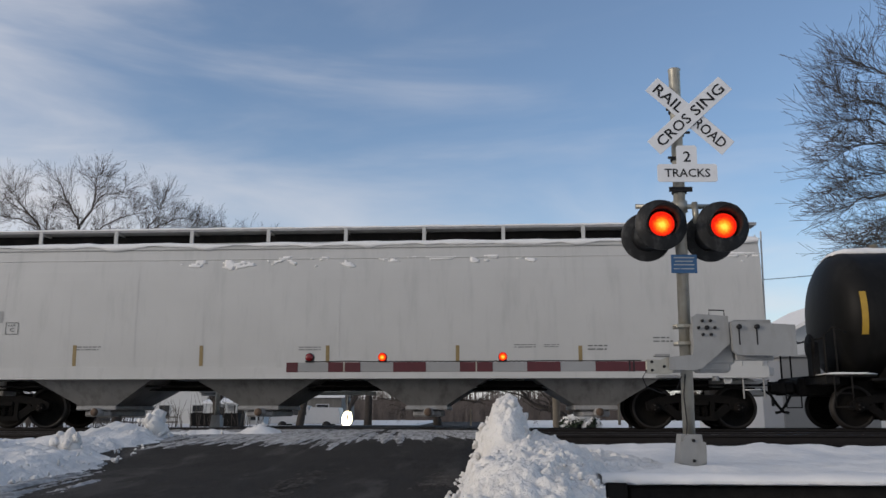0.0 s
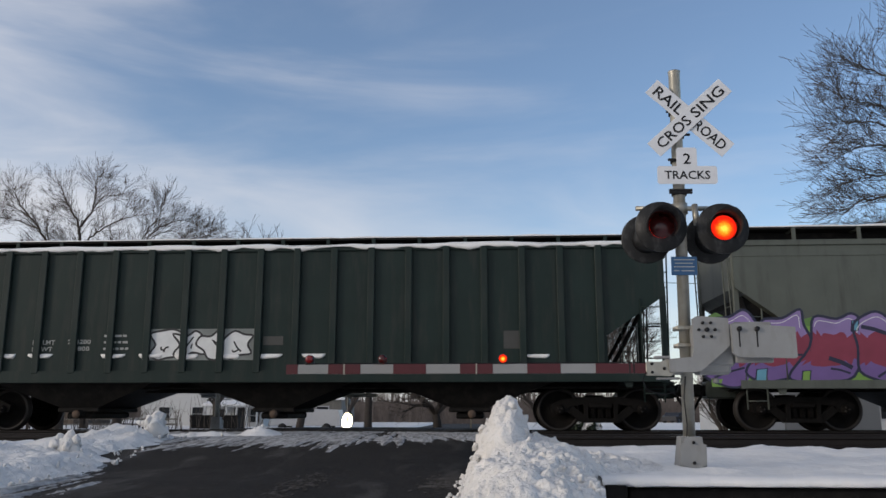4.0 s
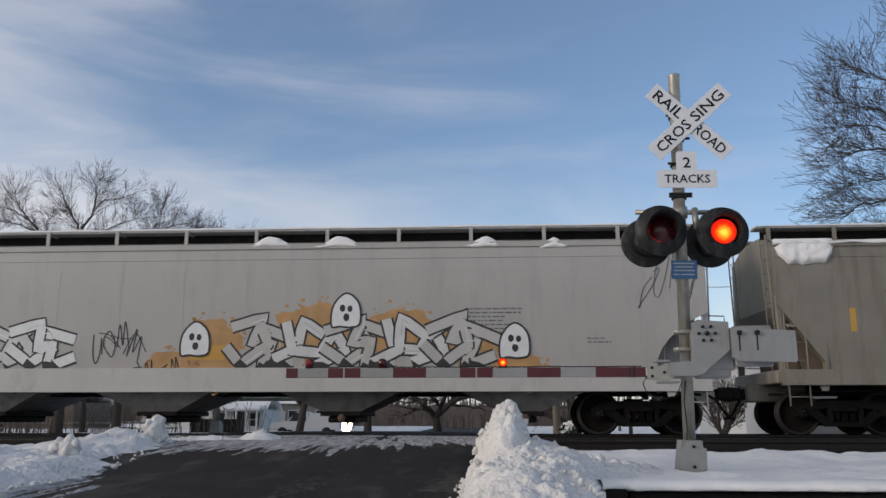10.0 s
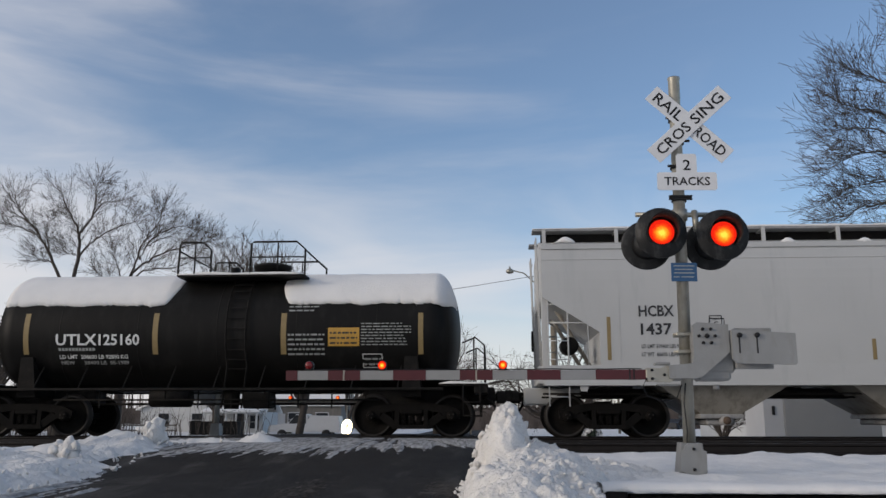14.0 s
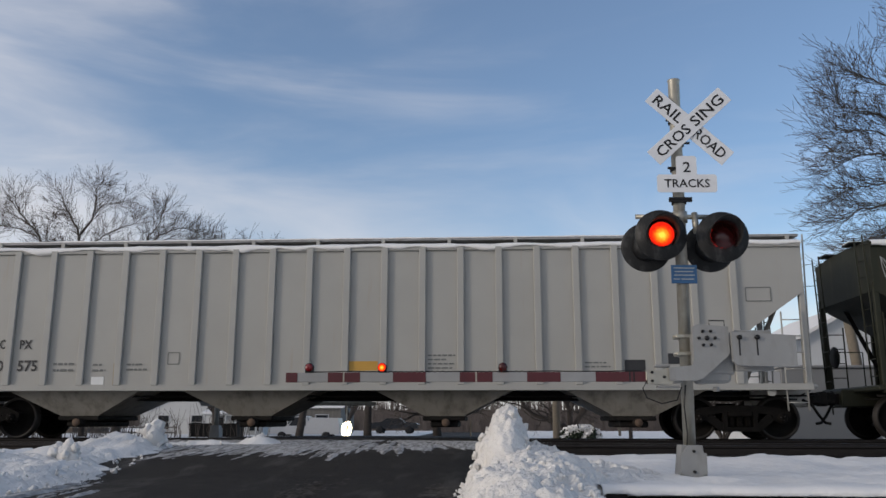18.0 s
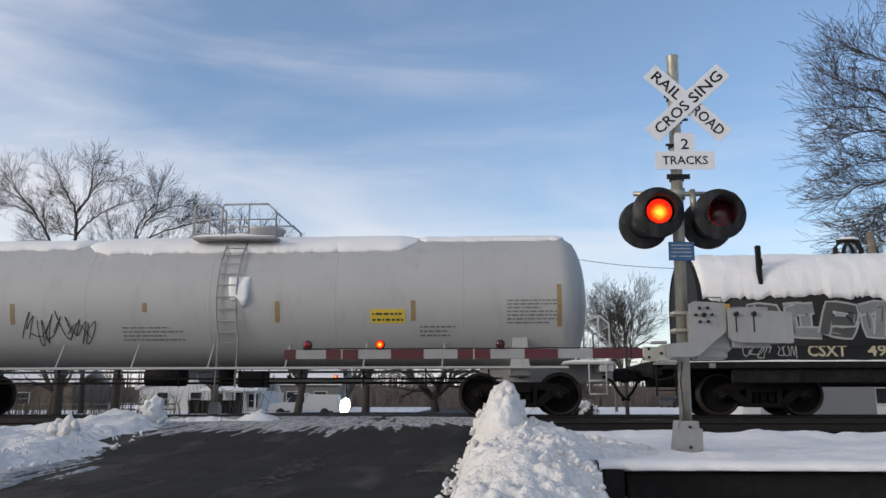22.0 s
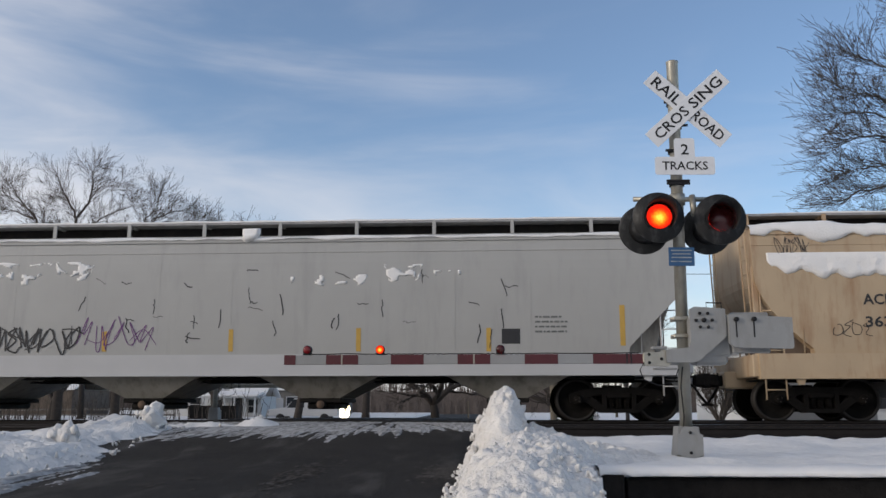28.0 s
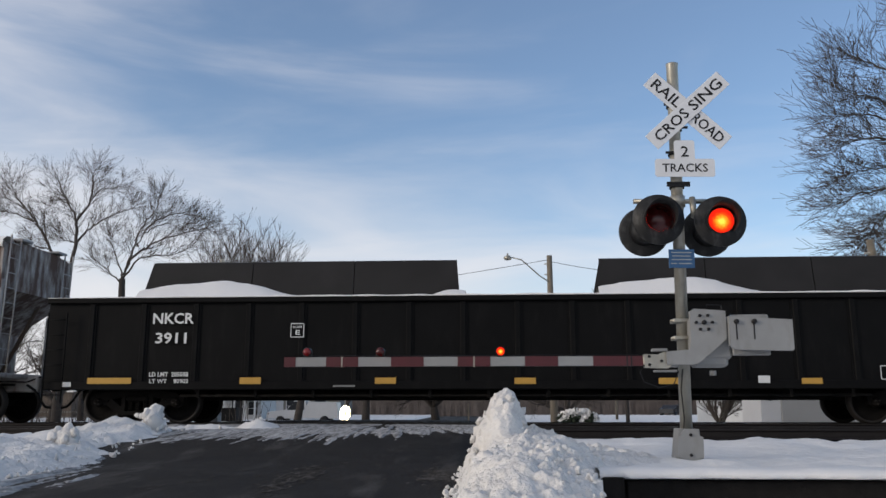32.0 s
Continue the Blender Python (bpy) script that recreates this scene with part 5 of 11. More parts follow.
def sprayed_piece(parent, x0, x1, z0, z1, seed, n, surf):
    """A large sprayed piece: green cloud behind, banded shapes in lilac, crimson and purple, blue shards, dark outlines."""
    rnd = random.Random(seed)
    H = z1 - z0
    bm = bmesh.new()
    m = 90
    prev = None
    for i in range(m + 1):
        x = x0 + (x1 - x0) * i / m
        top = z1 - 0.10 * H + 0.12 * H * noise.noise(Vector((x * 1.4, seed, 0))) + 0.05 * H * noise.noise(Vector((x * 5, seed, 3)))
        row = [bm.verts.new((x, surf(z) - 0.005, z)) for z in (z0, z0 + H * 0.3, z0 + H * 0.6, z0 + H * 0.8, top)]
        if prev:
            for k in range(4):
                bm.faces.new((prev[k], row[k], row[k + 1], prev[k + 1])).material_index = 5 if k == 3 else (4 if noise.noise(Vector((x * 0.8, k, seed))) > -0.1 else 6)
        prev = row
    cw = (x1 - x0) / n
    for i in range(n):
        cx, cz = x0 + (i + 0.5) * cw + rnd.uniform(-0.1, 0.1), z0 + H * 0.47
        off = 0.0075 + 0.0008 * i
        # a leaning angular body with a notch
        lean = rnd.uniform(-0.25, 0.35) * cw
        pts = []
        for t, rr in ((0.2, 1.0), (0.9, rnd.uniform(0.55, 0.9)), (1.35, rnd.uniform(1.0, 1.25)), (1.8, rnd.uniform(0.8, 1.05)), (2.4, rnd.uniform(0.75, 1.1)), (3.0, rnd.uniform(0.6, 0.95)), (3.7, rnd.uniform(0.85, 1.15)), (4.4, rnd.uniform(0.75, 1.0)), (5.0, rnd.uniform(0.8, 1.05)), (5.7, rnd.uniform(0.9, 1.2))):
            sq = 1 / max(abs(math.cos(t)), abs(math.sin(t))) ** 0.7
            u, w = math.cos(t) * rr * sq, math.sin(t) * rr * sq
            pts.append((cx + u * cw * 0.62 + lean * w, max(z0 + 0.01, min(z1 + 0.04, cz + w * H * 0.50))))
        out = spline(pts, 4, True)
        rings = [out[:-1]] + [[(cx + (p[0] - cx) * s, cz + (p[1] - cz) * s) for p in out[:-1]] for s in (0.75, 0.5, 0.25)]
        vr = [[bm.verts.new((p[0], surf(p[1]) - off, p[1])) for p in rg] for rg in rings]
        cv = bm.verts.new((cx, surf(cz) - off, cz))
        q = len(vr[0])

        def tone(z):
            v = (z - z0) / H + 0.05 * noise.noise(Vector((z * 3, i, seed)))
            return 1 if v > 0.68 else (2 if v > 0.30 else 3)
        for a, b in zip(vr, vr[1:]):
            for k in range(q):
                f = bm.faces.new((a[k], a[(k + 1) % q], b[(k + 1) % q], b[k]))
                f.material_index = tone(f.calc_center_median().z)
        for k in range(q):
            f = bm.faces.new((vr[-1][k], vr[-1][(k + 1) % q], cv))
            f.material_index = tone(f.calc_center_median().z)
        ribbon(bm, out, 0.055, surf, off + 0.0005)
        hi = [(cx + (p[0] - cx) * 0.86, cz + (p[1] - cz) * 0.86) for p in out[int(q * 0.1):int(q * 0.45)]]
        ribbon(bm, hi, 0.014, surf, off + 0.0006, 7)
        # notches and inner bars
        for _ in range(2):
            ax, az = cx + rnd.uniform(-0.3, 0.3) * cw, cz + rnd.uniform(-0.35, 0.35) * H
            d = rnd.uniform(-0.5, 0.5)
            ln = rnd.uniform(0.18, 0.4) * cw
            ribbon(bm, [(ax - ln * math.cos(d), az - ln * math.sin(d)), (ax, az + 0.02), (ax + ln * math.cos(d), az + ln * math.sin(d))], rnd.uniform(0.04, 0.09), surf, off + 0.0007)
        sx, sz = cx + cw * 0.5, z0 + H * rnd.choice((0.12, 0.2, 0.72, 0.8))
        s = rnd.uniform(0.10, 0.2)
        quad = [(sx - s * 0.6, sz - s), (sx + s * 0.6, sz - s * 0.8), (sx + s * 0.9, sz + s), (sx - s * 0.3, sz + s * 0.9)]
        v = [bm.verts.new((p[0], surf(p[1]) - off - 0.0009, p[1])) for p in quad]
        bm.faces.new(v).material_index = 6 if rnd.random() < 0.75 else 4
        ribbon(bm, quad + [quad[0]], 0.03, surf, off + 0.0012)
    return part("graffiti", bm, [MATS[k] for k in ("navy", "lilac", "crimson", "purple", "lime", "limeb", "cyan", "white")], parent, "large sprayed graffiti in purple, crimson and green")


def scratches(parent, x0, x1, z0, z1, seed, surf, material, n=14):
    rnd = random.Random(seed)
    bm = bmesh.new()
    for _ in range(n):
        x, z = rnd.uniform(x0, x1), rnd.uniform(z0 + 0.3, z1)
        up = rnd.random() < 0.6
        c = [(x, z)]
        for k in range(4):
            c.append((c[-1][0] + (rnd.uniform(-0.05, 0.06) if up else rnd.uniform(0.02, 0.10)), max(z0, c[-1][1] - (rnd.uniform(0.02, 0.15) if up else rnd.uniform(-0.03, 0.05)))))
        ribbon(bm, spline(c, 2), rnd.uniform(0.008, 0.026), surf, 0.006)
    return tagged(part("scratches", bm, material, parent, "dark scuffs and scratches"), kind="stuff")


def ghost_figure(parent, x, z, s, surf):
    """A white rounded patch of paint with dark spots, outlined."""
    bm = bmesh.new()
    out = spline([(x - 0.5 * s, z), (x - 0.45 * s, z + 0.7 * s), (x, z + 1.15 * s), (x + 0.45 * s, z + 0.8 * s), (x + 0.5 * s, z + 0.1 * s), (x + 0.2 * s, z - 0.05 * s), (x - 0.2 * s, z - 0.02 * s)], 6, True)
    c = bm.verts.new((x, surf(z + 0.5 * s) - 0.022, z + 0.5 * s))
    v = [bm.verts.new((p[0], surf(p[1]) - 0.022, p[1])) for p in out[:-1]]
    for k in range(len(v)):
        bm.faces.new((v[k], v[(k + 1) % len(v)], c)).material_index = 1
    ribbon(bm, out, 0.04, surf, 0.023)
    for dx, dz, r in ((-0.12, 0.62, 0.10), (0.14, 0.60, 0.09), (0.02, 0.30, 0.11)):
        spot = [(x + (dx + r * math.cos(k * 0.628)) * s, z + (dz + 1.3 * r * math.sin(k * 0.628)) * s) for k in range(10)]
        bm.faces.new([bm.verts.new((p[0], surf(z + dz * s) - 0.0245, p[1])) for p in spot])
    return part("graffiti_patch", bm, [DARKTEXT, WHITEPAINT], parent, "white sprayed patch with dark spots")


def decorate(car, L, surf, items, rib=None):
    """Lettering, reflectors, panels, graffiti and snow on the near side; x runs from the left coupling."""
    for it in items:
        k, a = it[0], it[1:]
        h = L / 2
        if k == "t":
            lettering(a[0], a[1] - h, a[2] - h, a[3], a[4], MATS[a[5]], car, rib or surf, 0.009)
        elif k == "s":
            x, z0, z1, w, m = a
            bm = bmesh.new()
            n = 6
            prev = None
            for j in range(n + 1):
                z = z0 + (z1 - z0) * j / n
                row = [bm.verts.new(p) for p in ((x - h, surf(z) + 0.01, z), (x - h, surf(z) - 0.006, z), (x - h + w, surf(z) - 0.006, z), (x - h + w, surf(z) + 0.01, z))]
                if prev:
                    for q in range(3):
                        bm.faces.new((prev[q], prev[q + 1], row[q + 1], row[q]))
                prev = row
            part("reflector", bm, MATS[m], car)
        elif k == "b":
            x0, x1, z0, z1, rows, m = a
            rnd = random.Random(int(x0 * 100) + rows)
            bm = bmesh.new()
            pitch = (z1 - z0) / rows
            for r in range(rows):
                x = x0
                end = x1 - (0 if rows == 1 or rnd.random() < 0.6 else rnd.uniform(0, 0.35) * (x1 - x0))
                while x < end - 0.02:
                    wd = min(rnd.uniform(0.04, 0.16), end - x) if rows > 1 else min(0.66 * (z1 - z0), end - x)
                    za = z1 - pitch * (r + 0.85)
                    zb = za + pitch * (0.36 if rows > 1 else 0.7)
                    q = [bm.verts.new((xx - h, (rib or surf)(zz) - 0.008, zz)) for xx, zz in ((x, za), (x + wd, za), (x + wd, zb), (x, zb))]
                    bm.faces.new(q)
                    x += wd + (0.028 if rows > 1 else 0.2 * (z1 - z0))
            tagged(part("small_print", bm, MATS["ptext" if m == "white" and rows > 1 else m], car), kind="stuff")
        elif k == "p":
            x0, x1, z0, z1, m = a[:5]
            bm = bmesh.new()
            n = 5
            off = a[5] if len(a) > 5 else 0.005
            for j in range(n):
                za, zb = z0 + (z1 - z0) * j / n, z0 + (z1 - z0) * (j + 1) / n
                q = [bm.verts.new((xx - h, (rib or surf)(zz) - off, zz)) for xx, zz in ((x0, za), (x1, za), (x1, zb), (x0, zb))]
                bm.faces.new(q)
            part("painted_panel", bm, MATS[m], car)
        elif k == "k":
            # one painted field of an emblem, given by its outline
            pts, m = a
            bm = bmesh.new()
            plate(bm, [(x - h, z) for x, z in pts], -1.513, -1.50)
            recalc(bm)
            part("emblem_block", bm, MATS[m], car)
        elif k == "f":
            # a thin frame, as round a plate-size mark
            x0, x1, z0, z1, m = a
            bm = bmesh.new()
            ribbon(bm, [(x0 - h, z0), (x0 - h, z1)], 0.018, rib or surf, 0.009)
            ribbon(bm, [(x1 - h, z0), (x1 - h, z1)], 0.018, rib or surf, 0.009)
            ribbon(bm, [(x0 - h, z0), (x1 - h, z0)], 0.018, rib or surf, 0.009)
            ribbon(bm, [(x0 - h, z1), (x1 - h, z1)], 0.018, rib or surf, 0.009)
            part("frame_mark", bm, MATS[m], car)
        elif k == "g":
            blob_letters(car, a[0] - h, a[1] - h, a[2], a[3], a[4], [MATS[q] for q in a[5].split()], MATS[a[6]], rib or surf, a[7] if len(a) > 7 else None)
        elif k == "G":
            sprayed_piece(car, a[0] - h, a[1] - h, a[2], a[3], a[4], a[5], rib or surf)
        elif k == "j":
            shard_letters(car, a[0] - h, a[1] - h, a[2], a[3], a[4], a[5], [MATS[q] for q in a[6].split()], MATS[a[7]], rib or surf)
        elif k == "J":
            shard_letters(car, a[0] - h, a[1] - h, a[2], a[3], a[4], a[5], [MATS[q] for q in a[6].split()], MATS[a[7]], rib or surf, 0.19, True)
        elif k == "u":
            sprayed_cloud(car, a[0] - h, a[1] - h, a[2], a[3], a[4], MATS[a[5]], rib or surf)
        elif k == "w":
            tag_strokes(car, a[0] - h, a[1] - h, a[2], a[3], a[4], MATS[a[5]], rib or surf, a[6])
        elif k == "n":
            snow_patch(car, a[0] - h, a[1] - h, a[2], a[3], surf, a[4], holes=a[5] if len(a) > 5 else 0.0, thick=a[6] if len(a) > 6 else 0.05)
        elif k == "c":
            scratches(car, a[0] - h, a[1] - h, a[2], a[3], a[4], surf, DARKTEXT, a[5])
        elif k == "o":
            ghost_figure(car, a[0] - h, a[1], a[2], rib or surf)


def hopper_car(sp):
    """A covered hopper: sloped ends, roof with walkway, side sills, discharge bays."""
    L, x0 = sp["L"], sp["x0"]
    car = thing("covered_hopper_car", pose(x0 + L / 2, FAR_Y, 0), sp["label"], "freight car", "cars of the freight train")
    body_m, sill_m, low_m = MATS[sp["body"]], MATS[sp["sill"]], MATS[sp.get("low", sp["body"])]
    zb, ze, zr = sp["zb"], sp["ze"], sp.get("zr", sp["ze"] + 0.28)
    e = L / 2 - sp.get("end", 0.73)
    flat = sp.get("flat", False)
    prof = [(zb, 1.50), (ze, 1.50)] if flat else [(zb + (ze - zb) * k / 14, 1.56 - 0.045 * abs(k / 7 - 1) ** 2.5 - (0.05 * (k / 7 - 1) ** 4 if k > 7 else 0)) for k in range(15)]
    zt, dx, zk, style = sp["cut"]

    def reach(z, right=False):
        zt, dx, zk, style = sp.get("cut2", sp["cut"]) if right else sp["cut"]
        if z >= zt:
            return e
        if z <= zk:
            return e - dx
        t = (zt - z) / (zt - zk)
        return e - dx * (t if style == "line" else (t ** 1.7 if style == "curve" else math.sin(t * math.pi / 2) ** 0.8))

    def surf(z):
        return -width_at(prof, z)
    # body: rows of heights up the sides, over the roof
    zs = sorted({zb, zk, zt, ze, *[zb + (ze - zb) * k / 14 for k in range(15)]})
    half = [(width_at(prof, z), z) for z in zs] + [(width_at(prof, ze) * 0.75, ze + (zr - ze) * 0.45), (0.5, zr), (0.0, zr)]
    ringp = [(-w, z) for w, z in half[:-1]] + [(0.0, zr)] + [(w, z) for w, z in half[:-1][::-1]]
    bm = bmesh.new()
    left = [bm.verts.new((-reach(z), y, z)) for y, z in ringp]
    right = [bm.verts.new((reach(z, True), y, z)) for y, z in ringp]
    n = len(ringp)
    for k in range(n):
        bm.faces.new((left[k], right[k], right[(k + 1) % n], left[(k + 1) % n]))
    for side in (left, right):
        for k in range(n // 2):
            a, b, c, d = side[k], side[k + 1], side[n - 2 - k], side[n - 1 - k]
            vs = [v for i, v in enumerate((a, b, c, d)) if v not in (a, b, c, d)[:i]]
            if len(vs) > 2:
                bm.faces.new(vs)
    recalc(bm)
    body = part("body", bm, body_m, car)
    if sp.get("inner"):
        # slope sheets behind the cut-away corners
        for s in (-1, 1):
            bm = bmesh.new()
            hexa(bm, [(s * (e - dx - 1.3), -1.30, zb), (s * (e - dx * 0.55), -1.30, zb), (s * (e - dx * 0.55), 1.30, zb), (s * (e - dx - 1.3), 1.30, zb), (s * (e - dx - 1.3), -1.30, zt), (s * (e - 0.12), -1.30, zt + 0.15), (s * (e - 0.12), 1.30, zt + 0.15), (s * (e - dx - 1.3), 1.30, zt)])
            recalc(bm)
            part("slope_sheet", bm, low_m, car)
    # panel seams
    for k in range(1, sp.get("seams", 0)):
        x = -e + 2 * e * k / sp["seams"]
        bm = bmesh.new()
        for za, zc in zip(zs, zs[1:]):
            if reach(za) > abs(x) and reach(zc) > abs(x):
                q = [bm.verts.new((xx, surf(zz) - 0.005, zz)) for xx, zz in ((x - 0.004, za), (x + 0.004, za), (x + 0.004, zc), (x - 0.004, zc))]
                bm.faces.new(q)
        part("seam", bm, body_m, body)
    # ribs
    ribs = sp.get("ribs", 0)
    if ribs:
        bmr = bmesh.new()
        bbox(bmr, -0.075, 0.075, -1.585, -1.5, zb - 0.02, ze - 0.02, 0.012)
        rme = shared("rib", bmr, [MATS[sp.get("ribmat", sp["body"])]])
        ra, rb = sp.get("ribx", (-e + dx + 0.05, e - dx - 0.05))
        for k in range(ribs):
            x = ra + (rb - ra) * k / (ribs - 1)
            meshpart("rib", rme, car, pose(x, 0, 0))
            meshpart("rib", rme, car, pose(x, 0, 0, 0, 0, 180))
    # eave rail
    for q in (-1, 1):
        bm = bmesh.new()
        w = width_at(prof, ze)
        bbox(bm, -e, e, min(q * (w - 0.03), q * (w + 0.05)), max(q * (w - 0.03), q * (w + 0.05)), ze - 0.09, ze + 0.03, 0.01)
        if not flat:
            w2 = width_at(prof, ze - 0.32)
            bbox(bm, -e, e, min(q * (w2 - 0.02), q * (w2 + 0.012)), max(q * (w2 - 0.02), q * (w2 + 0.012)), ze - 0.33, ze - 0.31, 0.003)
        part("eave_rail", bm, body_m, car)
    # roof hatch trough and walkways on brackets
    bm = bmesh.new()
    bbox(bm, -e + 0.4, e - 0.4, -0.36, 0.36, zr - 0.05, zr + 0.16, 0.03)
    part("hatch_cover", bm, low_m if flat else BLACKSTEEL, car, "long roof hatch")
    zw = sp.get("zw", zr + 0.20)
    yw = sp.get("yw", 1.02)
    for q in (-1, 1):
        bm = bmesh.new()
        box(bm, -e - 0.15, e + 0.15, min(q * (yw - 0.42), q * yw), max(q * (yw - 0.42), q * yw), zw - 0.045, zw)
        part("running_board", bm, GREYSTEEL if not sp.get("dark") else BLACKSTEEL, car)
    # black sheet: the shade under the walkway, put into the coaming's colour
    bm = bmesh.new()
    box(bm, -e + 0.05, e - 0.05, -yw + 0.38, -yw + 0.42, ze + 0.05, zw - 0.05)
    part("shaded_coaming", bm, BLACKSTEEL, car, "hatch coaming coloured black for the shade under the walkway")
    nb = sp.get("brackets", 12)
    for q in (-1, 1):
        bmb = bmesh.new()
        plate(bmb, [(-0.04, ze - 0.02), (0.04, ze - 0.02), (0.04, zw - 0.02), (-0.04, zw - 0.02)], q * (yw + 0.02) - 0.02, q * (yw + 0.02) + 0.02)
        box(bmb, -0.03, 0.03, min(q * (yw - 0.4), q * yw), max(q * (yw - 0.4), q * yw), zw - 0.08, zw - 0.045)
        bme = shared("bracket", bmb, [body_m])
        for k in range(nb):
            meshpart("bracket", bme, car, pose(-e + 0.1 + (2 * e - 0.2) * k / (nb - 1), 0, 0))
    if sp.get("roofsnow", 1):
        h = sp.get("snowh", 0.07)
        snow_strip(car, -e - 0.15, e + 0.15, -yw, -yw + 0.42, zw, h, int(x0) + 1)
        snow_strip(car, -e + 0.4, e - 0.4, -0.34, 0.34, zr + 0.16, h, int(x0) + 2)
        if sp.get("eavesnow"):
            w = width_at(prof, ze)
            eave_snow(car, -e, e, w, ze, sp["eavesnow"], int(x0) + 3)
    # end frames: corner posts, sill, platform, ladders, brake gear
    zs0, zs1 = sp["sillz"]
    for s in (-1, 1):
        for q in (-1, 1):
            bm = bmesh.new()
            bbox(bm, min(s * (e - 0.10), s * (e + 0.02)), max(s * (e - 0.10), s * (e + 0.02)), q * 1.42 - 0.06, q * 1.42 + 0.06, zs0, zt + 0.2 if not sp.get("fullpost") else ze, 0.012)
            part("corner_post", bm, MATS[sp.get("post", sp["sill"])], car)
        bm = bmesh.new()
        bbox(bm, min(s * (e - 0.12), s * (e + 0.12)), max(s * (e - 0.12), s * (e + 0.12)), -1.5, 1.5, zs0 + 0.02, zs1 - 0.02, 0.02)
        bbox(bm, min(s * (e - 1.2), s * (e + 0.1)), max(s * (e - 1.2), s * (e + 0.1)), -1.45, 1.45, zs1 - 0.06, zs1 - 0.01, 0.01)
        bbox(bm, min(s * (e - 0.9), s * (L / 2 - 0.35)), max(s * (e - 0.9), s * (L / 2 - 0.35)), -0.25, 0.25, 0.70, 1.08, 0.03)
        part("end_sill", bm, MATS[sp.get("post", sp["sill"])], car)
        for q in (-1, 1):
            ladder(car, s * (e - 0.32), q * 1.52, zs0 - 0.45, zs1 + 1.5, 0.42, 6, MATS[sp.get("post", sp["sill"])])
            bm = bmesh.new()
            for d in (-0.2, 0.2):
                tube(bm, [(s * (e + 0.03), q * 1.2 + d, zs1), (s * (e + 0.10), q * 1.2 + d, ze + 0.2)], 0.018, 6)
            for k in range(9):
                z = zs1 + (ze + 0.2 - zs1) * (k + 0.5) / 9
                tube(bm, [(s * (e + 0.06), q * 1.2 - 0.2, z), (s * (e + 0.06), q * 1.2 + 0.2, z)], 0.012, 5)
            part("end_ladder", bm, MATS[sp.get("post", sp["sill"])], car)
        for y in (-0.75, 0.75):
            bm = bmesh.new()
            tube(bm, [(s * (e - dx * 0.9), y, zs1), (s * (e - 0.25), y, zt)], 0.05, 6)
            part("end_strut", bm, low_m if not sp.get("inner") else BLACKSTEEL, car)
        if s < 0:
            bm = bmesh.new()
            lathe(bm, [(-0.25, 0.001), (-0.25, 0.19), (0.25, 0.19), (0.25, 0.001)], "y", 16, 0, (s * (e - dx * 0.5), -0.9, zs1 + 0.45))
            part("brake_cylinder", bm, BLACKSTEEL, car)
            bm = bmesh.new()
            lathe(bm, [(s * (e + 0.1), 0.24), (s * (e + 0.14), 0.25), (s * (e + 0.14), 0.0)], "x", 20, 0, (0, 0.55, zs1 + 0.7))
            part("brake_wheel", bm, BLACKSTEEL, car)
        for q in (-1, 1):
            bm = bmesh.new()
            tube(bm, [(s * (e - 0.15), q * 1.54, zs1 + 0.9), (s * (e - 0.95), q * 1.54, zs1 + 0.9), (s * (e - 0.95), q * 1.54, zs1)], 0.016, 6)
            part("handrail", bm, MATS[sp.get("post", sp["sill"])], car)
            bm = bmesh.new()
            plate(bm, [(s * (e - 0.95), zs0 + 0.02), (s * (e - 0.72), zs0 + 0.02), (s * (e - 0.78), zs0 - 0.14), (s * (e - 0.9), zs0 - 0.14)], q * 1.5 - 0.02, q * 1.5 + 0.02)
            recalc(bm)
            part("jacking_bracket", bm, MATS[sp.get("post", sp["sill"])], car)
    # side sills
    for q in (-1, 1):
        bm = bmesh.new()
        plate(bm, [(-e, zs0), (e, zs0), (e, zs1), (-e, zs1)], min(q * 1.47, q * 1.57), max(q * 1.47, q * 1.57))
        recalc(bm)
        part("side_sill", bm, sill_m, car)
        bm = bmesh.new()
        bbox(bm, -e, e, min(q * 1.35, q * 1.60), max(q * 1.35, q * 1.60), zs0 - 0.024, zs0 - 0.002, 0.004)
        part("sill_flange", bm, sill_m, car)
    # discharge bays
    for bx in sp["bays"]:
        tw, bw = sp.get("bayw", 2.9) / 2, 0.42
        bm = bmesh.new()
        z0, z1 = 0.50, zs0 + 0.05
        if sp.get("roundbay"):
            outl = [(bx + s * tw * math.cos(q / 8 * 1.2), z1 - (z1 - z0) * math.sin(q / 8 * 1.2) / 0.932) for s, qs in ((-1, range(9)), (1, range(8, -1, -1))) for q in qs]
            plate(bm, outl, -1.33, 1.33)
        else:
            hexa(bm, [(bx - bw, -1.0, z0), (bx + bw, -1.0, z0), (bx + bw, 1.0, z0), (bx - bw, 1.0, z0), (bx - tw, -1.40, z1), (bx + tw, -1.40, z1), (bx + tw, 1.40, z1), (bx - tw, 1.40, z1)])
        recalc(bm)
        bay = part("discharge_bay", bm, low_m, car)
        bm = bmesh.new()
        bbox(bm, bx - 0.46, bx + 0.46, -1.05, 1.05, z0 - 0.10, z0, 0.02)
        bbox(bm, bx - 0.30, bx + 0.30, -0.95, 0.95, z0 - 0.24, z0 - 0.10, 0.03)
        lathe(bm, [(-1.22, 0.001), (-1.22, 0.10), (1.22, 0.10), (1.22, 0.001)], "y", 14, 0, (bx + 0.05, 0, z0 - 0.14))
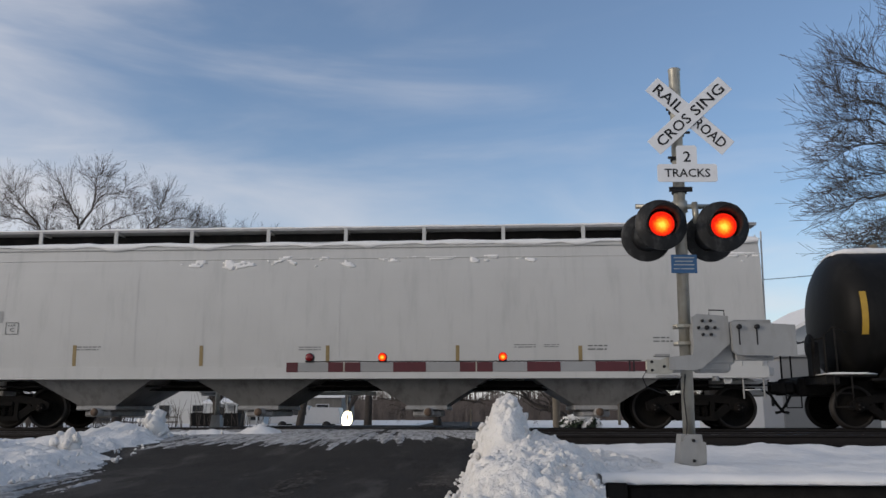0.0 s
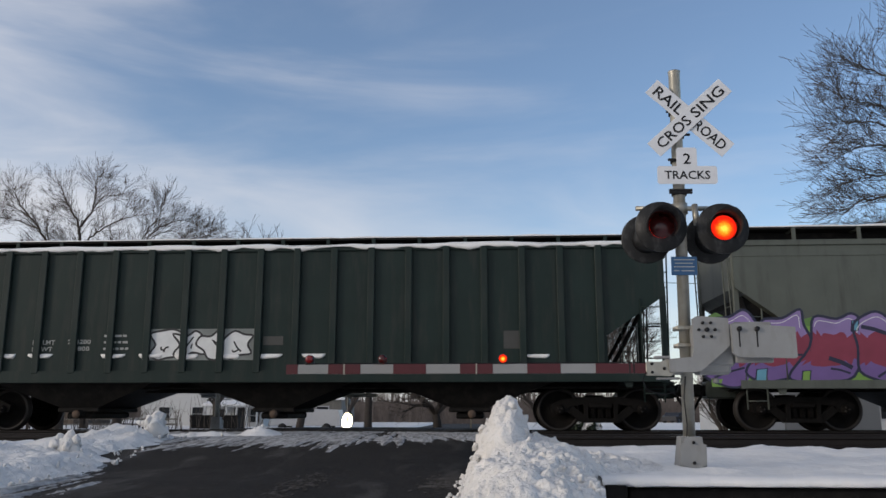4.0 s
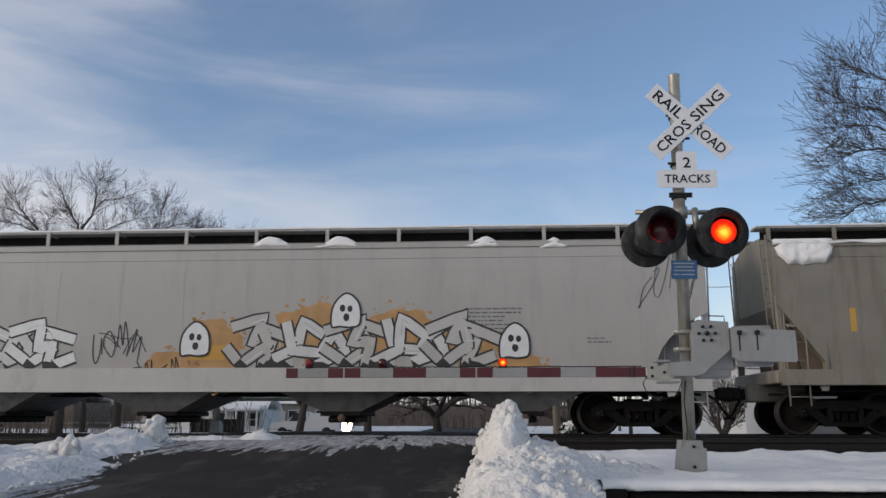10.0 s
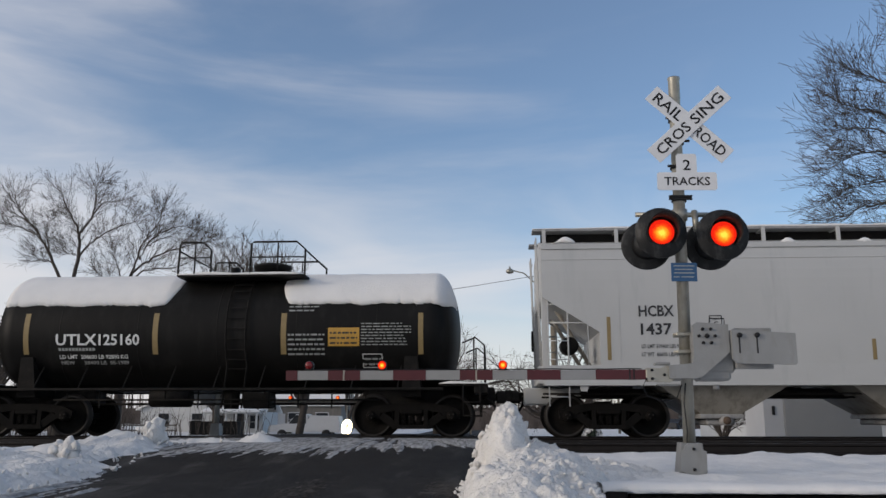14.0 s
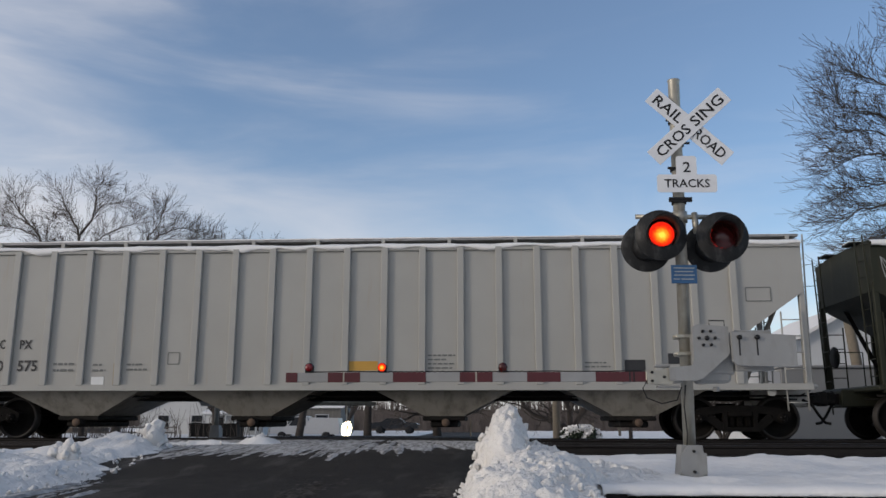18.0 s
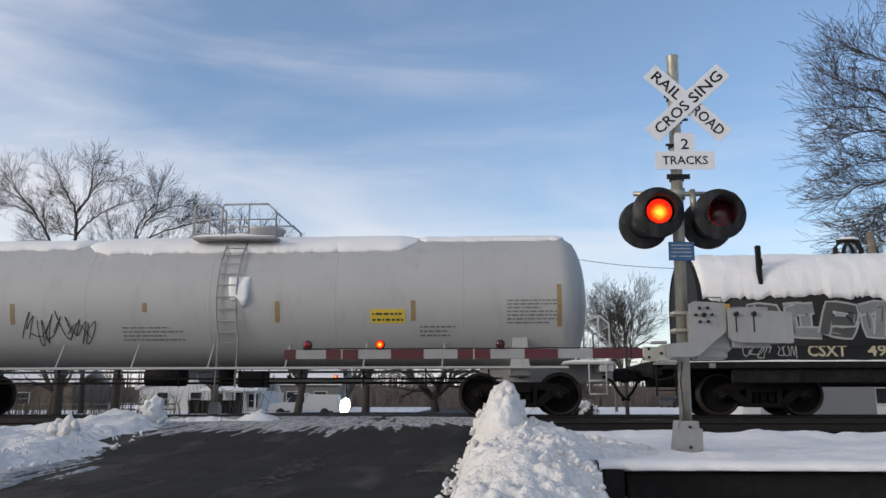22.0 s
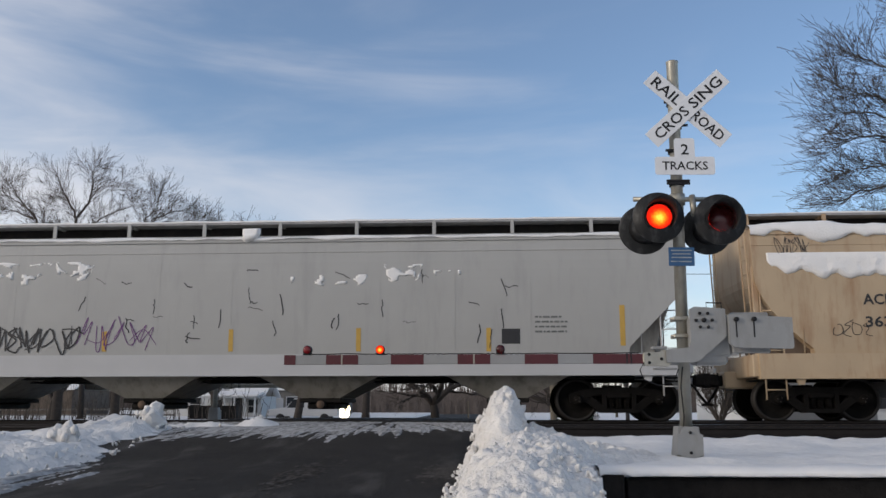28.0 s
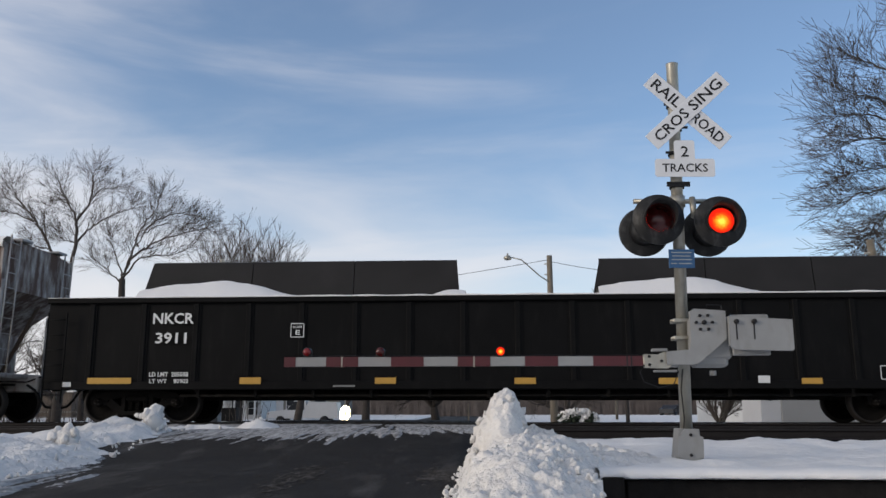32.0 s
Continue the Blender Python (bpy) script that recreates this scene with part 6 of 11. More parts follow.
        part("outlet_gate", bm, GREYSTEEL if sp.get("lightgate") else BLACKSTEEL, bay)
        bm = bmesh.new()
        lathe(bm, [(-1.24, 0.001), (-1.24, 0.085), (-1.22, 0.085)], "y", 14, 0, (bx + 0.05, 0, z0 - 0.14))
        part("outlet_cap", bm, MATS[sp.get("cap", "rustlow")], bay)
    # centre sill and brake pipe
    bm = bmesh.new()
    bbox(bm, -e + 0.3, e - 0.3, -0.2, 0.2, 0.84, 1.06, 0.02)
    tube(bm, [(-e, -0.55, 0.86), (e, -0.55, 0.86)], 0.025, 6)
    tube(bm, [(-e, -1.1, 0.92), (e, -1.1, 0.92)], 0.025, 6)
    part("centre_sill", bm, BLACKSTEEL, car)
    running_gear(car, L, x0 + L / 2, sp.get("bogie", 2.12))
    rib = None
    if flat and sp.get("ribtext", 1):
        rib = lambda z: -1.504
    decorate(car, L, surf, sp["items"], rib)
    return car


def tank_car(sp):
    """A tank car: round shell with dished heads, saddles, walkway, dome platform."""
    L, x0, R, zc = sp["L"], sp["x0"], sp["R"], sp["zc"]
    car = thing("tank_car", pose(x0 + L / 2, FAR_Y, 0), sp["label"], "freight car", "cars of the freight train")
    m = MATS[sp["body"]]
    h = L / 2 - sp.get("end", 0.95)
    n = 56
    prof = []
    d = sp.get("dish", 0.55)
    for k in range(9):
        t = k / 8
        prof.append((-h + d * (1 - math.sin(t * math.pi / 2)), max(0.002, R * math.sin(math.acos(max(0.0, 1 - t)) if t < 1 else math.pi / 2) if False else R * (1 - (1 - t) ** 2.2) ** 0.5)))
    prof = [(-h + d * (1 - math.cos(math.pi / 2 * (k / 9))) if False else -h + d * (1 - math.sqrt(max(0, 1 - (k / 9) ** 2))), max(0.002, R * k / 9)) for k in range(10)]
    prof = prof[:-1] + [(-h + d, R), (-h + d + 0.12, R)]
    full = prof + [(-x, r) for x, r in prof[::-1]]
    bm = bmesh.new()
    lathe(bm, full, "x", n, 0, (0, 0, zc))
    recalc(bm)
    band = sp.get("band")
    part("shell", bm, m, car, sp.get("shell_label", ""))
    if band:
        bm = bmesh.new()
        lathe(bm, [(band[0] - L / 2, R + 0.004), (band[1] - L / 2, R + 0.004)], "x", n, 0, (0, 0, zc))
        part("band", bm, MATS[band[2]], car, "dark red painted band")

    def surf(z):
        c = (z - zc) / R
        return -R * math.sqrt(max(0.0, 1 - c * c)) if abs(c) < 1 else 0.0
    # weld seams
    for k in range(1, 6):
        x = -h + 2 * h * k / 6
        bm = bmesh.new()
        lathe(bm, [(x - 0.012, R + 0.0005), (x, R + 0.004), (x + 0.012, R + 0.0005)], "x", n, 0, (0, 0, zc))
        part("weld_seam", bm, m, car)
    # underframe: stub sills, saddles, side walkway
    for s in (-1, 1):
        bm = bmesh.new()
        bbox(bm, min(s * (L / 2 - 0.3), s * (L / 2 - 3.3)), max(s * (L / 2 - 0.3), s * (L / 2 - 3.3)), -0.28, 0.28, 0.70, 1.10, 0.03)
        bbox(bm, min(s * (L / 2 - 0.45), s * (L / 2 - 0.75)), max(s * (L / 2 - 0.45), s * (L / 2 - 0.75)), -1.42, 1.42, 0.92, 1.14, 0.02)
        bbox(bm, min(s * (L / 2 - 0.45), s * (L / 2 - 1.5)), max(s * (L / 2 - 0.45), s * (L / 2 - 1.5)), -1.45, 1.45, 1.08, 1.13, 0.01)
        part("stub_sill", bm, MATS[sp.get("frame", "black")], car)
        bm = bmesh.new()
        xs = s * (L / 2 - sp.get("bogie", 2.12))
        hexa(bm, [(xs - 0.22, -1.15, 0.86), (xs + 0.22, -1.15, 0.86), (xs + 0.22, 1.15, 0.86), (xs - 0.22, 1.15, 0.86), (xs - 0.14, -1.25, zc - R * 0.45), (xs + 0.14, -1.25, zc - R * 0.45), (xs + 0.14, 1.25, zc - R * 0.45), (xs - 0.14, 1.25, zc - R * 0.45)])
        part("saddle", bm, MATS[sp.get("frame", "black")], car)
        # end handrails
        bm = bmesh.new()
        for y in (-1.35, 1.35):
            tube(bm, [(s * (L / 2 - 0.52), y, 1.1), (s * (L / 2 - 0.52), y, 1.95), (s * (L / 2 - 0.72), y, 2.12), (s * (L / 2 - 1.0), y, 2.0)], 0.022, 6)
            tube(bm, [(s * (L / 2 - 0.75), y, 1.1), (s * (L / 2 - 0.75), y, 2.1)], 0.02, 6)
        tube(bm, [(s * (L / 2 - 0.52), -1.35, 1.9), (s * (L / 2 - 0.52), 1.35, 1.9)], 0.02, 6)
        if s < 0:
            lathe(bm, [(s * (L / 2 - 0.46), 0.27), (s * (L / 2 - 0.43), 0.28), (s * (L / 2 - 0.43), 0.0)], "x", 20, 0, (0, -0.75, 1.75))
            bbox(bm, s * (L / 2 - 0.50) - 0.08, s * (L / 2 - 0.50) + 0.08, -0.9, -0.6, 1.1, 1.85, 0.02)
        part("end_handrail", bm, MATS[sp.get("frame", "black")], car)
        # corner steps
        for q in (-1, 1):
            bm = bmesh.new()
            for xx in (0.62, 0.98):
                tube(bm, [(s * (L / 2 - xx), q * 1.45, 0.45), (s * (L / 2 - xx), q * 1.45, 1.1)], 0.016, 6)
            for z in (0.46, 0.74):
                tube(bm, [(s * (L / 2 - 0.62), q * 1.45, z), (s * (L / 2 - 0.98), q * 1.45, z)], 0.016, 6)
            part("corner_step", bm, MATS[sp.get("frame", "black")], car)
    for q in (-1, 1):
        bm = bmesh.new()
        bbox(bm, -L / 2 + 1.4, L / 2 - 1.4, min(q * 1.12, q * 1.45), max(q * 1.12, q * 1.45), 1.0, 1.05, 0.006)
        part("side_walkway", bm, MATS[sp.get("frame", "black")], car)
    for k in range(9):
        x = -L / 2 + 2.4 + (L - 4.8) * k / 8
        for q in (-1, 1):
            bm = bmesh.new()
            tube(bm, [(x, q * 1.38, 1.02), (x + 0.06, q * 1.1, zc - R * 0.6)], 0.016, 5)
            part("walkway_strut", bm, MATS[sp.get("frame", "black")], car)
    # low piping and brake gear
    bm = bmesh.new()
    tube(bm, [(-L / 2 + 2.8, -1.2, 0.80), (L / 2 - 2.8, -1.2, 0.80)], 0.022, 6)
    tube(bm, [(-L / 2 + 2.8, -0.5, 0.72), (L / 2 - 2.8, -0.5, 0.72)], 0.03, 6)
    for k in range(10):
        x = -L / 2 + 3.1 + (L - 6.2) * k / 9
        tube(bm, [(x, -1.2, 1.0), (x, -1.2, 0.62 if k % 3 else 0.8)], 0.018, 5)
    lathe(bm, [(-0.45, 0.001), (-0.45, 0.2), (0.45, 0.2), (0.45, 0.001)], "x", 16, 0, (-1.2, -0.6, 0.85))
    bbox(bm, 0.5, 1.1, -0.8, -0.3, 0.62, 0.98, 0.03)
    lathe(bm, [(zc - R - 0.38, 0.001), (zc - R - 0.38, 0.17), (zc - R + 0.1, 0.2), (zc - R + 0.1, 0.001)], "z", 16)
    part("brake_gear", bm, BLACKSTEEL, car)
    # dome platform, manway, rails, ladder
    px = sp.get("plat", L / 2) - L / 2
    pl = sp.get("platl", 2.6)
    rm = MATS[sp.get("rail", "black")]
    bm = bmesh.new()
    for q in (-1, 1):
        bbox(bm, px - pl / 2, px + pl / 2, min(q * 0.62, q * 1.25), max(q * 0.62, q * 1.25), zc + R - 0.16, zc + R - 0.11, 0.008)
    part("dome_platform", bm, rm, car)
    bm = bmesh.new()
    zt = zc + R
    dh, dr = sp.get("domeh", 0.36), sp.get("domer", 0.42)
    lathe(bm, [(zt - 0.1, dr), (zt + dh - 0.14, dr), (zt + dh - 0.12, dr + 0.04), (zt + dh - 0.06, dr + 0.04), (zt + dh, dr * 0.5), (zt + dh, 0.0)], "z", 22, 0, (px + sp.get("dome", 0.4), 0, 0))
    part("manway", bm, MATS[sp.get("domemat", sp["body"])], car, "round manway dome")
    bm = bmesh.new()
    lathe(bm, [(zt - 0.1, 0.12), (zt + 0.28, 0.12), (zt + 0.28, 0.0)], "z", 12, 0, (px - 0.55, 0.1, 0))
    part("valve", bm, MATS[sp.get("domemat", sp["body"])], car)
    hr = sp.get("railh", 0.64)
    for q in (-1, 1):
        y = q * 1.22
        for a, b in ((px - pl / 2, px - pl / 2 + 0.75), (px + pl / 2 - 1.25, px + pl / 2)):
            bm = bmesh.new()
            tube(bm, [(a, y, zt - 0.13), (a + 0.02, y, zt + hr * 0.95), (a + 0.06, y, zt + hr), (b - 0.2, y, zt + hr), (b, y, zt + hr * 0.72), (b, y, zt - 0.13)], 0.024, 6)
            tube(bm, [(a, y, zt + hr * 0.45), (b, y, zt + hr * 0.45)], 0.016, 6)
            tube(bm, [((a + b) / 2, y, zt - 0.13), ((a + b) / 2, y, zt + hr)], 0.018, 6)
            part("platform_railing", bm, rm, car)
    for s in (-1, 1):
        bm = bmesh.new()
        tube(bm, [(px + s * pl / 2, -1.22, zt + hr * 0.7), (px + s * pl / 2, 1.22, zt + hr * 0.7)], 0.02, 6)
        part("end_rail", bm, rm, car)
    for q in (-1, 1):
        bm = bmesh.new()
        for s in (-0.22, 0.22):
            pts = [(px + s, q * (math.cos(a) * (R + 0.07)), zc + math.sin(a) * (R + 0.07)) for a in [radians(k) for k in range(-35, 66, 10)]]
            pts = [(px + s, q * 1.42, 0.62)] + pts
            tube(bm, pts, 0.02, 6)
        for k in range(11):
            a = radians(-38 + 9.5 * k)
            tube(bm, [(px - 0.22, q * math.cos(a) * (R + 0.07), zc + math.sin(a) * (R + 0.07)), (px + 0.22, q * math.cos(a) * (R + 0.07), zc + math.sin(a) * (R + 0.07))], 0.014, 5)
        part("ladder", bm, rm, car)
    # snow on the back of the tank
    for i, (a, b, lo, th) in enumerate(sp.get("snow", ())):
        tank_snow(car, a - L / 2, b - L / 2, lo, R, zc, th, int(x0) + i, h, d)
    if len(sp.get("snow", ())):
        snow_strip(car, px - pl / 2, px + pl / 2, -1.25, -0.62, zc + R - 0.11, 0.09, int(x0) + 5)
        for s in (-1, 1):
            snow_strip(car, min(s * (L / 2 - 0.45), s * (L / 2 - 1.5)), max(s * (L / 2 - 0.45), s * (L / 2 - 1.5)), -1.44, -0.9, 1.13, 0.07, int(x0) + 6 + s)
    for i, (a, b) in enumerate(sp.get("endsnow", ())):
        snow_strip(car, a - L / 2, b - L / 2, -1.44, -0.9, 1.135, 0.09, int(x0) + i + 9)
    running_gear(car, L, x0 + L / 2, sp.get("bogie", 2.12))
    decorate(car, L, surf, sp["items"])
    return car


def tank_snow(car, x0, x1, lo_deg, R, zc, th, seed, h, dish):
    """Snow over the top of a tank, hanging down its near side to an angle with a torn edge."""
    bm = bmesh.new()
    nx = max(12, int((x1 - x0) / 0.045))
    na = 22
    g = {}
    for i in range(nx + 1):
        u = i / nx
        x = x0 + (x1 - x0) * u
        # shrink with the dished heads
        t = max(0.0, abs(x) - (h - dish)) / dish
        rr = R * math.sqrt(max(0.02, 1 - t * t)) if t > 0 else R
        e = noise.fractal(Vector((x * 2.3, seed, 0)), 1, 2, 5)
        f = noise.fractal(Vector((x * 13, seed, 3)), 1, 2, 3)
        lo = lo_deg + 2.6 * e + 1.3 * f + (90 - lo_deg) * 0.35 * max(0, 1 - min(u, 1 - u) * 14) ** 2
        hi = 118
        for j in range(na + 1):
            v = j / na
            a = radians(lo + (hi - lo) * v)
            b = noise.fractal(Vector((x * 1.6, a * 3, seed)), 1, 2, 3) + (1 - v) ** 4 * 0.9 * noise.fractal(Vector((x * 14, a * 20, seed)), 1, 2, 2)
            k = th * (1 + 0.2 * b) * min(1, 7 * v + 0.35, 6 * (1 - v) + 0.1) * min(1, u * 16 + 0.15, (1 - u) * 16 + 0.15)
            q = rr + max(0.006, k)
            g[i, j] = bm.verts.new((x, -math.cos(a) * q, zc + math.sin(a) * q))
    for i in range(nx):
        for j in range(na):
            bm.faces.new((g[i, j], g[i + 1, j], g[i + 1, j + 1], g[i, j + 1])).smooth = True
    edge = [e for e in bm.edges if len(e.link_faces) == 1]
    r = bmesh.ops.extrude_edge_only(bm, edges=edge)
    for v in r["geom"]:
        if isinstance(v, bmesh.types.BMVert):
            q = Vector((0, v.co.y, v.co.z - zc))
            t = max(0.0, abs(v.co.x) - (h - dish)) / dish
            rr = R * math.sqrt(max(0.02, 1 - t * t)) if t > 0 else R
            q = q.normalized() * (rr - 0.01)
            v.co.y, v.co.z = q.y, q.z + zc
    recalc(bm)
    return part("snow_cap", bm, SNOW, car, "thick snow lying on the tank")


def coil_car(sp):
    """A flat car with two round-topped coil hoods."""
    L, x0 = sp["L"], sp["x0"]
    car = thing("coil_car", pose(x0 + L / 2, FAR_Y, 0), sp["label"], "freight car", "cars of the freight train")
    bm = bmesh.new()
    bbox(bm, -L / 2 + 0.35, L / 2 - 0.35, -1.50, 1.50, 0.98, 1.12, 0.02)
    bbox(bm, -L / 2 + 0.5, L / 2 - 0.5, -0.35, 0.35, 0.62, 0.98, 0.03)
    for k in range(9):
        x = -L / 2 + 3.4 + (L - 6.8) * k / 8
        bbox(bm, x - 0.06, x + 0.06, -1.42, 1.42, 0.74, 0.98, 0.01)
    part("deck", bm, BLACKSTEEL, car, "dark steel deck")
    bm = bmesh.new()
    for q in (-1, 1):
        bbox(bm, -L / 2 + 2.0, L / 2 - 2.0, min(q * 1.28, q * 1.4), max(q * 1.28, q * 1.4), 0.68, 0.98, 0.02)
    bbox(bm, -0.9, 0.9, -1.3, 1.3, 0.45, 0.72, 0.03)
    part("side_beam", bm, BLACKSTEEL, car)
    snow_strip(car, -L / 2 + 0.4, L / 2 - 0.4, -1.52, -1.30, 1.12, 0.05, int(x0))
    bm = bmesh.new()
    bbox(bm, -L / 2 + 0.8, L / 2 - 0.9, -1.36, 1.36, 1.12, 1.50, 0.02)
    part("well_side", bm, MATS["coilblack"], car)
    hoods = sp["spans"]
    R, zv, zt = 1.38, 2.36, 3.52
    for i, (a, b) in enumerate(hoods):
        xa, xb = a - L / 2, b - L / 2
        sec = [(-R, 1.45)] + [(-R, zv)] + [(-R * math.cos(t), zv + (zt - zv) * math.sin(t)) for t in [math.pi * k / 20 for k in range(1, 20)]] + [(R, zv), (R, 1.45)]
        bm = bmesh.new()
        va = [bm.verts.new((xa, y, z)) for y, z in sec]
        vb = [bm.verts.new((xb, y, z)) for y, z in sec]
        for k in range(len(sec) - 1):
            bm.faces.new((va[k], vb[k], vb[k + 1], va[k + 1])).smooth = True
        bm.faces.new(va[::-1])
        bm.faces.new(vb)
        recalc(bm)
        hood = part("hood", bm, MATS[sp["hoods"][i]], car, "round-topped steel coil hood")
        # end ribs of the hood
        for x, mm in ((xa + 0.03, "coilblack"), (xb - 0.03, "coilblack")):
            bm = bmesh.new()
            pv = None
            for y, z in sec:
                c = Vector((0, y, z - 1.9))
                o = c.normalized() * 0.035
                row = [bm.verts.new((x - 0.05, y + o.y, z + o.z)), bm.verts.new((x + 0.05, y + o.y, z + o.z)), bm.verts.new((x + 0.05, y, z)), bm.verts.new((x - 0.05, y, z))]
                if pv:
                    for k in range(4):
                        bm.faces.new((pv[k], pv[(k + 1) % 4], row[(k + 1) % 4], row[k]))
                pv = row
            recalc(bm)
            part("hood_rib", bm, MATS[mm], hood)
        # torn snow cover
        bm = bmesh.new()
        nx, na = 150, 18
        g = {}
        sd = int(x0) + i * 7
        for ii in range(nx + 1):
            x = xa + 0.06 + (xb - xa - 0.12) * ii / nx
            e = noise.fractal(Vector((x * 1.5, sd, 0)), 1, 2, 5)
            lo = sp.get("snowlo", 8) + 9 * e + 2.6 * noise.fractal(Vector((x * 11, sd, 5)), 1, 2, 4)
            for j in range(na + 1):
                t = radians(lo + (125 - lo) * j / na)
                nb = noise.fractal(Vector((x * 2.5, t * 4, sd)), 1, 2, 4)
                k = 0.10 * (1 + 0.3 * nb) * min(1, 4 * j / na + 0.25) * min(1, ii / 3 + 0.3, (nx - ii) / 3 + 0.3)
                g[ii, j] = bm.verts.new((x, -(R + k) * math.cos(t), zv + (zt - zv + k) * math.sin(t)))
        for ii in range(nx):
            for j in range(na):
                bm.faces.new((g[ii, j], g[ii + 1, j], g[ii + 1, j + 1], g[ii, j + 1])).smooth = True
        edge = [ed for ed in bm.edges if len(ed.link_faces) == 1]
        r = bmesh.ops.extrude_edge_only(bm, edges=edge)
        for v in r["geom"]:
            if isinstance(v, bmesh.types.BMVert):
                v.co.y *= 0.90
                v.co.z = zv + (v.co.z - zv) * 0.93 - 0.01
        recalc(bm)
        part("snow_cap", bm, SNOW, hood, "thick torn snow on the hood")
        # lifting posts and centre bail
        for x in (xa + 1.35, xb - 1.30):
            bm = bmesh.new()
            bbox(bm, x - 0.05, x + 0.05, -1.36, -1.24, 2.55, 3.62, 0.01)
            tube(bm, [(x, -1.28, 3.42), (x + 0.12, -1.1, 3.35), (x + 0.16, -1.0, 3.05)], 0.035, 6)
            part("stacking_post", bm, BLACKSTEEL, hood)
        bm = bmesh.new()
        xm = (xa + xb) / 2 + 0.1
        for s in (-1, 1):
            tube(bm, [(xm + s * 0.30, 0, 3.42), (xm + s * 0.29, 0, 3.75), (xm + s * 0.21, 0, 3.93), (xm, 0, 3.97)], 0.06, 8)
            tube(bm, [(xm, 0, 3.95), (xm + s * 0.10, 0, 3.74), (xm + s * 0.13, 0, 3.45)], 0.045, 8)
        part("lifting_bail", bm, BLACKSTEEL, hood)
        snow_strip(hood, xm - 0.22, xm + 0.22, -0.10, 0.10, 3.98, 0.07, sd + 3)

    def surf(z):
        if z < 1.5:
            return -1.362
        if z <= zv:
            return -R - 0.002
        c = min(1, (z - zv) / (zt - zv))
        return -R * math.sqrt(1 - c * c)
    for s in (-1, 1):
        bm = bmesh.new()
        bbox(bm, min(s * (L / 2 - 0.3), s * (L / 2 - 0.55)), max(s * (L / 2 - 0.3), s * (L / 2 - 0.55)), -1.5, 1.5, 0.84, 1.14, 0.02)
        part("end_sill", bm, BLACKSTEEL, car)
        snow_strip(car, min(s * (L / 2 - 0.3), s * (L / 2 - 0.85)), max(s * (L / 2 - 0.3), s * (L / 2 - 0.85)), -1.48, -0.3, 1.14, 0.13, int(x0) + s)
        ladder(car, s * (L / 2 - 0.6), -1.54, 0.42, 1.1, 0.4, 3, BLACKSTEEL, "corner_step")
    running_gear(car, L, x0 + L / 2, sp.get("bogie", 2.12))
    decorate(car, L, surf, sp["items"])
    return car


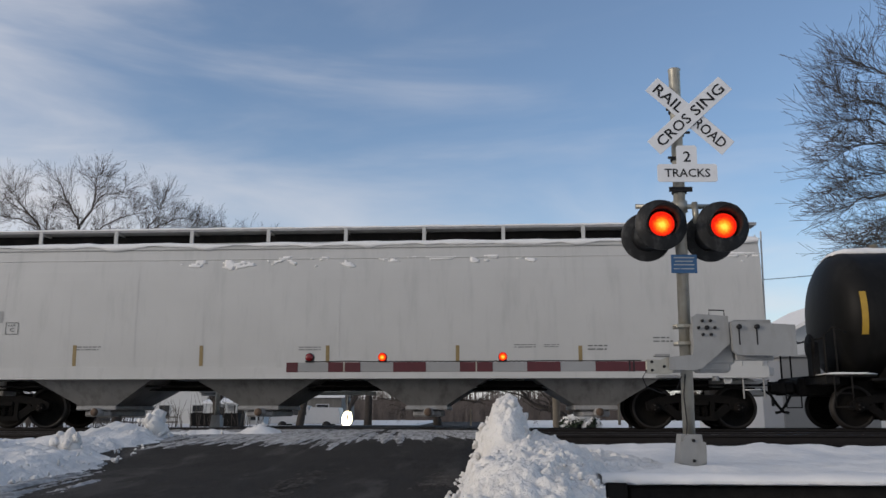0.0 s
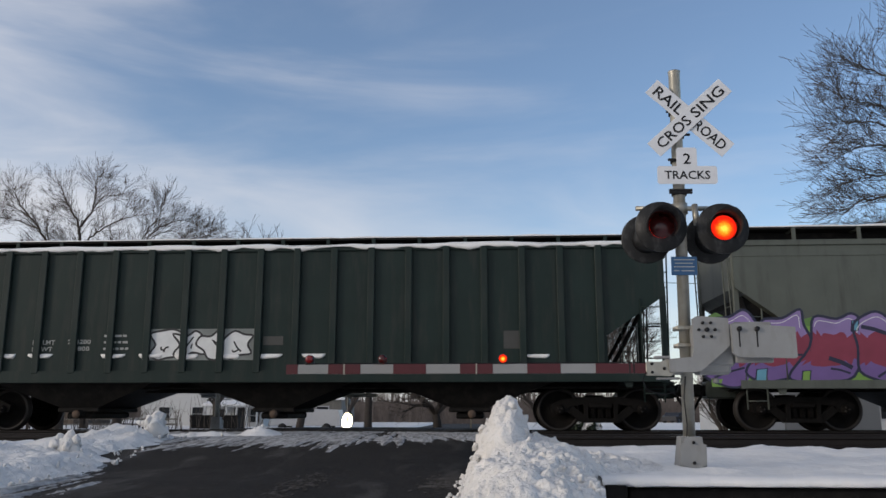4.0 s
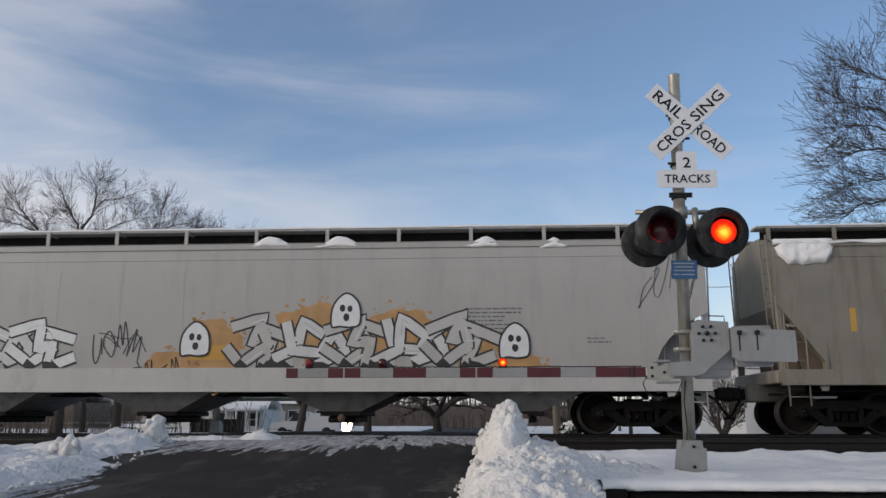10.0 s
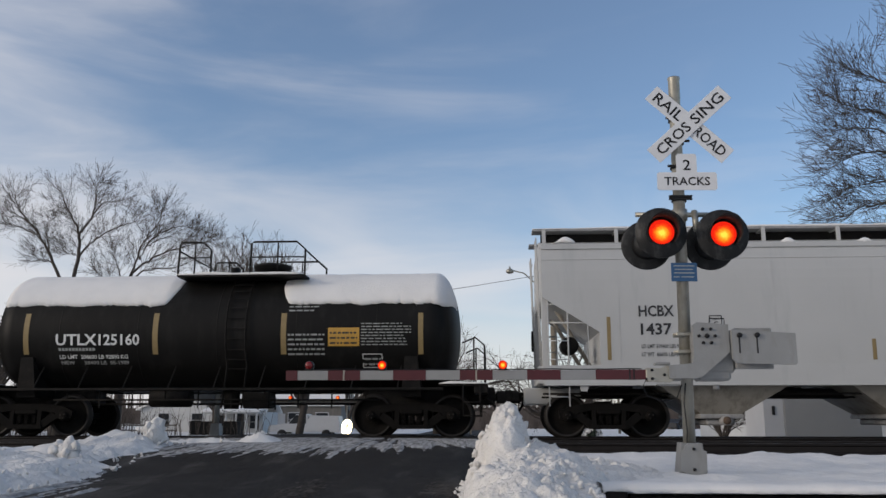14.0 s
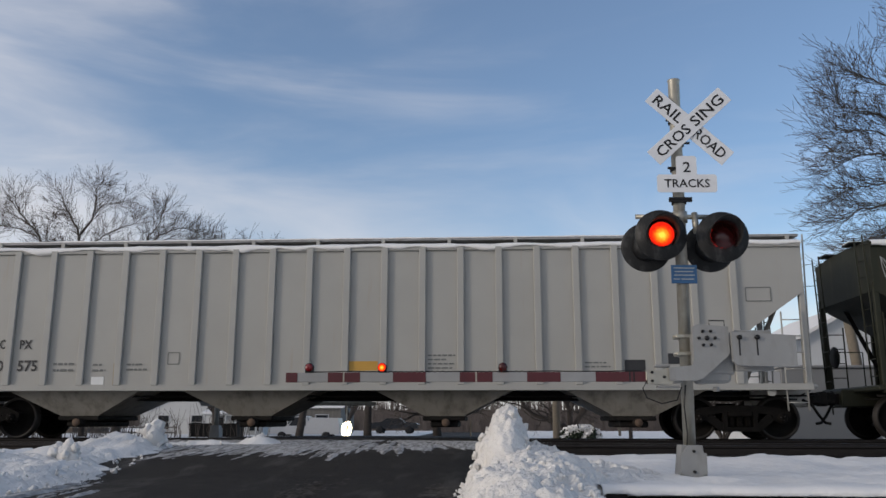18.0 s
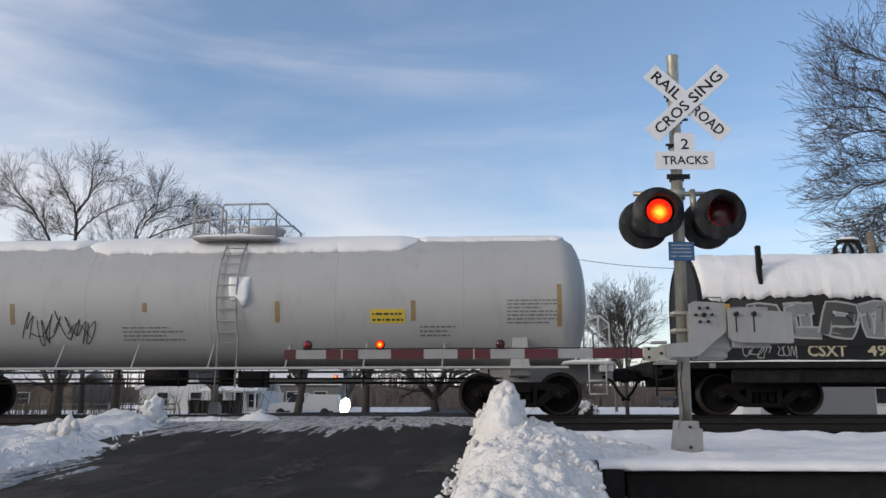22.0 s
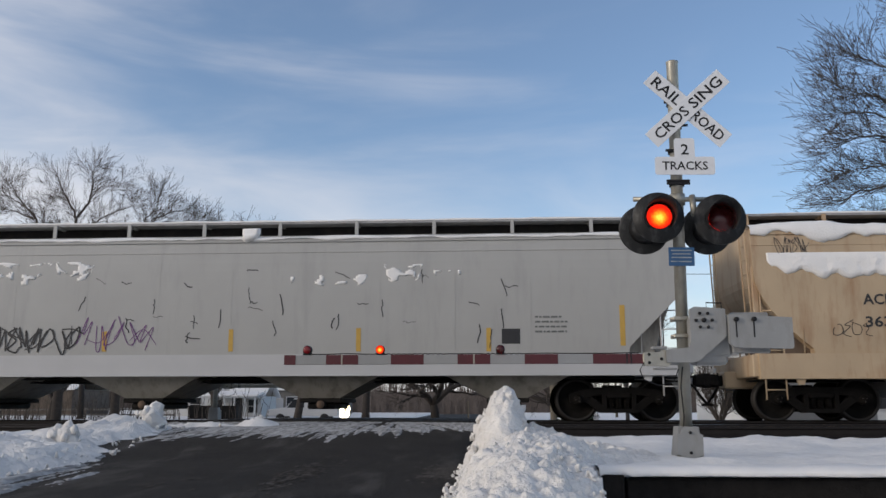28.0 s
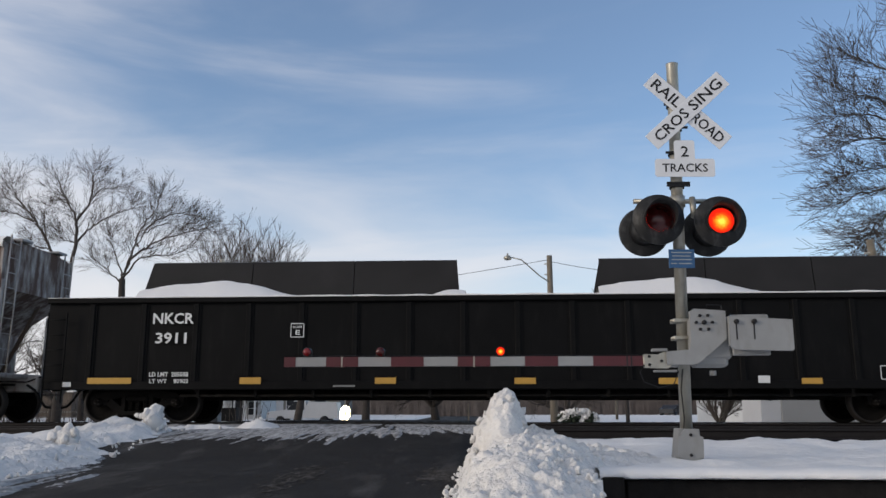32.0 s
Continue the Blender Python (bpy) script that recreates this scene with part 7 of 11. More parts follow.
def gondola_car(sp):
    """A ribbed gondola with tall dark lids standing in it."""
    L, x0 = sp["L"], sp["x0"]
    car = thing("gondola_car", pose(x0 + L / 2, FAR_Y, 0), sp["label"], "freight car", "cars of the freight train")
    e = L / 2 - 0.45
    zb, zt = 0.74, 2.72
    m = MATS["gonblack"]
    for q in (-1, 1):
        bm = bmesh.new()
        bbox(bm, -e, e, min(q * 1.44, q * 1.48), max(q * 1.44, q * 1.48), zb, zt - 0.1, 0.005)
        part("side_panel", bm, m, car)
        bm = bmesh.new()
        bbox(bm, -e - 0.02, e + 0.02, min(q * 1.40, q * 1.58), max(q * 1.40, q * 1.58), zt - 0.12, zt, 0.02)
        part("top_chord", bm, m, car)
        bm = bmesh.new()
        bbox(bm, -e, e, min(q * 1.42, q * 1.56), max(q * 1.42, q * 1.56), zb - 0.02, zb + 0.16, 0.015)
        part("bottom_chord", bm, m, car)
    bm = bmesh.new()
    for q in (-1, 1):
        hexa(bm, [(-0.10, q * 1.48, zb + 0.1), (0.10, q * 1.48, zb + 0.1), (0.10, q * 1.5, zb + 0.1), (-0.10, q * 1.5, zb + 0.1), (-0.10, q * 1.48, zt - 0.1), (0.10, q * 1.48, zt - 0.1), (0.10, q * 1.5, zt - 0.1), (-0.10, q * 1.5, zt - 0.1)])
        bbox(bm, -0.06, 0.06, min(q * 1.48, q * 1.53), max(q * 1.48, q * 1.53), zb + 0.1, zt - 0.11, 0.015)
    rme = shared("rib", bm, [m])
    count = int(round((2 * e - 2.0) / 1.15))
    for k in range(count + 1):
        meshpart("rib", rme, car, pose(-e + 1.0 + (2 * e - 2.0) * k / count, 0, 0))
    for s in (-1, 1):
        bm = bmesh.new()
        bbox(bm, min(s * (e - 0.06), s * e), max(s * (e - 0.06), s * e), -1.46, 1.46, zb, zt - 0.05, 0.01)
        for z in (1.2, 1.7, 2.2):
            bbox(bm, min(s * e, s * (e + 0.06)), max(s * e, s * (e + 0.06)), -1.44, 1.44, z - 0.06, z + 0.06, 0.01)
        part("end_wall", bm, m, car)
        ladder(car, s * (e - 0.28), -1.62, 0.45, 2.4, 0.42, 6, m)
    bm = bmesh.new()
    bbox(bm, -e, e, -1.42, 1.42, zb, zb + 0.1, 0.01)
    bbox(bm, -e + 0.3, e - 0.3, -0.3, 0.3, 0.5, zb, 0.03)
    tube(bm, [(-e + 3, -1.3, 0.60), (e - 3, -1.3, 0.60)], 0.03, 6)
    for k in range(12):
        x = -e + 3.4 + (2 * e - 6.8) * k / 11
        bbox(bm, x - 0.04, x + 0.04, -1.35, 1.35, 0.56, zb, 0.01)
    part("floor", bm, BLACKSTEEL, car)
    # lids
    for i, (a, b) in enumerate(sp["lids"]):
        xa, xb = a - L / 2, b - L / 2
        for k in range(3):
            u0, u1 = xa + (xb - xa) * k / 3 + 0.01, xa + (xb - xa) * (k + 1) / 3 - 0.01
            bm = bmesh.new()
            hexa(bm, [(u0 - (0.28 if k == 0 else 0), -0.62, 2.4), (u1 + (0.1 if k == 2 else 0), -0.62, 2.4), (u1, -0.02, 2.4), (u0, -0.02, 2.4), (u0, -0.42, 3.68), (u1, -0.42, 3.68), (u1, -0.3, 3.72), (u0, -0.3, 3.72)])
            part("lid_panel", bm, MATS["lid"], car, "tall dark steel lid panel")
        bm = bmesh.new()
        n = 60
        pv = None
        for k in range(n + 1):
            x = xa - 0.1 + (xb - xa + 0.3) * k / n
            u = k / n
            hgt = 2.76 + 0.42 * math.exp(-((u - 0.27) / 0.17) ** 2) + 0.22 * math.exp(-((u - 0.05) / 0.12) ** 2) + 0.20 * math.exp(-((u - 0.97) / 0.07) ** 2) + 0.03 * noise.fractal(Vector((x * 2, i, 0)), 1, 2, 3)
            row = [bm.verts.new((x, -1.42, 2.55)), bm.verts.new((x, -1.2, 2.72)), bm.verts.new((x, -0.85, hgt)), bm.verts.new((x, -0.60, hgt + 0.02)), bm.verts.new((x, -0.5, 2.4))]
            if pv:
                for c in range(4):
                    bm.faces.new((pv[c], row[c], row[c + 1], pv[c + 1])).smooth = True
            pv = row
        recalc(bm)
        part("snow_drift", bm, SNOW, car, "snow drifted against the lid")
    snow_strip(car, -e, e, -1.58, -1.40, zt, 0.05, 5)

    def surf(z):
        return -1.482 if z > zb + 0.17 else -1.562
    running_gear(car, L, x0 + L / 2, sp.get("bogie", 2.12))
    decorate(car, L, surf, sp["items"], lambda z: -1.566 if z < zb + 0.17 else -1.567)
    return car


# ---- what each car looks like: lettering, reflectors, graffiti, snow; x from its left coupling ----
CARS = []

CARS.append(('hopper_car', dict(x0=-13.0, L=19.5, label='pale grey covered hopper car with crusted snow streaks', body='hopwhite', sill='hopwhite', low='hoplow', zb=1.28, ze=4.0, sillz=(1.08, 1.3), cut=(1.6, 0.1, 1.3, 'line'), bays=[-5.5, -1.85, 1.85, 5.5], seams=12, brackets=11, eavesnow=0.06, lightgate=1), [
    ('s', 3.86, 1.35, 1.8, 0.08, 'btape'),
    ('s', 6.69, 1.34, 1.78, 0.08, 'btape'),
    ('s', 9.46, 1.33, 1.77, 0.08, 'btape'),
    ('s', 12.26, 1.32, 1.76, 0.08, 'btape'),
    ('s', 14.86, 1.31, 1.74, 0.08, 'btape'),
    ('b', 3.94, 4.49, 1.68, 1.8, 2, 'gtext'),
    ('b', 8.87, 9.35, 1.66, 1.77, 2, 'gtext'),
    ('b', 13.51, 13.96, 1.7, 1.8, 2, 'gtext'),
    ('b', 14.14, 14.46, 1.71, 1.79, 2, 'gtext'),
    ('b', 15.06, 15.47, 1.64, 1.79, 2, 'gtext'),
    ('b', 16.43, 16.84, 1.8, 1.95, 2, 'gtext'),
    ('f', 2.3, 2.58, 2.05, 2.3, 'gtext'),
    ('t', 'C', 2.39, 2.5, 2.1, 0.09, 'gtext'),
    ('t', 'PLATE', 2.35, 2.52, 2.22, 0.04, 'gtext'),
    ('p', 1.93, 2.22, 2.3, 2.56, 'greypanel'),
    ('n', 5.94, 8.06, 3.44, 3.71, 1, 0.52, 0.012),
    ('n', 8.04, 9.47, 3.48, 3.77, 2, 0.52, 0.012),
    ('n', 9.67, 10.82, 3.47, 3.7, 3, 0.52, 0.012),
    ('n', 10.63, 12.37, 3.52, 3.72, 4, 0.52, 0.012),
    ('n', 12.53, 13.29, 3.49, 3.75, 5, 0.52, 0.012),
    ('n', 13.42, 14.03, 3.51, 3.66, 6, 0.52, 0.012),
    ('n', 17.72, 18.77, 3.42, 3.76, 7, 0.52, 0.012),
]))
CARS.append(('tank_car', dict(x0=6.5, L=17.0, label='black tank car with yellow reflectors and patches of snow', body='tankblack', R=1.47, zc=2.47, plat=8.55, platl=2.7, snow=[(1.3, 6.87, 72, 0.1), (8.1, 10.2, 74, 0.07)], dome=0.38, end=0.9), [
    ('s', 1.31, 1.96, 2.87, 0.13, 'ytape'),
    ('s', 4.54, 2.14, 2.62, 0.11, 'ytape'),
    ('s', 6.51, 2.12, 2.6, 0.11, 'ytape'),
    ('s', 9.55, 2.1, 2.57, 0.11, 'ytape'),
    ('s', 12.24, 2.08, 2.55, 0.11, 'ytape'),
    ('s', 15.45, 1.94, 2.85, 0.12, 'ytape'),
    ('t', 'GATX', 2.26, 3.09, 2.03, 0.25, 'white'),
    ('t', '235067', 3.24, 4.45, 2.03, 0.27, 'white'),
    ('t', 'LD LMT  207300  94000 KG', 2.37, 3.97, 1.81, 0.12, 'ptext'),
    ('t', 'LT WT    78700  35700 KG', 2.38, 3.97, 1.65, 0.12, 'ptext'),
    ('b', 5.2, 6.39, 1.43, 1.83, 4, 'ptext'),
    ('p', 8.47, 8.83, 1.44, 1.6, 'yellow'),
    ('p', 10.76, 11.57, 2.03, 2.35, 'yellow'),
    ('b', 10.8, 11.53, 2.06, 2.32, 3, 'dark'),
    ('b', 12.47, 13.15, 1.84, 2.29, 3, 'white'),
    ('b', 12.5, 13.48, 1.61, 1.82, 2, 'ptext'),
    ('b', 9.2, 10.3, 1.37, 1.85, 4, 'ptext'),
    ('b', 14.34, 15.44, 1.99, 2.71, 8, 'ptext'),
]))
CARS.append(('tank_car', dict(x0=23.5, L=15.45, label='white tank car with a dark red band and dome', body='tankwhite', R=1.47, zc=2.45, plat=8.0, platl=3.6, band=(5.72, 9.5, 'maroon'), domemat='maroon', domeh=0.55, domer=0.48, rail='maroonrail', frame='cream', snow=[(1.2, 5.7, 66, 0.07), (9.55, 14.4, 66, 0.06)], dome=0.46, end=0.9), [
    ('s', 1.69, 1.58, 2.43, 0.1, 'btape'),
    ('s', 4.49, 1.98, 2.43, 0.1, 'btape'),
    ('b', 2.52, 4.87, 2.44, 2.75, 1, 'dark'),
    ('t', 'PROX', 2.5, 3.17, 1.95, 0.25, 'dark'),
    ('t', '12087', 3.32, 4.1, 1.95, 0.25, 'dark'),
    ('t', 'LD LMT 201700 LB 91500 KG', 2.51, 3.89, 1.7, 0.11, 'gtext'),
    ('t', 'LT WT   61300 LB 27800 KG', 2.51, 3.89, 1.56, 0.09, 'gtext'),
    ('p', 9.54, 10.26, 2.04, 2.43, 'yellow'),
    ('b', 9.58, 10.22, 2.06, 2.39, 4, 'gtext'),
    ('s', 10.71, 2.01, 2.46, 0.1, 'btape'),
    ('s', 13.53, 1.64, 2.45, 0.1, 'btape'),
    ('s', 7.24, 2.0, 2.45, 0.12, 'btape'),
    ('b', 12.17, 13.26, 2.12, 2.67, 7, 'gtext'),
    ('b', 12.19, 13.35, 1.7, 2.08, 5, 'gtext'),
    ('p', 11.41, 11.77, 1.59, 1.8, 'dark'),
    ('b', 11.44, 11.76, 1.37, 1.57, 2, 'gtext'),
]))
CARS.append(('hopper_car', dict(x0=38.95, L=18.35, label='dark green ribbed covered hopper car with snow along its eaves', body='darkgreen', sill='darkgreen', low='blacksteel', flat=1, ribs=18, ribx=(-6.89, 7.05), zb=1.25, ze=3.98, zr=4.12, zw=4.3, sillz=(1.05, 1.28), cut=(2.85, 1.25, 2.0, 'line'), bays=[-4.45, -0.05, 4.25], bayw=3.9, brackets=17, dark=1, yw=0.95, eavesnow=0.06, snowh=0.05), [
    ('s', 2.09, 1.57, 2.03, 0.11, 'btape'),
    ('p', 2.31, 2.78, 1.81, 2.17, 'darkpanel'),
    ('t', 'LD LMT', 3.8, 4.31, 1.86, 0.1, 'ptext'),
    ('t', '203200', 4.6, 5.12, 1.87, 0.1, 'ptext'),
    ('t', 'LT WT', 3.8, 4.26, 1.71, 0.1, 'ptext'),
    ('t', '60800', 4.65, 5.1, 1.72, 0.1, 'ptext'),
    ('b', 5.41, 5.97, 1.72, 2.14, 3, 'ptext'),
    ('p', 6.42, 8.76, 1.51, 2.19, 'graypaint'),
    ('g', 6.52, 8.68, 1.57, 2.13, 5, 'white', 'dark', 4),
    ('p', 8.96, 9.4, 1.83, 2.02, 'darkpanel'),
    ('f', 13.7, 13.83, 1.67, 2.02, 'white'),
    ('p', 14.17, 14.62, 1.73, 2.11, 'darkpanel'),
    ('n', 3.16, 3.43, 1.54, 1.66, 530, 0.0, 0.04),
    ('n', 3.71, 4.27, 1.54, 1.66, 575, 0.0, 0.04),
    ('n', 5.36, 5.91, 1.53, 1.65, 710, 0.0, 0.04),
    ('n', 6.21, 6.76, 1.53, 1.65, 780, 0.0, 0.04),
    ('n', 7.0, 7.54, 1.52, 1.65, 845, 0.0, 0.04),
    ('n', 7.93, 8.46, 1.52, 1.64, 922, 0.0, 0.04),
    ('n', 8.86, 9.39, 1.52, 1.64, 1000, 0.0, 0.04),
    ('n', 9.81, 10.33, 1.51, 1.64, 1080, 0.0, 0.04),
    ('n', 14.64, 15.14, 1.5, 1.61, 1495, 0.0, 0.04),
]))
CARS.append(('hopper_car', dict(x0=57.3, L=17.1, label='dark green covered hopper car covered in bright graffiti', body='olivegreen', sill='olivegreen', low='blacksteel', zb=1.0, ze=4.0, zr=4.22, zw=4.42, sillz=(0.9, 1.05), cut=(3.0, 1.35, 2.0, 'line'), inner=1, bays=[-3.4, 0.7, 4.35], bayw=2.6, brackets=12, dark=1, fullpost=1), [
    ('G', 0.13, 15.16, 0.92, 2.48, 11, 15),
    ('b', 10.03, 12.27, 2.74, 3.16, 1, 'cream'),
    ('b', 10.72, 12.25, 2.27, 2.64, 1, 'cream'),
    ('b', 10.08, 12.24, 1.72, 2.15, 1, 'cream'),
    ('p', 12.64, 13.05, 2.74, 3.16, 'pink'),
    ('p', 12.62, 13.06, 2.29, 2.65, 'pink'),
    ('p', 13.16, 13.56, 2.3, 2.64, 'cream'),
    ('w', 7.76, 8.81, 2.03, 2.48, 4, 'dark', 0.05),
    ('f', 5.24, 5.55, 2.62, 2.91, 'ptext'),
    ('t', 'C', 5.35, 5.46, 2.67, 0.1, 'ptext'),
    ('t', 'PLATE', 5.3, 5.48, 2.81, 0.05, 'ptext'),
    ('n', 4.14, 4.7, 4.07, 4.38, 67, 0.0, 0.1),
    ('n', 5.62, 6.34, 4.05, 4.36, 179, 0.0, 0.1),
    ('n', 6.62, 8.02, 4.03, 4.35, 255, 0.0, 0.1),
    ('n', 8.51, 9.33, 4.02, 4.32, 400, 0.0, 0.1),
    ('n', 9.43, 10.52, 4.0, 4.31, 471, 0.0, 0.1),
    ('n', 10.96, 11.97, 3.99, 4.29, 591, 0.0, 0.1),
    ('n', 12.75, 13.82, 3.96, 4.27, 732, 0.0, 0.1),
    ('n', 14.48, 15.21, 3.95, 4.25, 870, 0.0, 0.1),
]))
CARS.append(('hopper_car', dict(x0=74.4, L=21.0, label='light grey covered hopper car with sprayed scrawls', body='hopgrey', sill='hopgrey2', low='hoplow', zb=1.42, ze=4.12, sillz=(0.93, 1.42), cut=(2.5, 1.1, 1.45, 'round'), inner=1, bays=[-5.85, -1.92, 1.92, 5.87], seams=14, brackets=14, eavesnow=0.03), [
    ('t', 'CPCX', 2.46, 3.31, 2.52, 0.24, 'dark'),
    ('t', '814259', 2.45, 3.59, 2.04, 0.24, 'dark'),
    ('t', 'LD LMT  220700', 2.44, 3.32, 1.71, 0.1, 'gtext'),
    ('t', 'LT WT    65300', 2.44, 3.32, 1.57, 0.09, 'gtext'),
    ('f', 4.06, 4.31, 2.28, 2.52, 'dark'),
    ('t', 'C', 4.14, 4.22, 2.32, 0.08, 'dark'),
    ('t', 'PLATE', 4.1, 4.26, 2.44, 0.04, 'dark'),
    ('g', 4.81, 6.3, 1.48, 2.12, 3, 'hopgrey', 'dark', 3),
    ('p', 10.9, 11.64, 1.61, 1.87, 'orange'),
    ('b', 10.94, 11.61, 1.63, 1.84, 3, 'dark'),
    ('b', 11.91, 13.41, 1.57, 2.18, 7, 'gtext'),
    ('w', 13.58, 15.69, 0.97, 1.91, 8, 'dark', 0.05),
    ('p', 17.03, 17.55, 1.63, 1.93, 'dark'),
    ('b', 17.99, 18.53, 1.58, 1.77, 3, 'gtext'),
    ('p', 7.52, 7.99, 1.04, 1.14, 'olivetape'),
    ('p', 10.31, 10.77, 1.04, 1.13, 'olivetape'),
    ('p', 12.77, 13.22, 1.03, 1.13, 'olivetape'),
    ('p', 19.55, 19.98, 1.02, 1.11, 'olivetape'),
    ('p', 0.61, 1.06, 1.01, 1.2, 'olivetape'),
    ('p', 4.86, 5.29, 1.01, 1.19, 'olivetape'),
    ('p', 8.27, 8.43, 1.08, 1.22, 'olivetape'),
    ('p', 12.26, 12.41, 1.07, 1.21, 'olivetape'),
    ('p', 16.36, 16.5, 1.06, 1.2, 'olivetape'),
]))
CARS.append(('hopper_car', dict(x0=95.4, L=20.95, label='light grey covered hopper car with black lettering', body='hopgrey', sill='hopgrey2', low='hoplow', zb=1.42, ze=4.12, sillz=(0.93, 1.42), cut=(2.55, 1.1, 1.45, 'round'), inner=1, bays=[-5.8, -1.95, 1.93, 5.8], seams=14, brackets=13), [
    ('t', 'PSPX', 2.47, 3.29, 2.46, 0.23, 'dark'),
    ('t', '8172', 2.47, 3.14, 1.99, 0.24, 'dark'),
    ('t', 'LD LMT  217800 LBS', 2.46, 3.67, 1.7, 0.1, 'gtext'),
    ('t', 'LT WT    68200 LBS', 2.47, 3.68, 1.55, 0.1, 'gtext'),
    ('f', 4.07, 4.34, 2.27, 2.52, 'dark'),
    ('t', 'C', 4.16, 4.25, 2.31, 0.08, 'dark'),
    ('t', 'PLATE', 4.12, 4.28, 2.43, 0.04, 'dark'),
    ('s', 1.96, 1.47, 2.37, 0.08, 'btape'),
    ('s', 4.67, 1.44, 1.88, 0.08, 'btape'),
    ('s', 7.43, 1.44, 1.88, 0.08, 'btape'),
    ('s', 10.38, 1.45, 1.89, 0.08, 'btape'),
    ('s', 13.3, 1.48, 1.89, 0.08, 'btape'),
    ('p', 6.72, 7.34, 2.05, 2.32, 'greypanel'),
    ('p', 9.16, 10.06, 1.92, 2.25, 'greypanel'),
    ('b', 17.29, 18.23, 1.74, 2.17, 4, 'gtext'),
    ('b', 13.79, 14.1, 1.62, 1.81, 2, 'gtext'),
    ('s', 18.89, 1.48, 2.36, 0.08, 'btape'),
    ('s', 16.0, 1.46, 1.91, 0.07, 'btape'),
    ('p', 17.32, 17.58, 1.11, 1.21, 'gtext'),
]))
CARS.append(('hopper_car', dict(x0=116.35, L=21.3, label='light grey covered hopper car with white and orange graffiti', body='hopgrey', sill='hopgrey2', low='hoplow', zb=1.42, ze=4.12, sillz=(0.93, 1.42), cut=(2.55, 1.1, 1.45, 'round'), inner=1, bays=[-5.95, -2.05, 2.05, 6.0], seams=14, brackets=13), [
    ('t', 'SHQX', 2.61, 3.49, 2.57, 0.23, 'dark'),
    ('t', '41546', 2.62, 3.51, 2.12, 0.24, 'dark'),
    ('b', 2.56, 3.45, 1.59, 1.86, 2, 'gtext'),
    ('f', 4.17, 4.42, 2.37, 2.62, 'dark'),
    ('t', 'C', 4.24, 4.33, 2.42, 0.08, 'dark'),
    ('t', 'PLATE', 4.21, 4.36, 2.53, 0.04, 'dark'),
    ('w', 2.03, 3.39, 1.4, 2.31, 6, 'dark', 0.025),
    ('g', 3.38, 6.37, 0.93, 1.35, 22, 'white', 'dark', 6),
    ('j', 3.53, 6.63, 1.37, 2.49, 21, 3, 'white palepaint', 'dark'),
    ('u', 8.4, 9.59, 0.96, 1.84, 1, 'orangepaint'),
    ('u', 9.3, 10.65, 0.96, 2.55, 2, 'orangepaint'),
    ('u', 11.18, 13.21, 1.55, 2.85, 3, 'orangepaint'),
    ('u', 13.18, 14.91, 1.55, 2.77, 4, 'orangepaint'),
    ('u', 14.66, 16.11, 1.54, 2.33, 5, 'orangepaint'),
    ('u', 15.88, 17.23, 0.92, 1.72, 6, 'orangepaint'),
    ('j', 10.44, 15.87, 1.35, 2.6, 23, 5, 'hopgrey2 palepaint', 'dark'),
    ('o', 9.55, 1.71, 0.62),
    ('o', 12.85, 2.31, 0.62),
    ('o', 16.48, 1.64, 0.62),
    ('w', 7.22, 8.35, 1.69, 2.32, 7, 'dark', 0.03),
    ('w', 6.92, 7.84, 0.99, 1.39, 9, 'dark', 0.03),
    ('w', 8.11, 9.28, 1.01, 1.57, 10, 'dark', 0.03),
    ('b', 15.42, 16.66, 2.12, 2.72, 7, 'gtext'),
    ('b', 18.02, 18.53, 1.91, 2.07, 2, 'gtext'),
    ('p', 9.45, 10.22, 1.6, 1.91, 'orange'),
    ('n', 12.04, 13.11, 4.06, 4.33, 552, 0.0, 0.06),
    ('n', 15.34, 16.21, 4.02, 4.29, 815, 0.0, 0.06),
    ('n', 17.08, 17.68, 4.0, 4.26, 955, 0.0, 0.06),
    ('n', 10.61, 11.64, 4.08, 4.35, 440, 0.0, 0.06),
    ('w', 19.22, 20.39, 2.75, 3.84, 31, 'dark', 0.02),
    ('p', 19.45, 20.42, 0.97, 1.15, 'olivetape'),
]))
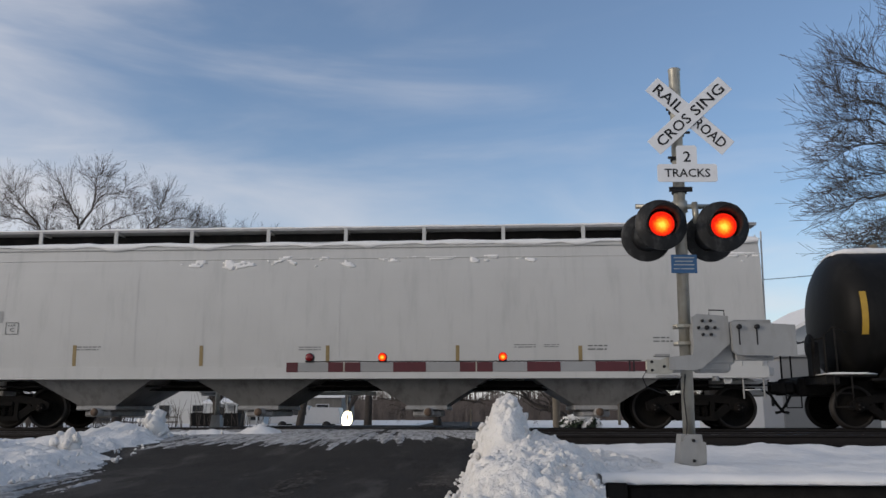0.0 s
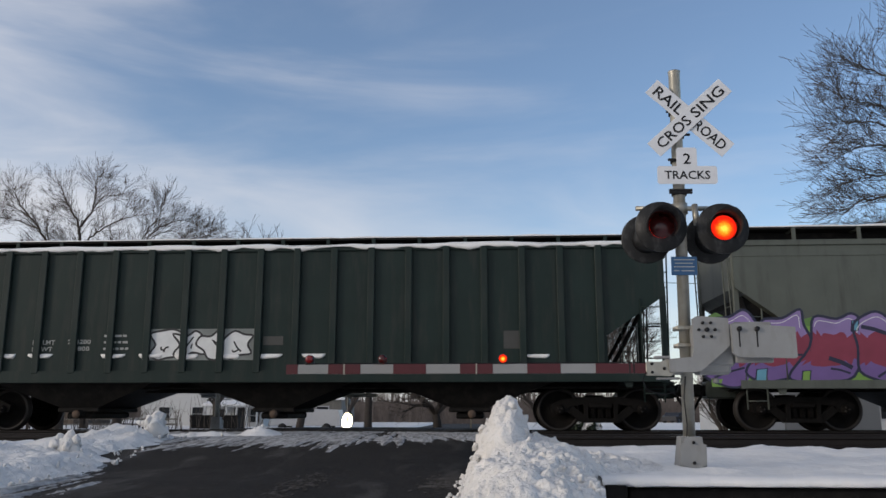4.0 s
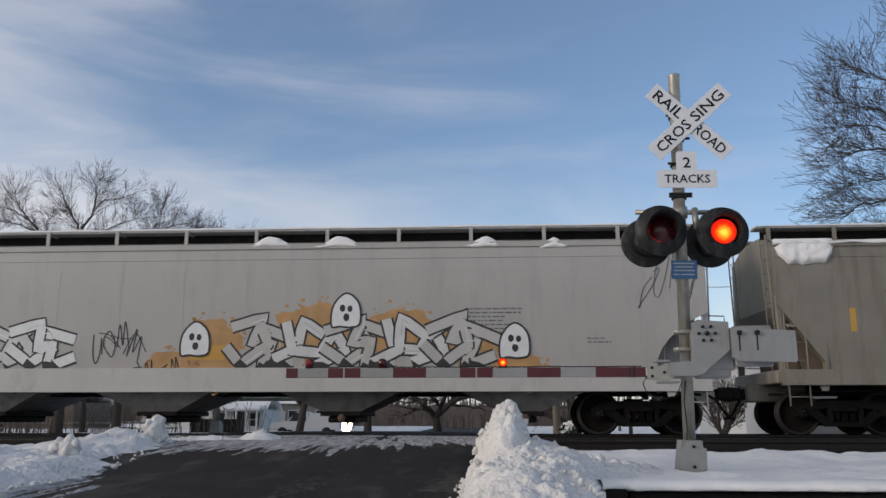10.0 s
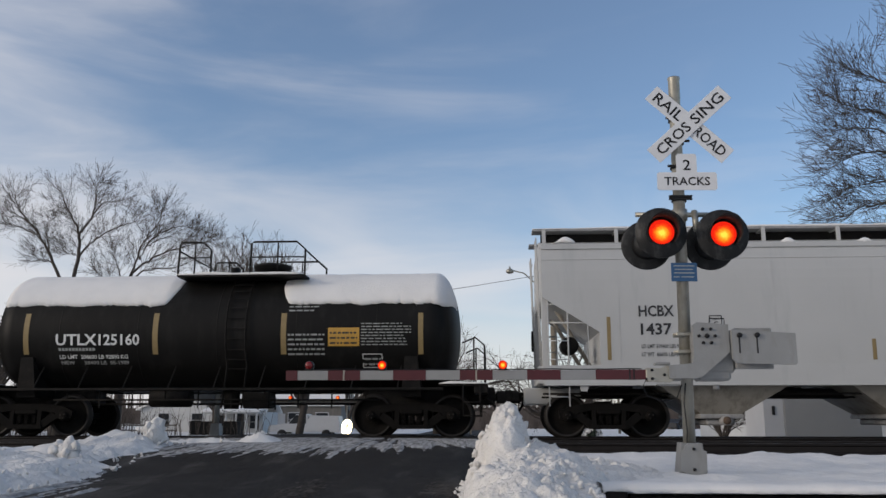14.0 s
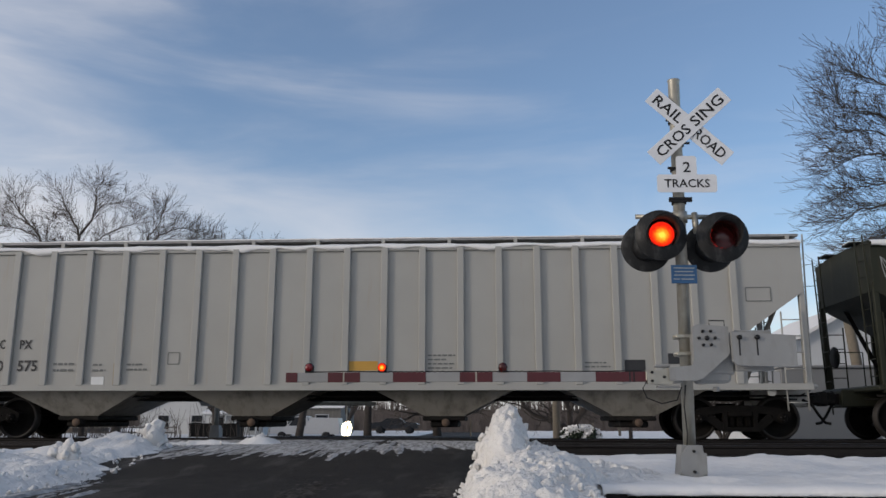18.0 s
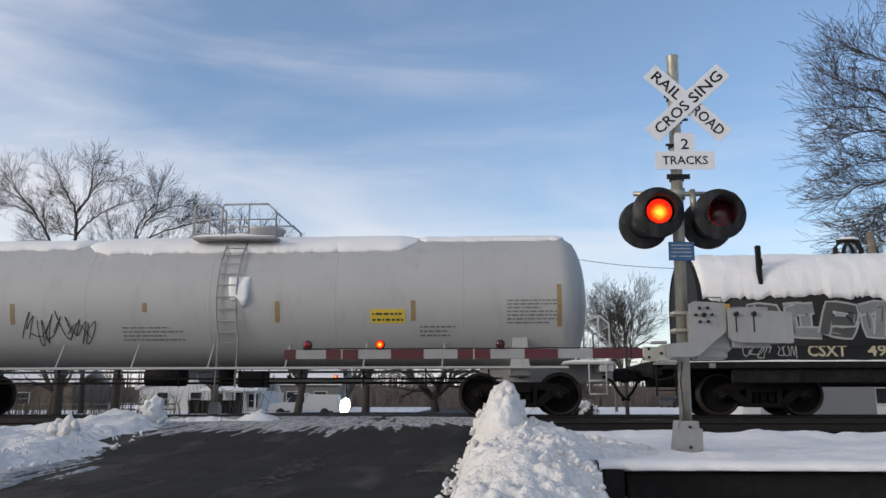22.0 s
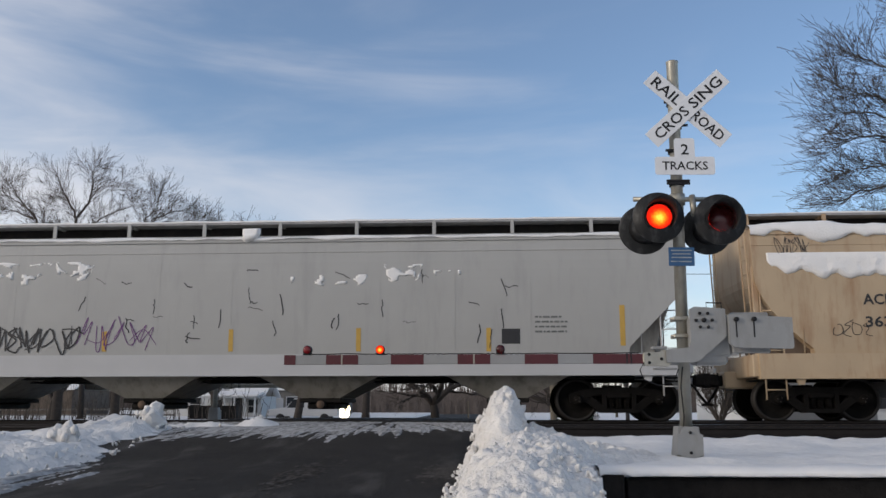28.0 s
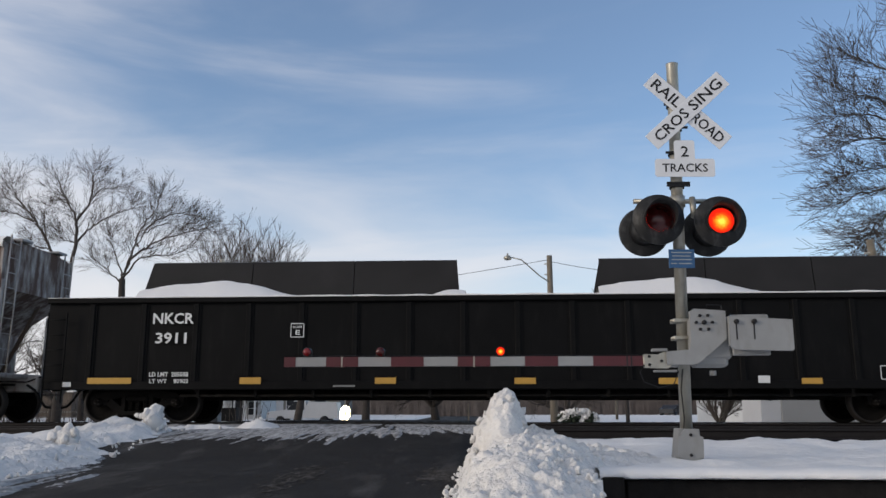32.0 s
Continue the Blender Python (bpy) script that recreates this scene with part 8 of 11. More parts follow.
CARS.append(('hopper_car', dict(x0=137.65, L=20.1, label='beige grimy covered hopper car with slabs of snow', body='hopbeige', sill='hopbeige', low='hopbrownlow', zb=1.3, ze=4.05, sillz=(1.05, 1.35), cut=(2.7, 0.9, 1.5, 'line'), cut2=(3.4, 1.3, 1.9, 'line'), inner=1, bays=[-5.75, -3.05, -0.23, 2.65, 5.4], bayw=2.6, seams=8, brackets=14, eavesnow=0.05), [
    ('t', 'TILX', 2.96, 3.61, 2.77, 0.22, 'darkgreentext'),
    ('t', '56635', 2.94, 3.95, 2.31, 0.22, 'darkgreentext'),
    ('t', 'LD LMT 218600', 2.95, 3.77, 1.98, 0.09, 'gtext'),
    ('t', 'LT WT  67400', 2.96, 3.78, 1.82, 0.09, 'gtext'),
    ('f', 4.75, 5.01, 2.52, 2.77, 'dark'),
    ('t', 'C', 4.84, 4.93, 2.57, 0.08, 'dark'),
    ('t', 'PLATE', 4.8, 4.96, 2.69, 0.04, 'dark'),
    ('s', 2.19, 2.13, 2.62, 0.12, 'orange'),
    ('s', 9.85, 1.52, 1.92, 0.1, 'btape'),
    ('J', 4.55, 8.8, 1.45, 2.24, 41, 6, 'palegreen greypanel', 'greytrim'),
    ('b', 7.92, 8.52, 1.55, 1.99, 5, 'gtext'),
    ('n', 0.78, 2.01, 3.44, 4.14, 3, 0.0, 0.1),
    ('n', 6.88, 14.33, 3.41, 4.12, 4, 0.0, 0.1),
    ('n', 18.66, 19.27, 3.7, 4.08, 6, 0.0, 0.08),
    ('w', 10.46, 11.27, 2.37, 2.86, 7, 'gtext', 0.02),
    ('w', 10.94, 11.36, 1.65, 2.01, 8, 'ptext', 0.02),
    ('J', 11.84, 16.43, 1.43, 2.24, 44, 6, 'greypurple greypurple', 'greytrim'),
    ('b', 14.61, 14.98, 1.49, 1.73, 3, 'white'),
    ('b', 15.86, 16.52, 1.56, 1.83, 3, 'white'),
    ('s', 17.46, 2.21, 2.64, 0.12, 'orange'),
    ('w', 14.19, 15.34, 2.17, 2.39, 9, 'dark', 0.03),
]))
CARS.append(('tank_car', dict(x0=157.75, L=15.25, label='dark slate tank car with yellow reflectors', body='tankslate', domeh=0.55, R=1.5, zc=2.5, plat=8.28, platl=3.9, snow=[], dome=0.59, end=0.82), [
    ('t', 'UTLX', 2.43, 3.36, 1.84, 0.26, 'olivetape'),
    ('t', '685266', 3.43, 4.47, 1.83, 0.26, 'olivetape'),
    ('b', 2.41, 3.7, 1.46, 1.8, 3, 'ptext'),
    ('s', 1.31, 1.86, 2.75, 0.12, 'btape'),
    ('s', 4.27, 2.17, 2.68, 0.11, 'btape'),
    ('s', 6.19, 2.16, 2.66, 0.11, 'btape'),
    ('s', 8.49, 2.15, 2.65, 0.11, 'btape'),
    ('s', 10.47, 2.14, 2.63, 0.11, 'btape'),
    ('s', 13.75, 1.83, 2.75, 0.11, 'btape'),
    ('p', 12.38, 13.5, 1.94, 2.61, 'dark'),
    ('b', 12.42, 13.46, 1.97, 2.56, 8, 'ptext'),
    ('p', 5.29, 6.05, 1.6, 1.86, 'dark', 0.012),
    ('p', 9.15, 10.23, 1.56, 1.92, 'dark', 0.012),
    ('b', 9.24, 10.12, 1.59, 1.84, 3, 'gtext'),
    ('w', 5.78, 7.59, 1.26, 1.8, 5, 'violet', 0.07),
    ('w', 8.56, 9.45, 1.33, 1.75, 6, 'violet', 0.06),
]))
CARS.append(('tank_car', dict(x0=173.0, L=12.85, label='short black tank car under a thick cap of snow', body='tankblack', R=1.34, zc=2.34, plat=6.87, platl=2.9, end=1.08, snow=[(1.25, 5.4, 24, 0.07), (7.8, 11.7, 24, 0.07)]), [
    ('t', 'UTLX', 2.78, 3.72, 1.99, 0.25, 'white'),
    ('t', '125160', 3.76, 4.69, 1.99, 0.25, 'white'),
    ('b', 2.84, 3.69, 1.86, 1.95, 1, 'ptext'),
    ('t', 'LD LMT  204600 LB 92800 KG', 2.85, 4.41, 1.7, 0.09, 'white'),
    ('t', 'NEW      58400 LB  05-1989', 2.87, 4.42, 1.58, 0.08, 'ptext'),
    ('s', 2.03, 1.8, 2.71, 0.12, 'btape'),
    ('s', 4.98, 1.79, 2.7, 0.12, 'btape'),
    ('s', 7.86, 1.78, 2.68, 0.12, 'btape'),
    ('s', 10.89, 1.77, 2.67, 0.11, 'btape'),
    ('p', 8.91, 9.6, 1.95, 2.35, 'orange'),
    ('b', 8.95, 9.56, 1.98, 2.31, 3, 'dark'),
    ('b', 8.02, 8.83, 1.75, 2.27, 5, 'white'),
    ('b', 9.64, 10.74, 1.96, 2.48, 8, 'white'),
    ('f', 9.67, 10.09, 1.5, 1.78, 'white'),
    ('b', 9.69, 10.06, 1.53, 1.75, 2, 'white'),
    ('b', 8.02, 8.68, 2.71, 2.89, 2, 'white'),
]))
CARS.append(('hopper_car', dict(x0=185.85, L=21.0, label='pale grey covered hopper car with short stripes', body='hoppale', sill='hoppale', low='hoplow2', zb=1.42, ze=4.1, sillz=(1.1, 1.5), cut=(2.95, 1.2, 2.2, 'line'), bays=[-6.0, -2.02, 2.06, 6.05], seams=12, brackets=13, lightgate=1), [
    ('t', 'HCBX', 2.76, 3.5, 2.52, 0.24, 'dark'),
    ('t', '1437', 2.79, 3.44, 2.13, 0.25, 'dark'),
    ('t', 'LD LMT 219400 LBS 99500 KGS', 2.79, 3.92, 1.85, 0.09, 'gtext'),
    ('t', 'LT WT  66600 LBS 30200 KGS', 2.79, 3.92, 1.68, 0.09, 'gtext'),
    ('f', 4.23, 4.48, 2.27, 2.53, 'dark'),
    ('t', 'C', 4.31, 4.41, 2.32, 0.09, 'dark'),
    ('t', 'PLATE', 4.28, 4.44, 2.44, 0.04, 'dark'),
    ('s', 2.08, 1.61, 2.52, 0.08, 'btape'),
    ('s', 4.77, 1.61, 2.04, 0.08, 'btape'),
    ('s', 7.53, 1.6, 2.03, 0.08, 'btape'),
    ('s', 13.32, 1.58, 2.02, 0.08, 'btape'),
    ('n', 0.96, 1.48, 4.14, 4.3, 445, 0.0, 0.05),
    ('n', 2.49, 3.0, 4.12, 4.28, 565, 0.0, 0.05),
    ('n', 4.22, 4.72, 4.1, 4.26, 702, 0.0, 0.05),
    ('n', 5.82, 6.31, 4.08, 4.24, 830, 0.0, 0.05),
    ('n', 7.4, 7.89, 4.07, 4.22, 958, 0.0, 0.05),
]))
CARS.append(('tank_car', dict(x0=206.85, L=18.2, label='black tank car buried under thick smooth snow', body='tankblack', R=1.43, zc=2.42, plat=8.85, platl=2.0, snow=[(1.05, 7.2, 12, 0.16), (9.8, 17.35, 12, 0.16)], dome=0.37, end=0.78), [
    ('t', 'NATX', 2.38, 3.19, 2.06, 0.25, 'white'),
    ('t', '250033', 3.44, 4.69, 2.05, 0.25, 'white'),
    ('t', 'LD LMT 186900LB  84800KG', 2.46, 4.12, 1.86, 0.09, 'ptext'),
    ('t', 'LT WT   76100LB  34500KG  NEW 4-97', 2.47, 4.78, 1.69, 0.09, 'ptext'),
    ('f', 4.96, 5.24, 2.06, 2.33, 'white'),
    ('t', 'C', 5.06, 5.16, 2.11, 0.09, 'white'),
    ('t', 'PLATE', 5.01, 5.19, 2.24, 0.05, 'white'),
    ('s', 1.25, 2.07, 2.91, 0.12, 'ytape2'),
    ('s', 4.81, 2.29, 2.56, 0.11, 'ytape2'),
    ('s', 7.19, 2.27, 2.64, 0.11, 'ytape2'),
    ('s', 9.75, 2.26, 2.79, 0.11, 'ytape2'),
    ('s', 13.27, 2.29, 2.66, 0.11, 'ytape2'),
    ('s', 16.8, 2.07, 2.88, 0.11, 'ytape2'),
    ('w', 10.92, 11.91, 1.76, 2.23, 3, 'ptext', 0.05),
    ('p', 12.51, 13.27, 2.08, 2.38, 'white'),
    ('b', 12.55, 13.24, 2.11, 2.34, 3, 'dark'),
    ('b', 10.02, 11.07, 1.5, 1.81, 4, 'ptext'),
    ('b', 11.94, 12.75, 1.66, 1.8, 2, 'ptext'),
    ('b', 13.91, 14.59, 1.63, 1.79, 2, 'ptext'),
    ('b', 15.34, 16.45, 2.07, 2.62, 8, 'white'),
    ('f', 15.35, 15.82, 1.52, 1.81, 'white'),
    ('b', 15.39, 15.8, 1.54, 1.77, 2, 'white'),
]))
CARS.append(('hopper_car', dict(x0=225.05, L=21.05, label='cream-grey ribbed covered hopper car with rust streaks', body='hopcream', sill='hopcream', low='hoplow2', flat=1, ribs=21, ribx=(-8.28, 8.32), zb=1.16, ze=4.15, zr=4.28, zw=4.44, sillz=(1.05, 1.16), cut=(3.1, 1.3, 2.2, 'line'), bays=[-6.0, -2.1, 2.12, 6.2], bayw=3.2, brackets=14, yw=1.05, eavesnow=0.06, snowh=0.05), [
    ('t', 'OC', 2.67, 2.96, 1.94, 0.21, 'dark'),
    ('t', 'PX', 3.29, 3.57, 1.94, 0.2, 'dark'),
    ('t', '70', 2.69, 2.96, 1.45, 0.24, 'dark'),
    ('t', '575', 3.28, 3.73, 1.45, 0.24, 'dark'),
    ('f', 1.52, 2.05, 2.85, 3.15, 'gtext'),
    ('f', 6.65, 6.9, 1.6, 1.85, 'gtext'),
    ('b', 4.09, 4.56, 1.43, 1.7, 2, 'gtext'),
    ('b', 4.98, 5.32, 1.43, 1.67, 2, 'gtext'),
    ('b', 5.74, 6.2, 1.45, 1.67, 2, 'gtext'),
    ('s', 2.07, 1.5, 2.1, 0.12, 'btape'),
    ('s', 5.45, 1.13, 1.61, 0.11, 'btape'),
    ('p', 10.63, 11.25, 1.45, 1.65, 'orange'),
    ('b', 12.33, 12.91, 1.47, 1.83, 4, 'gtext'),
    ('p', 16.49, 16.92, 1.38, 1.66, 'dark'),
    ('p', 17.4, 17.65, 1.57, 1.79, 'dark'),
    ('b', 15.66, 16.19, 1.49, 1.66, 2, 'gtext'),
    ('p', 4.97, 5.25, 1.11, 1.33, 'white'),
    ('f', 19.1, 19.62, 2.89, 3.18, 'gtext'),
]))
CARS.append(('hopper_car', dict(x0=246.1, L=17.95, label='dark green ribbed covered hopper car with big white lettering blocks', body='bngreen', sill='bngreen', low='blacksteel', flat=1, ribs=16, ribx=(-6.98, 6.91), zb=1.12, ze=4.13, zr=4.22, zw=4.28, sillz=(1.0, 1.14), cut=(3.1, 1.25, 2.4, 'line'), cut2=(2.85, 0.9, 2.15, 'line'), bays=[-4.3, 0.1, 4.4], bayw=3.6, brackets=2, dark=1, yw=0.9, eavesnow=0.08), [
    ('p', 3.01, 3.28, 3.62, 4.04, 'bnwhite', 0.009),
    ('p', 3.43, 3.7, 3.61, 4.03, 'bnwhite', 0.009),
    ('p', 3.95, 4.23, 3.61, 4.03, 'bnwhite', 0.009),
    ('p', 4.32, 4.59, 3.6, 4.02, 'bnwhite', 0.009),
    ('p', 4.63, 4.69, 3.6, 4.02, 'bnwhite', 0.009),
    ('p', 4.88, 5.2, 3.6, 4.02, 'bnwhite', 0.009),
    ('p', 5.25, 5.58, 3.6, 4.01, 'bnwhite', 0.009),
    ('p', 5.84, 6.1, 3.59, 4.01, 'bnwhite', 0.009),
    ('p', 6.15, 6.48, 3.59, 4.0, 'bnwhite', 0.009),
    ('p', 6.77, 7.07, 3.58, 4.0, 'bnwhite', 0.009),
    ('p', 3.02, 3.31, 3.03, 3.44, 'bnwhite', 0.009),
    ('p', 3.36, 3.67, 3.02, 3.44, 'bnwhite', 0.009),
    ('p', 3.96, 4.22, 3.02, 3.43, 'bnwhite', 0.009),
    ('p', 4.29, 4.56, 3.02, 3.43, 'bnwhite', 0.009),
    ('p', 4.88, 5.15, 3.01, 3.43, 'bnwhite', 0.009),
    ('p', 5.23, 5.52, 3.01, 3.42, 'bnwhite', 0.009),
    ('p', 5.8, 6.09, 3.01, 3.42, 'bnwhite', 0.009),
    ('p', 6.17, 6.49, 3.0, 3.41, 'bnwhite', 0.009),
    ('t', 'B', 3.45, 3.64, 2.19, 0.23, 'gtext'),
    ('t', 'N', 3.97, 4.18, 2.18, 0.23, 'gtext'),
    ('t', '460', 3.08, 3.63, 1.89, 0.2, 'gtext'),
    ('t', '474', 3.98, 4.53, 1.89, 0.2, 'gtext'),
    ('f', 5.11, 5.36, 2.03, 2.3, 'gtext'),
    ('s', 1.83, 1.39, 2.0, 0.11, 'btape'),
    ('b', 3.02, 3.82, 1.46, 1.82, 3, 'gtext'),
    ('p', 2.23, 2.58, 1.44, 1.63, 'darkpanel'),
    ('w', 0.92, 1.75, 3.19, 3.86, 4, 'ptext', 0.03),
    ('w', 5.76, 6.42, 1.47, 1.9, 5, 'gtext', 0.03),
    ('g', 6.43, 7.38, 1.47, 2.07, 6, 'bngreen', 'gtext', 2),
    ('g', 7.63, 8.44, 1.47, 1.95, 7, 'bngreen', 'gtext', 2),
    ('w', 8.58, 9.15, 1.51, 1.88, 8, 'gtext', 0.02),
    ('k', [(12.27, 4.05), (14.14, 4.05), (14.6, 3.89), (14.76, 3.56), (14.6, 3.21), (14.09, 3.34), (13.58, 3.34), (13.19, 3.09), (12.92, 3.33), (12.12, 3.41)], 'bnwhite2'),
    ('k', [(11.35, 1.98), (11.58, 2.66), (12.12, 2.63), (12.22, 3.08), (12.68, 2.65), (13.08, 2.69), (13.59, 3.17), (14.3, 3.01), (14.64, 2.63), (14.61, 2.18), (14.22, 1.99)], 'bnwhite2'),
    ('p', 12.11, 12.96, 1.19, 1.88, 'kelly'),
    ('J', 9.29, 11.76, 1.17, 1.84, 9, 3, 'ptext2', 'darkpanel'),
    ('s', 15.7, 1.64, 2.04, 0.12, 'btape'),
    ('s', 12.92, 1.16, 1.65, 0.11, 'btape'),
    ('n', 9.34, 9.89, 1.12, 1.27, 60, 0.0, 0.05),
    ('n', 10.24, 10.78, 1.11, 1.26, 130, 0.0, 0.05),
    ('n', 11.18, 11.72, 1.11, 1.26, 205, 0.0, 0.05),
    ('n', 12.13, 12.66, 1.1, 1.25, 280, 0.0, 0.05),
    ('n', 13.07, 13.6, 1.1, 1.25, 355, 0.0, 0.05),
    ('n', 14.0, 14.53, 1.1, 1.24, 430, 0.0, 0.05),
    ('n', 2.0, 2.49, 1.05, 1.17, 543, 0.0, 0.05),
    ('n', 2.92, 3.41, 1.05, 1.17, 618, 0.0, 0.05),
    ('n', 3.89, 4.37, 1.05, 1.17, 698, 0.0, 0.05),
    ('n', 4.8, 5.28, 1.05, 1.17, 773, 0.0, 0.05),
    ('n', 5.76, 6.23, 1.05, 1.17, 853, 0.0, 0.05),
    ('n', 6.71, 7.19, 1.05, 1.16, 933, 0.0, 0.05),
    ('n', 7.6, 8.07, 1.04, 1.16, 1008, 0.0, 0.05),
    ('n', 8.55, 9.01, 1.04, 1.16, 1088, 0.0, 0.05),
]))
CARS.append(('tank_car', dict(x0=264.05, L=12.7, label='short black tank car with white lettering and snow', body='tankblack', R=1.36, zc=2.3, plat=6.1, platl=2.25, end=0.82, snow=[(1.05, 5.05, 44, 0.09), (7.1, 11.95, 38, 0.12)]), [
    ('b', 2.35, 4.69, 2.22, 2.56, 1, 'white'),
    ('p', 1.89, 2.22, 2.24, 2.63, 'white'),
    ('t', 'PROX', 2.35, 3.24, 1.88, 0.26, 'white'),
    ('t', '16279', 3.35, 4.22, 1.88, 0.26, 'white'),
    ('t', 'LD LMT  204200 LB  92650 KG', 2.34, 4.0, 1.71, 0.09, 'white'),
    ('t', 'NEW      58800 LB   01-1996', 2.34, 3.84, 1.56, 0.09, 'ptext'),
    ('s', 1.69, 1.44, 2.27, 0.11, 'btape'),
    ('s', 4.46, 1.79, 2.25, 0.11, 'btape'),
    ('s', 4.9, 1.79, 2.24, 0.11, 'btape'),
    ('s', 10.76, 1.43, 2.25, 0.11, 'btape'),
    ('s', 7.56, 1.78, 2.25, 0.11, 'btape'),
    ('p', 8.58, 9.29, 1.97, 2.34, 'cream'),
    ('b', 9.47, 10.52, 2.01, 2.49, 7, 'white'),
    ('b', 7.67, 8.32, 2.73, 2.93, 2, 'white'),
    ('g', 8.3, 9.52, 1.28, 1.92, 5, 'ptext2', 'ptext', 2),
    ('b', 7.65, 8.33, 1.43, 1.8, 4, 'white'),
    ('f', 9.56, 9.93, 1.46, 1.77, 'white'),
    ('b', 9.6, 9.91, 1.5, 1.72, 2, 'white'),
    ('w', 6.77, 7.49, 1.76, 2.12, 6, 'white', 0.04),
]))
CARS.append(('tank_car', dict(x0=276.75, L=18.45, label='light grey tank car with snow on its back', body='tankgrey', R=1.52, zc=2.56, plat=9.64, platl=1.9, rail='grey', frame='tankgrey', end=0.86, snow=[(1.7, 6.1, 52, 0.06), (6.1, 13.77, 44, 0.08), (13.77, 17.1, 62, 0.05)], bogie=2.42), [
    ('t', 'CHVX', 2.4, 3.04, 1.98, 0.21, 'dark'),
    ('t', '299013', 3.21, 4.15, 1.96, 0.24, 'dark'),
    ('t', 'LD LMT  186000 LB  84350 KG', 2.47, 3.79, 1.65, 0.09, 'gtext'),
    ('t', 'LT WT    77000 LB  34900 KG NEW 4-98', 2.47, 4.28, 1.52, 0.08, 'gtext'),
    ('s', 1.41, 1.9, 2.77, 0.1, 'btape'),
    ('s', 4.74, 2.0, 2.45, 0.1, 'btape'),
    ('s', 7.74, 2.25, 2.45, 0.1, 'btape'),
    ('s', 10.7, 2.01, 2.46, 0.1, 'btape'),
    ('s', 13.68, 2.03, 2.46, 0.1, 'btape'),
    ('s', 16.83, 1.89, 2.79, 0.1, 'btape'),
    ('w', 4.99, 6.7, 1.64, 2.17, 5, 'dark', 0.03),
    ('b', 7.27, 8.65, 1.63, 1.97, 4, 'gtext'),
    ('p', 12.8, 13.55, 1.98, 2.28, 'yellow'),
    ('b', 12.84, 13.52, 2.01, 2.26, 2, 'dark'),
    ('b', 13.87, 14.64, 1.69, 1.96, 3, 'gtext'),
    ('b', 15.76, 16.82, 1.95, 2.5, 7, 'gtext'),
    ('n', 9.65, 10.13, 2.24, 3.02, 5, 0.0, 0.08),
]))
CARS.append(('coil_car', dict(x0=295.2, L=17.6, label='coil car with two snow-covered hoods, graffiti on one', spans=((1.39, 8.84), (8.99, 16.17)), hoods=['coilblack', 'coilblack'], snowlo=6, bogie=2.75), [
    ('p', 1.36, 2.05, 1.65, 2.35, 'coilyellow'),
    ('p', 8.14, 8.79, 1.62, 2.34, 'coilrust'),
    ('J', 2.38, 7.78, 1.62, 2.34, 31, 7, 'darkpanel ptext2', 'ptext'),
    ('t', 'CSXT', 3.6, 4.41, 1.23, 0.25, 'ctext'),
    ('t', '498618', 4.83, 5.99, 1.23, 0.25, 'ctext'),
    ('w', 2.25, 3.4, 1.25, 1.55, 3, 'ptext', 0.025),
    ('b', 11.94, 13.18, 2.3, 2.53, 1, 'yellow'),
    ('p', 11.91, 13.19, 2.09, 2.19, 'yellow'),
    ('w', 10.7, 11.78, 1.63, 1.9, 5, 'ptext', 0.025),
    ('p', 16.53, 16.99, 2.1, 2.25, 'darkpanel'),
    ('w', 14.73, 16.33, 1.22, 1.54, 6, 'ptext', 0.02),
    ('f', 14.01, 14.46, 1.22, 1.48, 'white'),
    ('n', 13.58, 13.94, 2.24, 2.54, 9, 0.0, 0.08),
]))
CARS.append(('coil_car', dict(x0=312.8, L=17.75, label='coil car with two snowy black and yellow hoods', spans=((1.5, 8.95), (9.1, 16.75)), hoods=['coilbrown', 'coilbrown'], snowlo=4, bogie=2.75), [
    ('p', 1.43, 2.11, 1.62, 2.31, 'coilyellow'),
    ('p', 8.16, 8.76, 1.61, 2.29, 'coilyellow'),
    ('p', 9.09, 9.65, 1.61, 2.28, 'coilrust'),
    ('p', 15.86, 16.5, 1.64, 2.35, 'coilyellow'),
    ('p', 5.07, 5.86, 2.22, 2.35, 'yellow'),
    ('p', 12.01, 13.34, 2.21, 2.36, 'yellow'),
    ('w', 2.68, 4.04, 1.69, 2.24, 7, 'darkpanel', 0.05),
    ('w', 10.52, 11.83, 1.67, 2.23, 9, 'white', 0.035),
    ('w', 11.86, 13.47, 1.65, 2.2, 10, 'white', 0.035),
    ('w', 15.0, 15.76, 1.71, 2.27, 11, 'white', 0.025),
    ('f', 13.2, 13.61, 1.22, 1.52, 'white'),
    ('b', 13.23, 13.59, 1.25, 1.48, 2, 'white'),
    ('w', 6.41, 7.18, 1.73, 2.1, 12, 'ptext', 0.015),
    ('p', 9.04, 9.53, 1.4, 1.53, 'yellow'),
    ('p', 11.49, 11.96, 1.39, 1.52, 'yellow'),
    ('p', 13.89, 14.35, 1.38, 1.51, 'yellow'),
]))
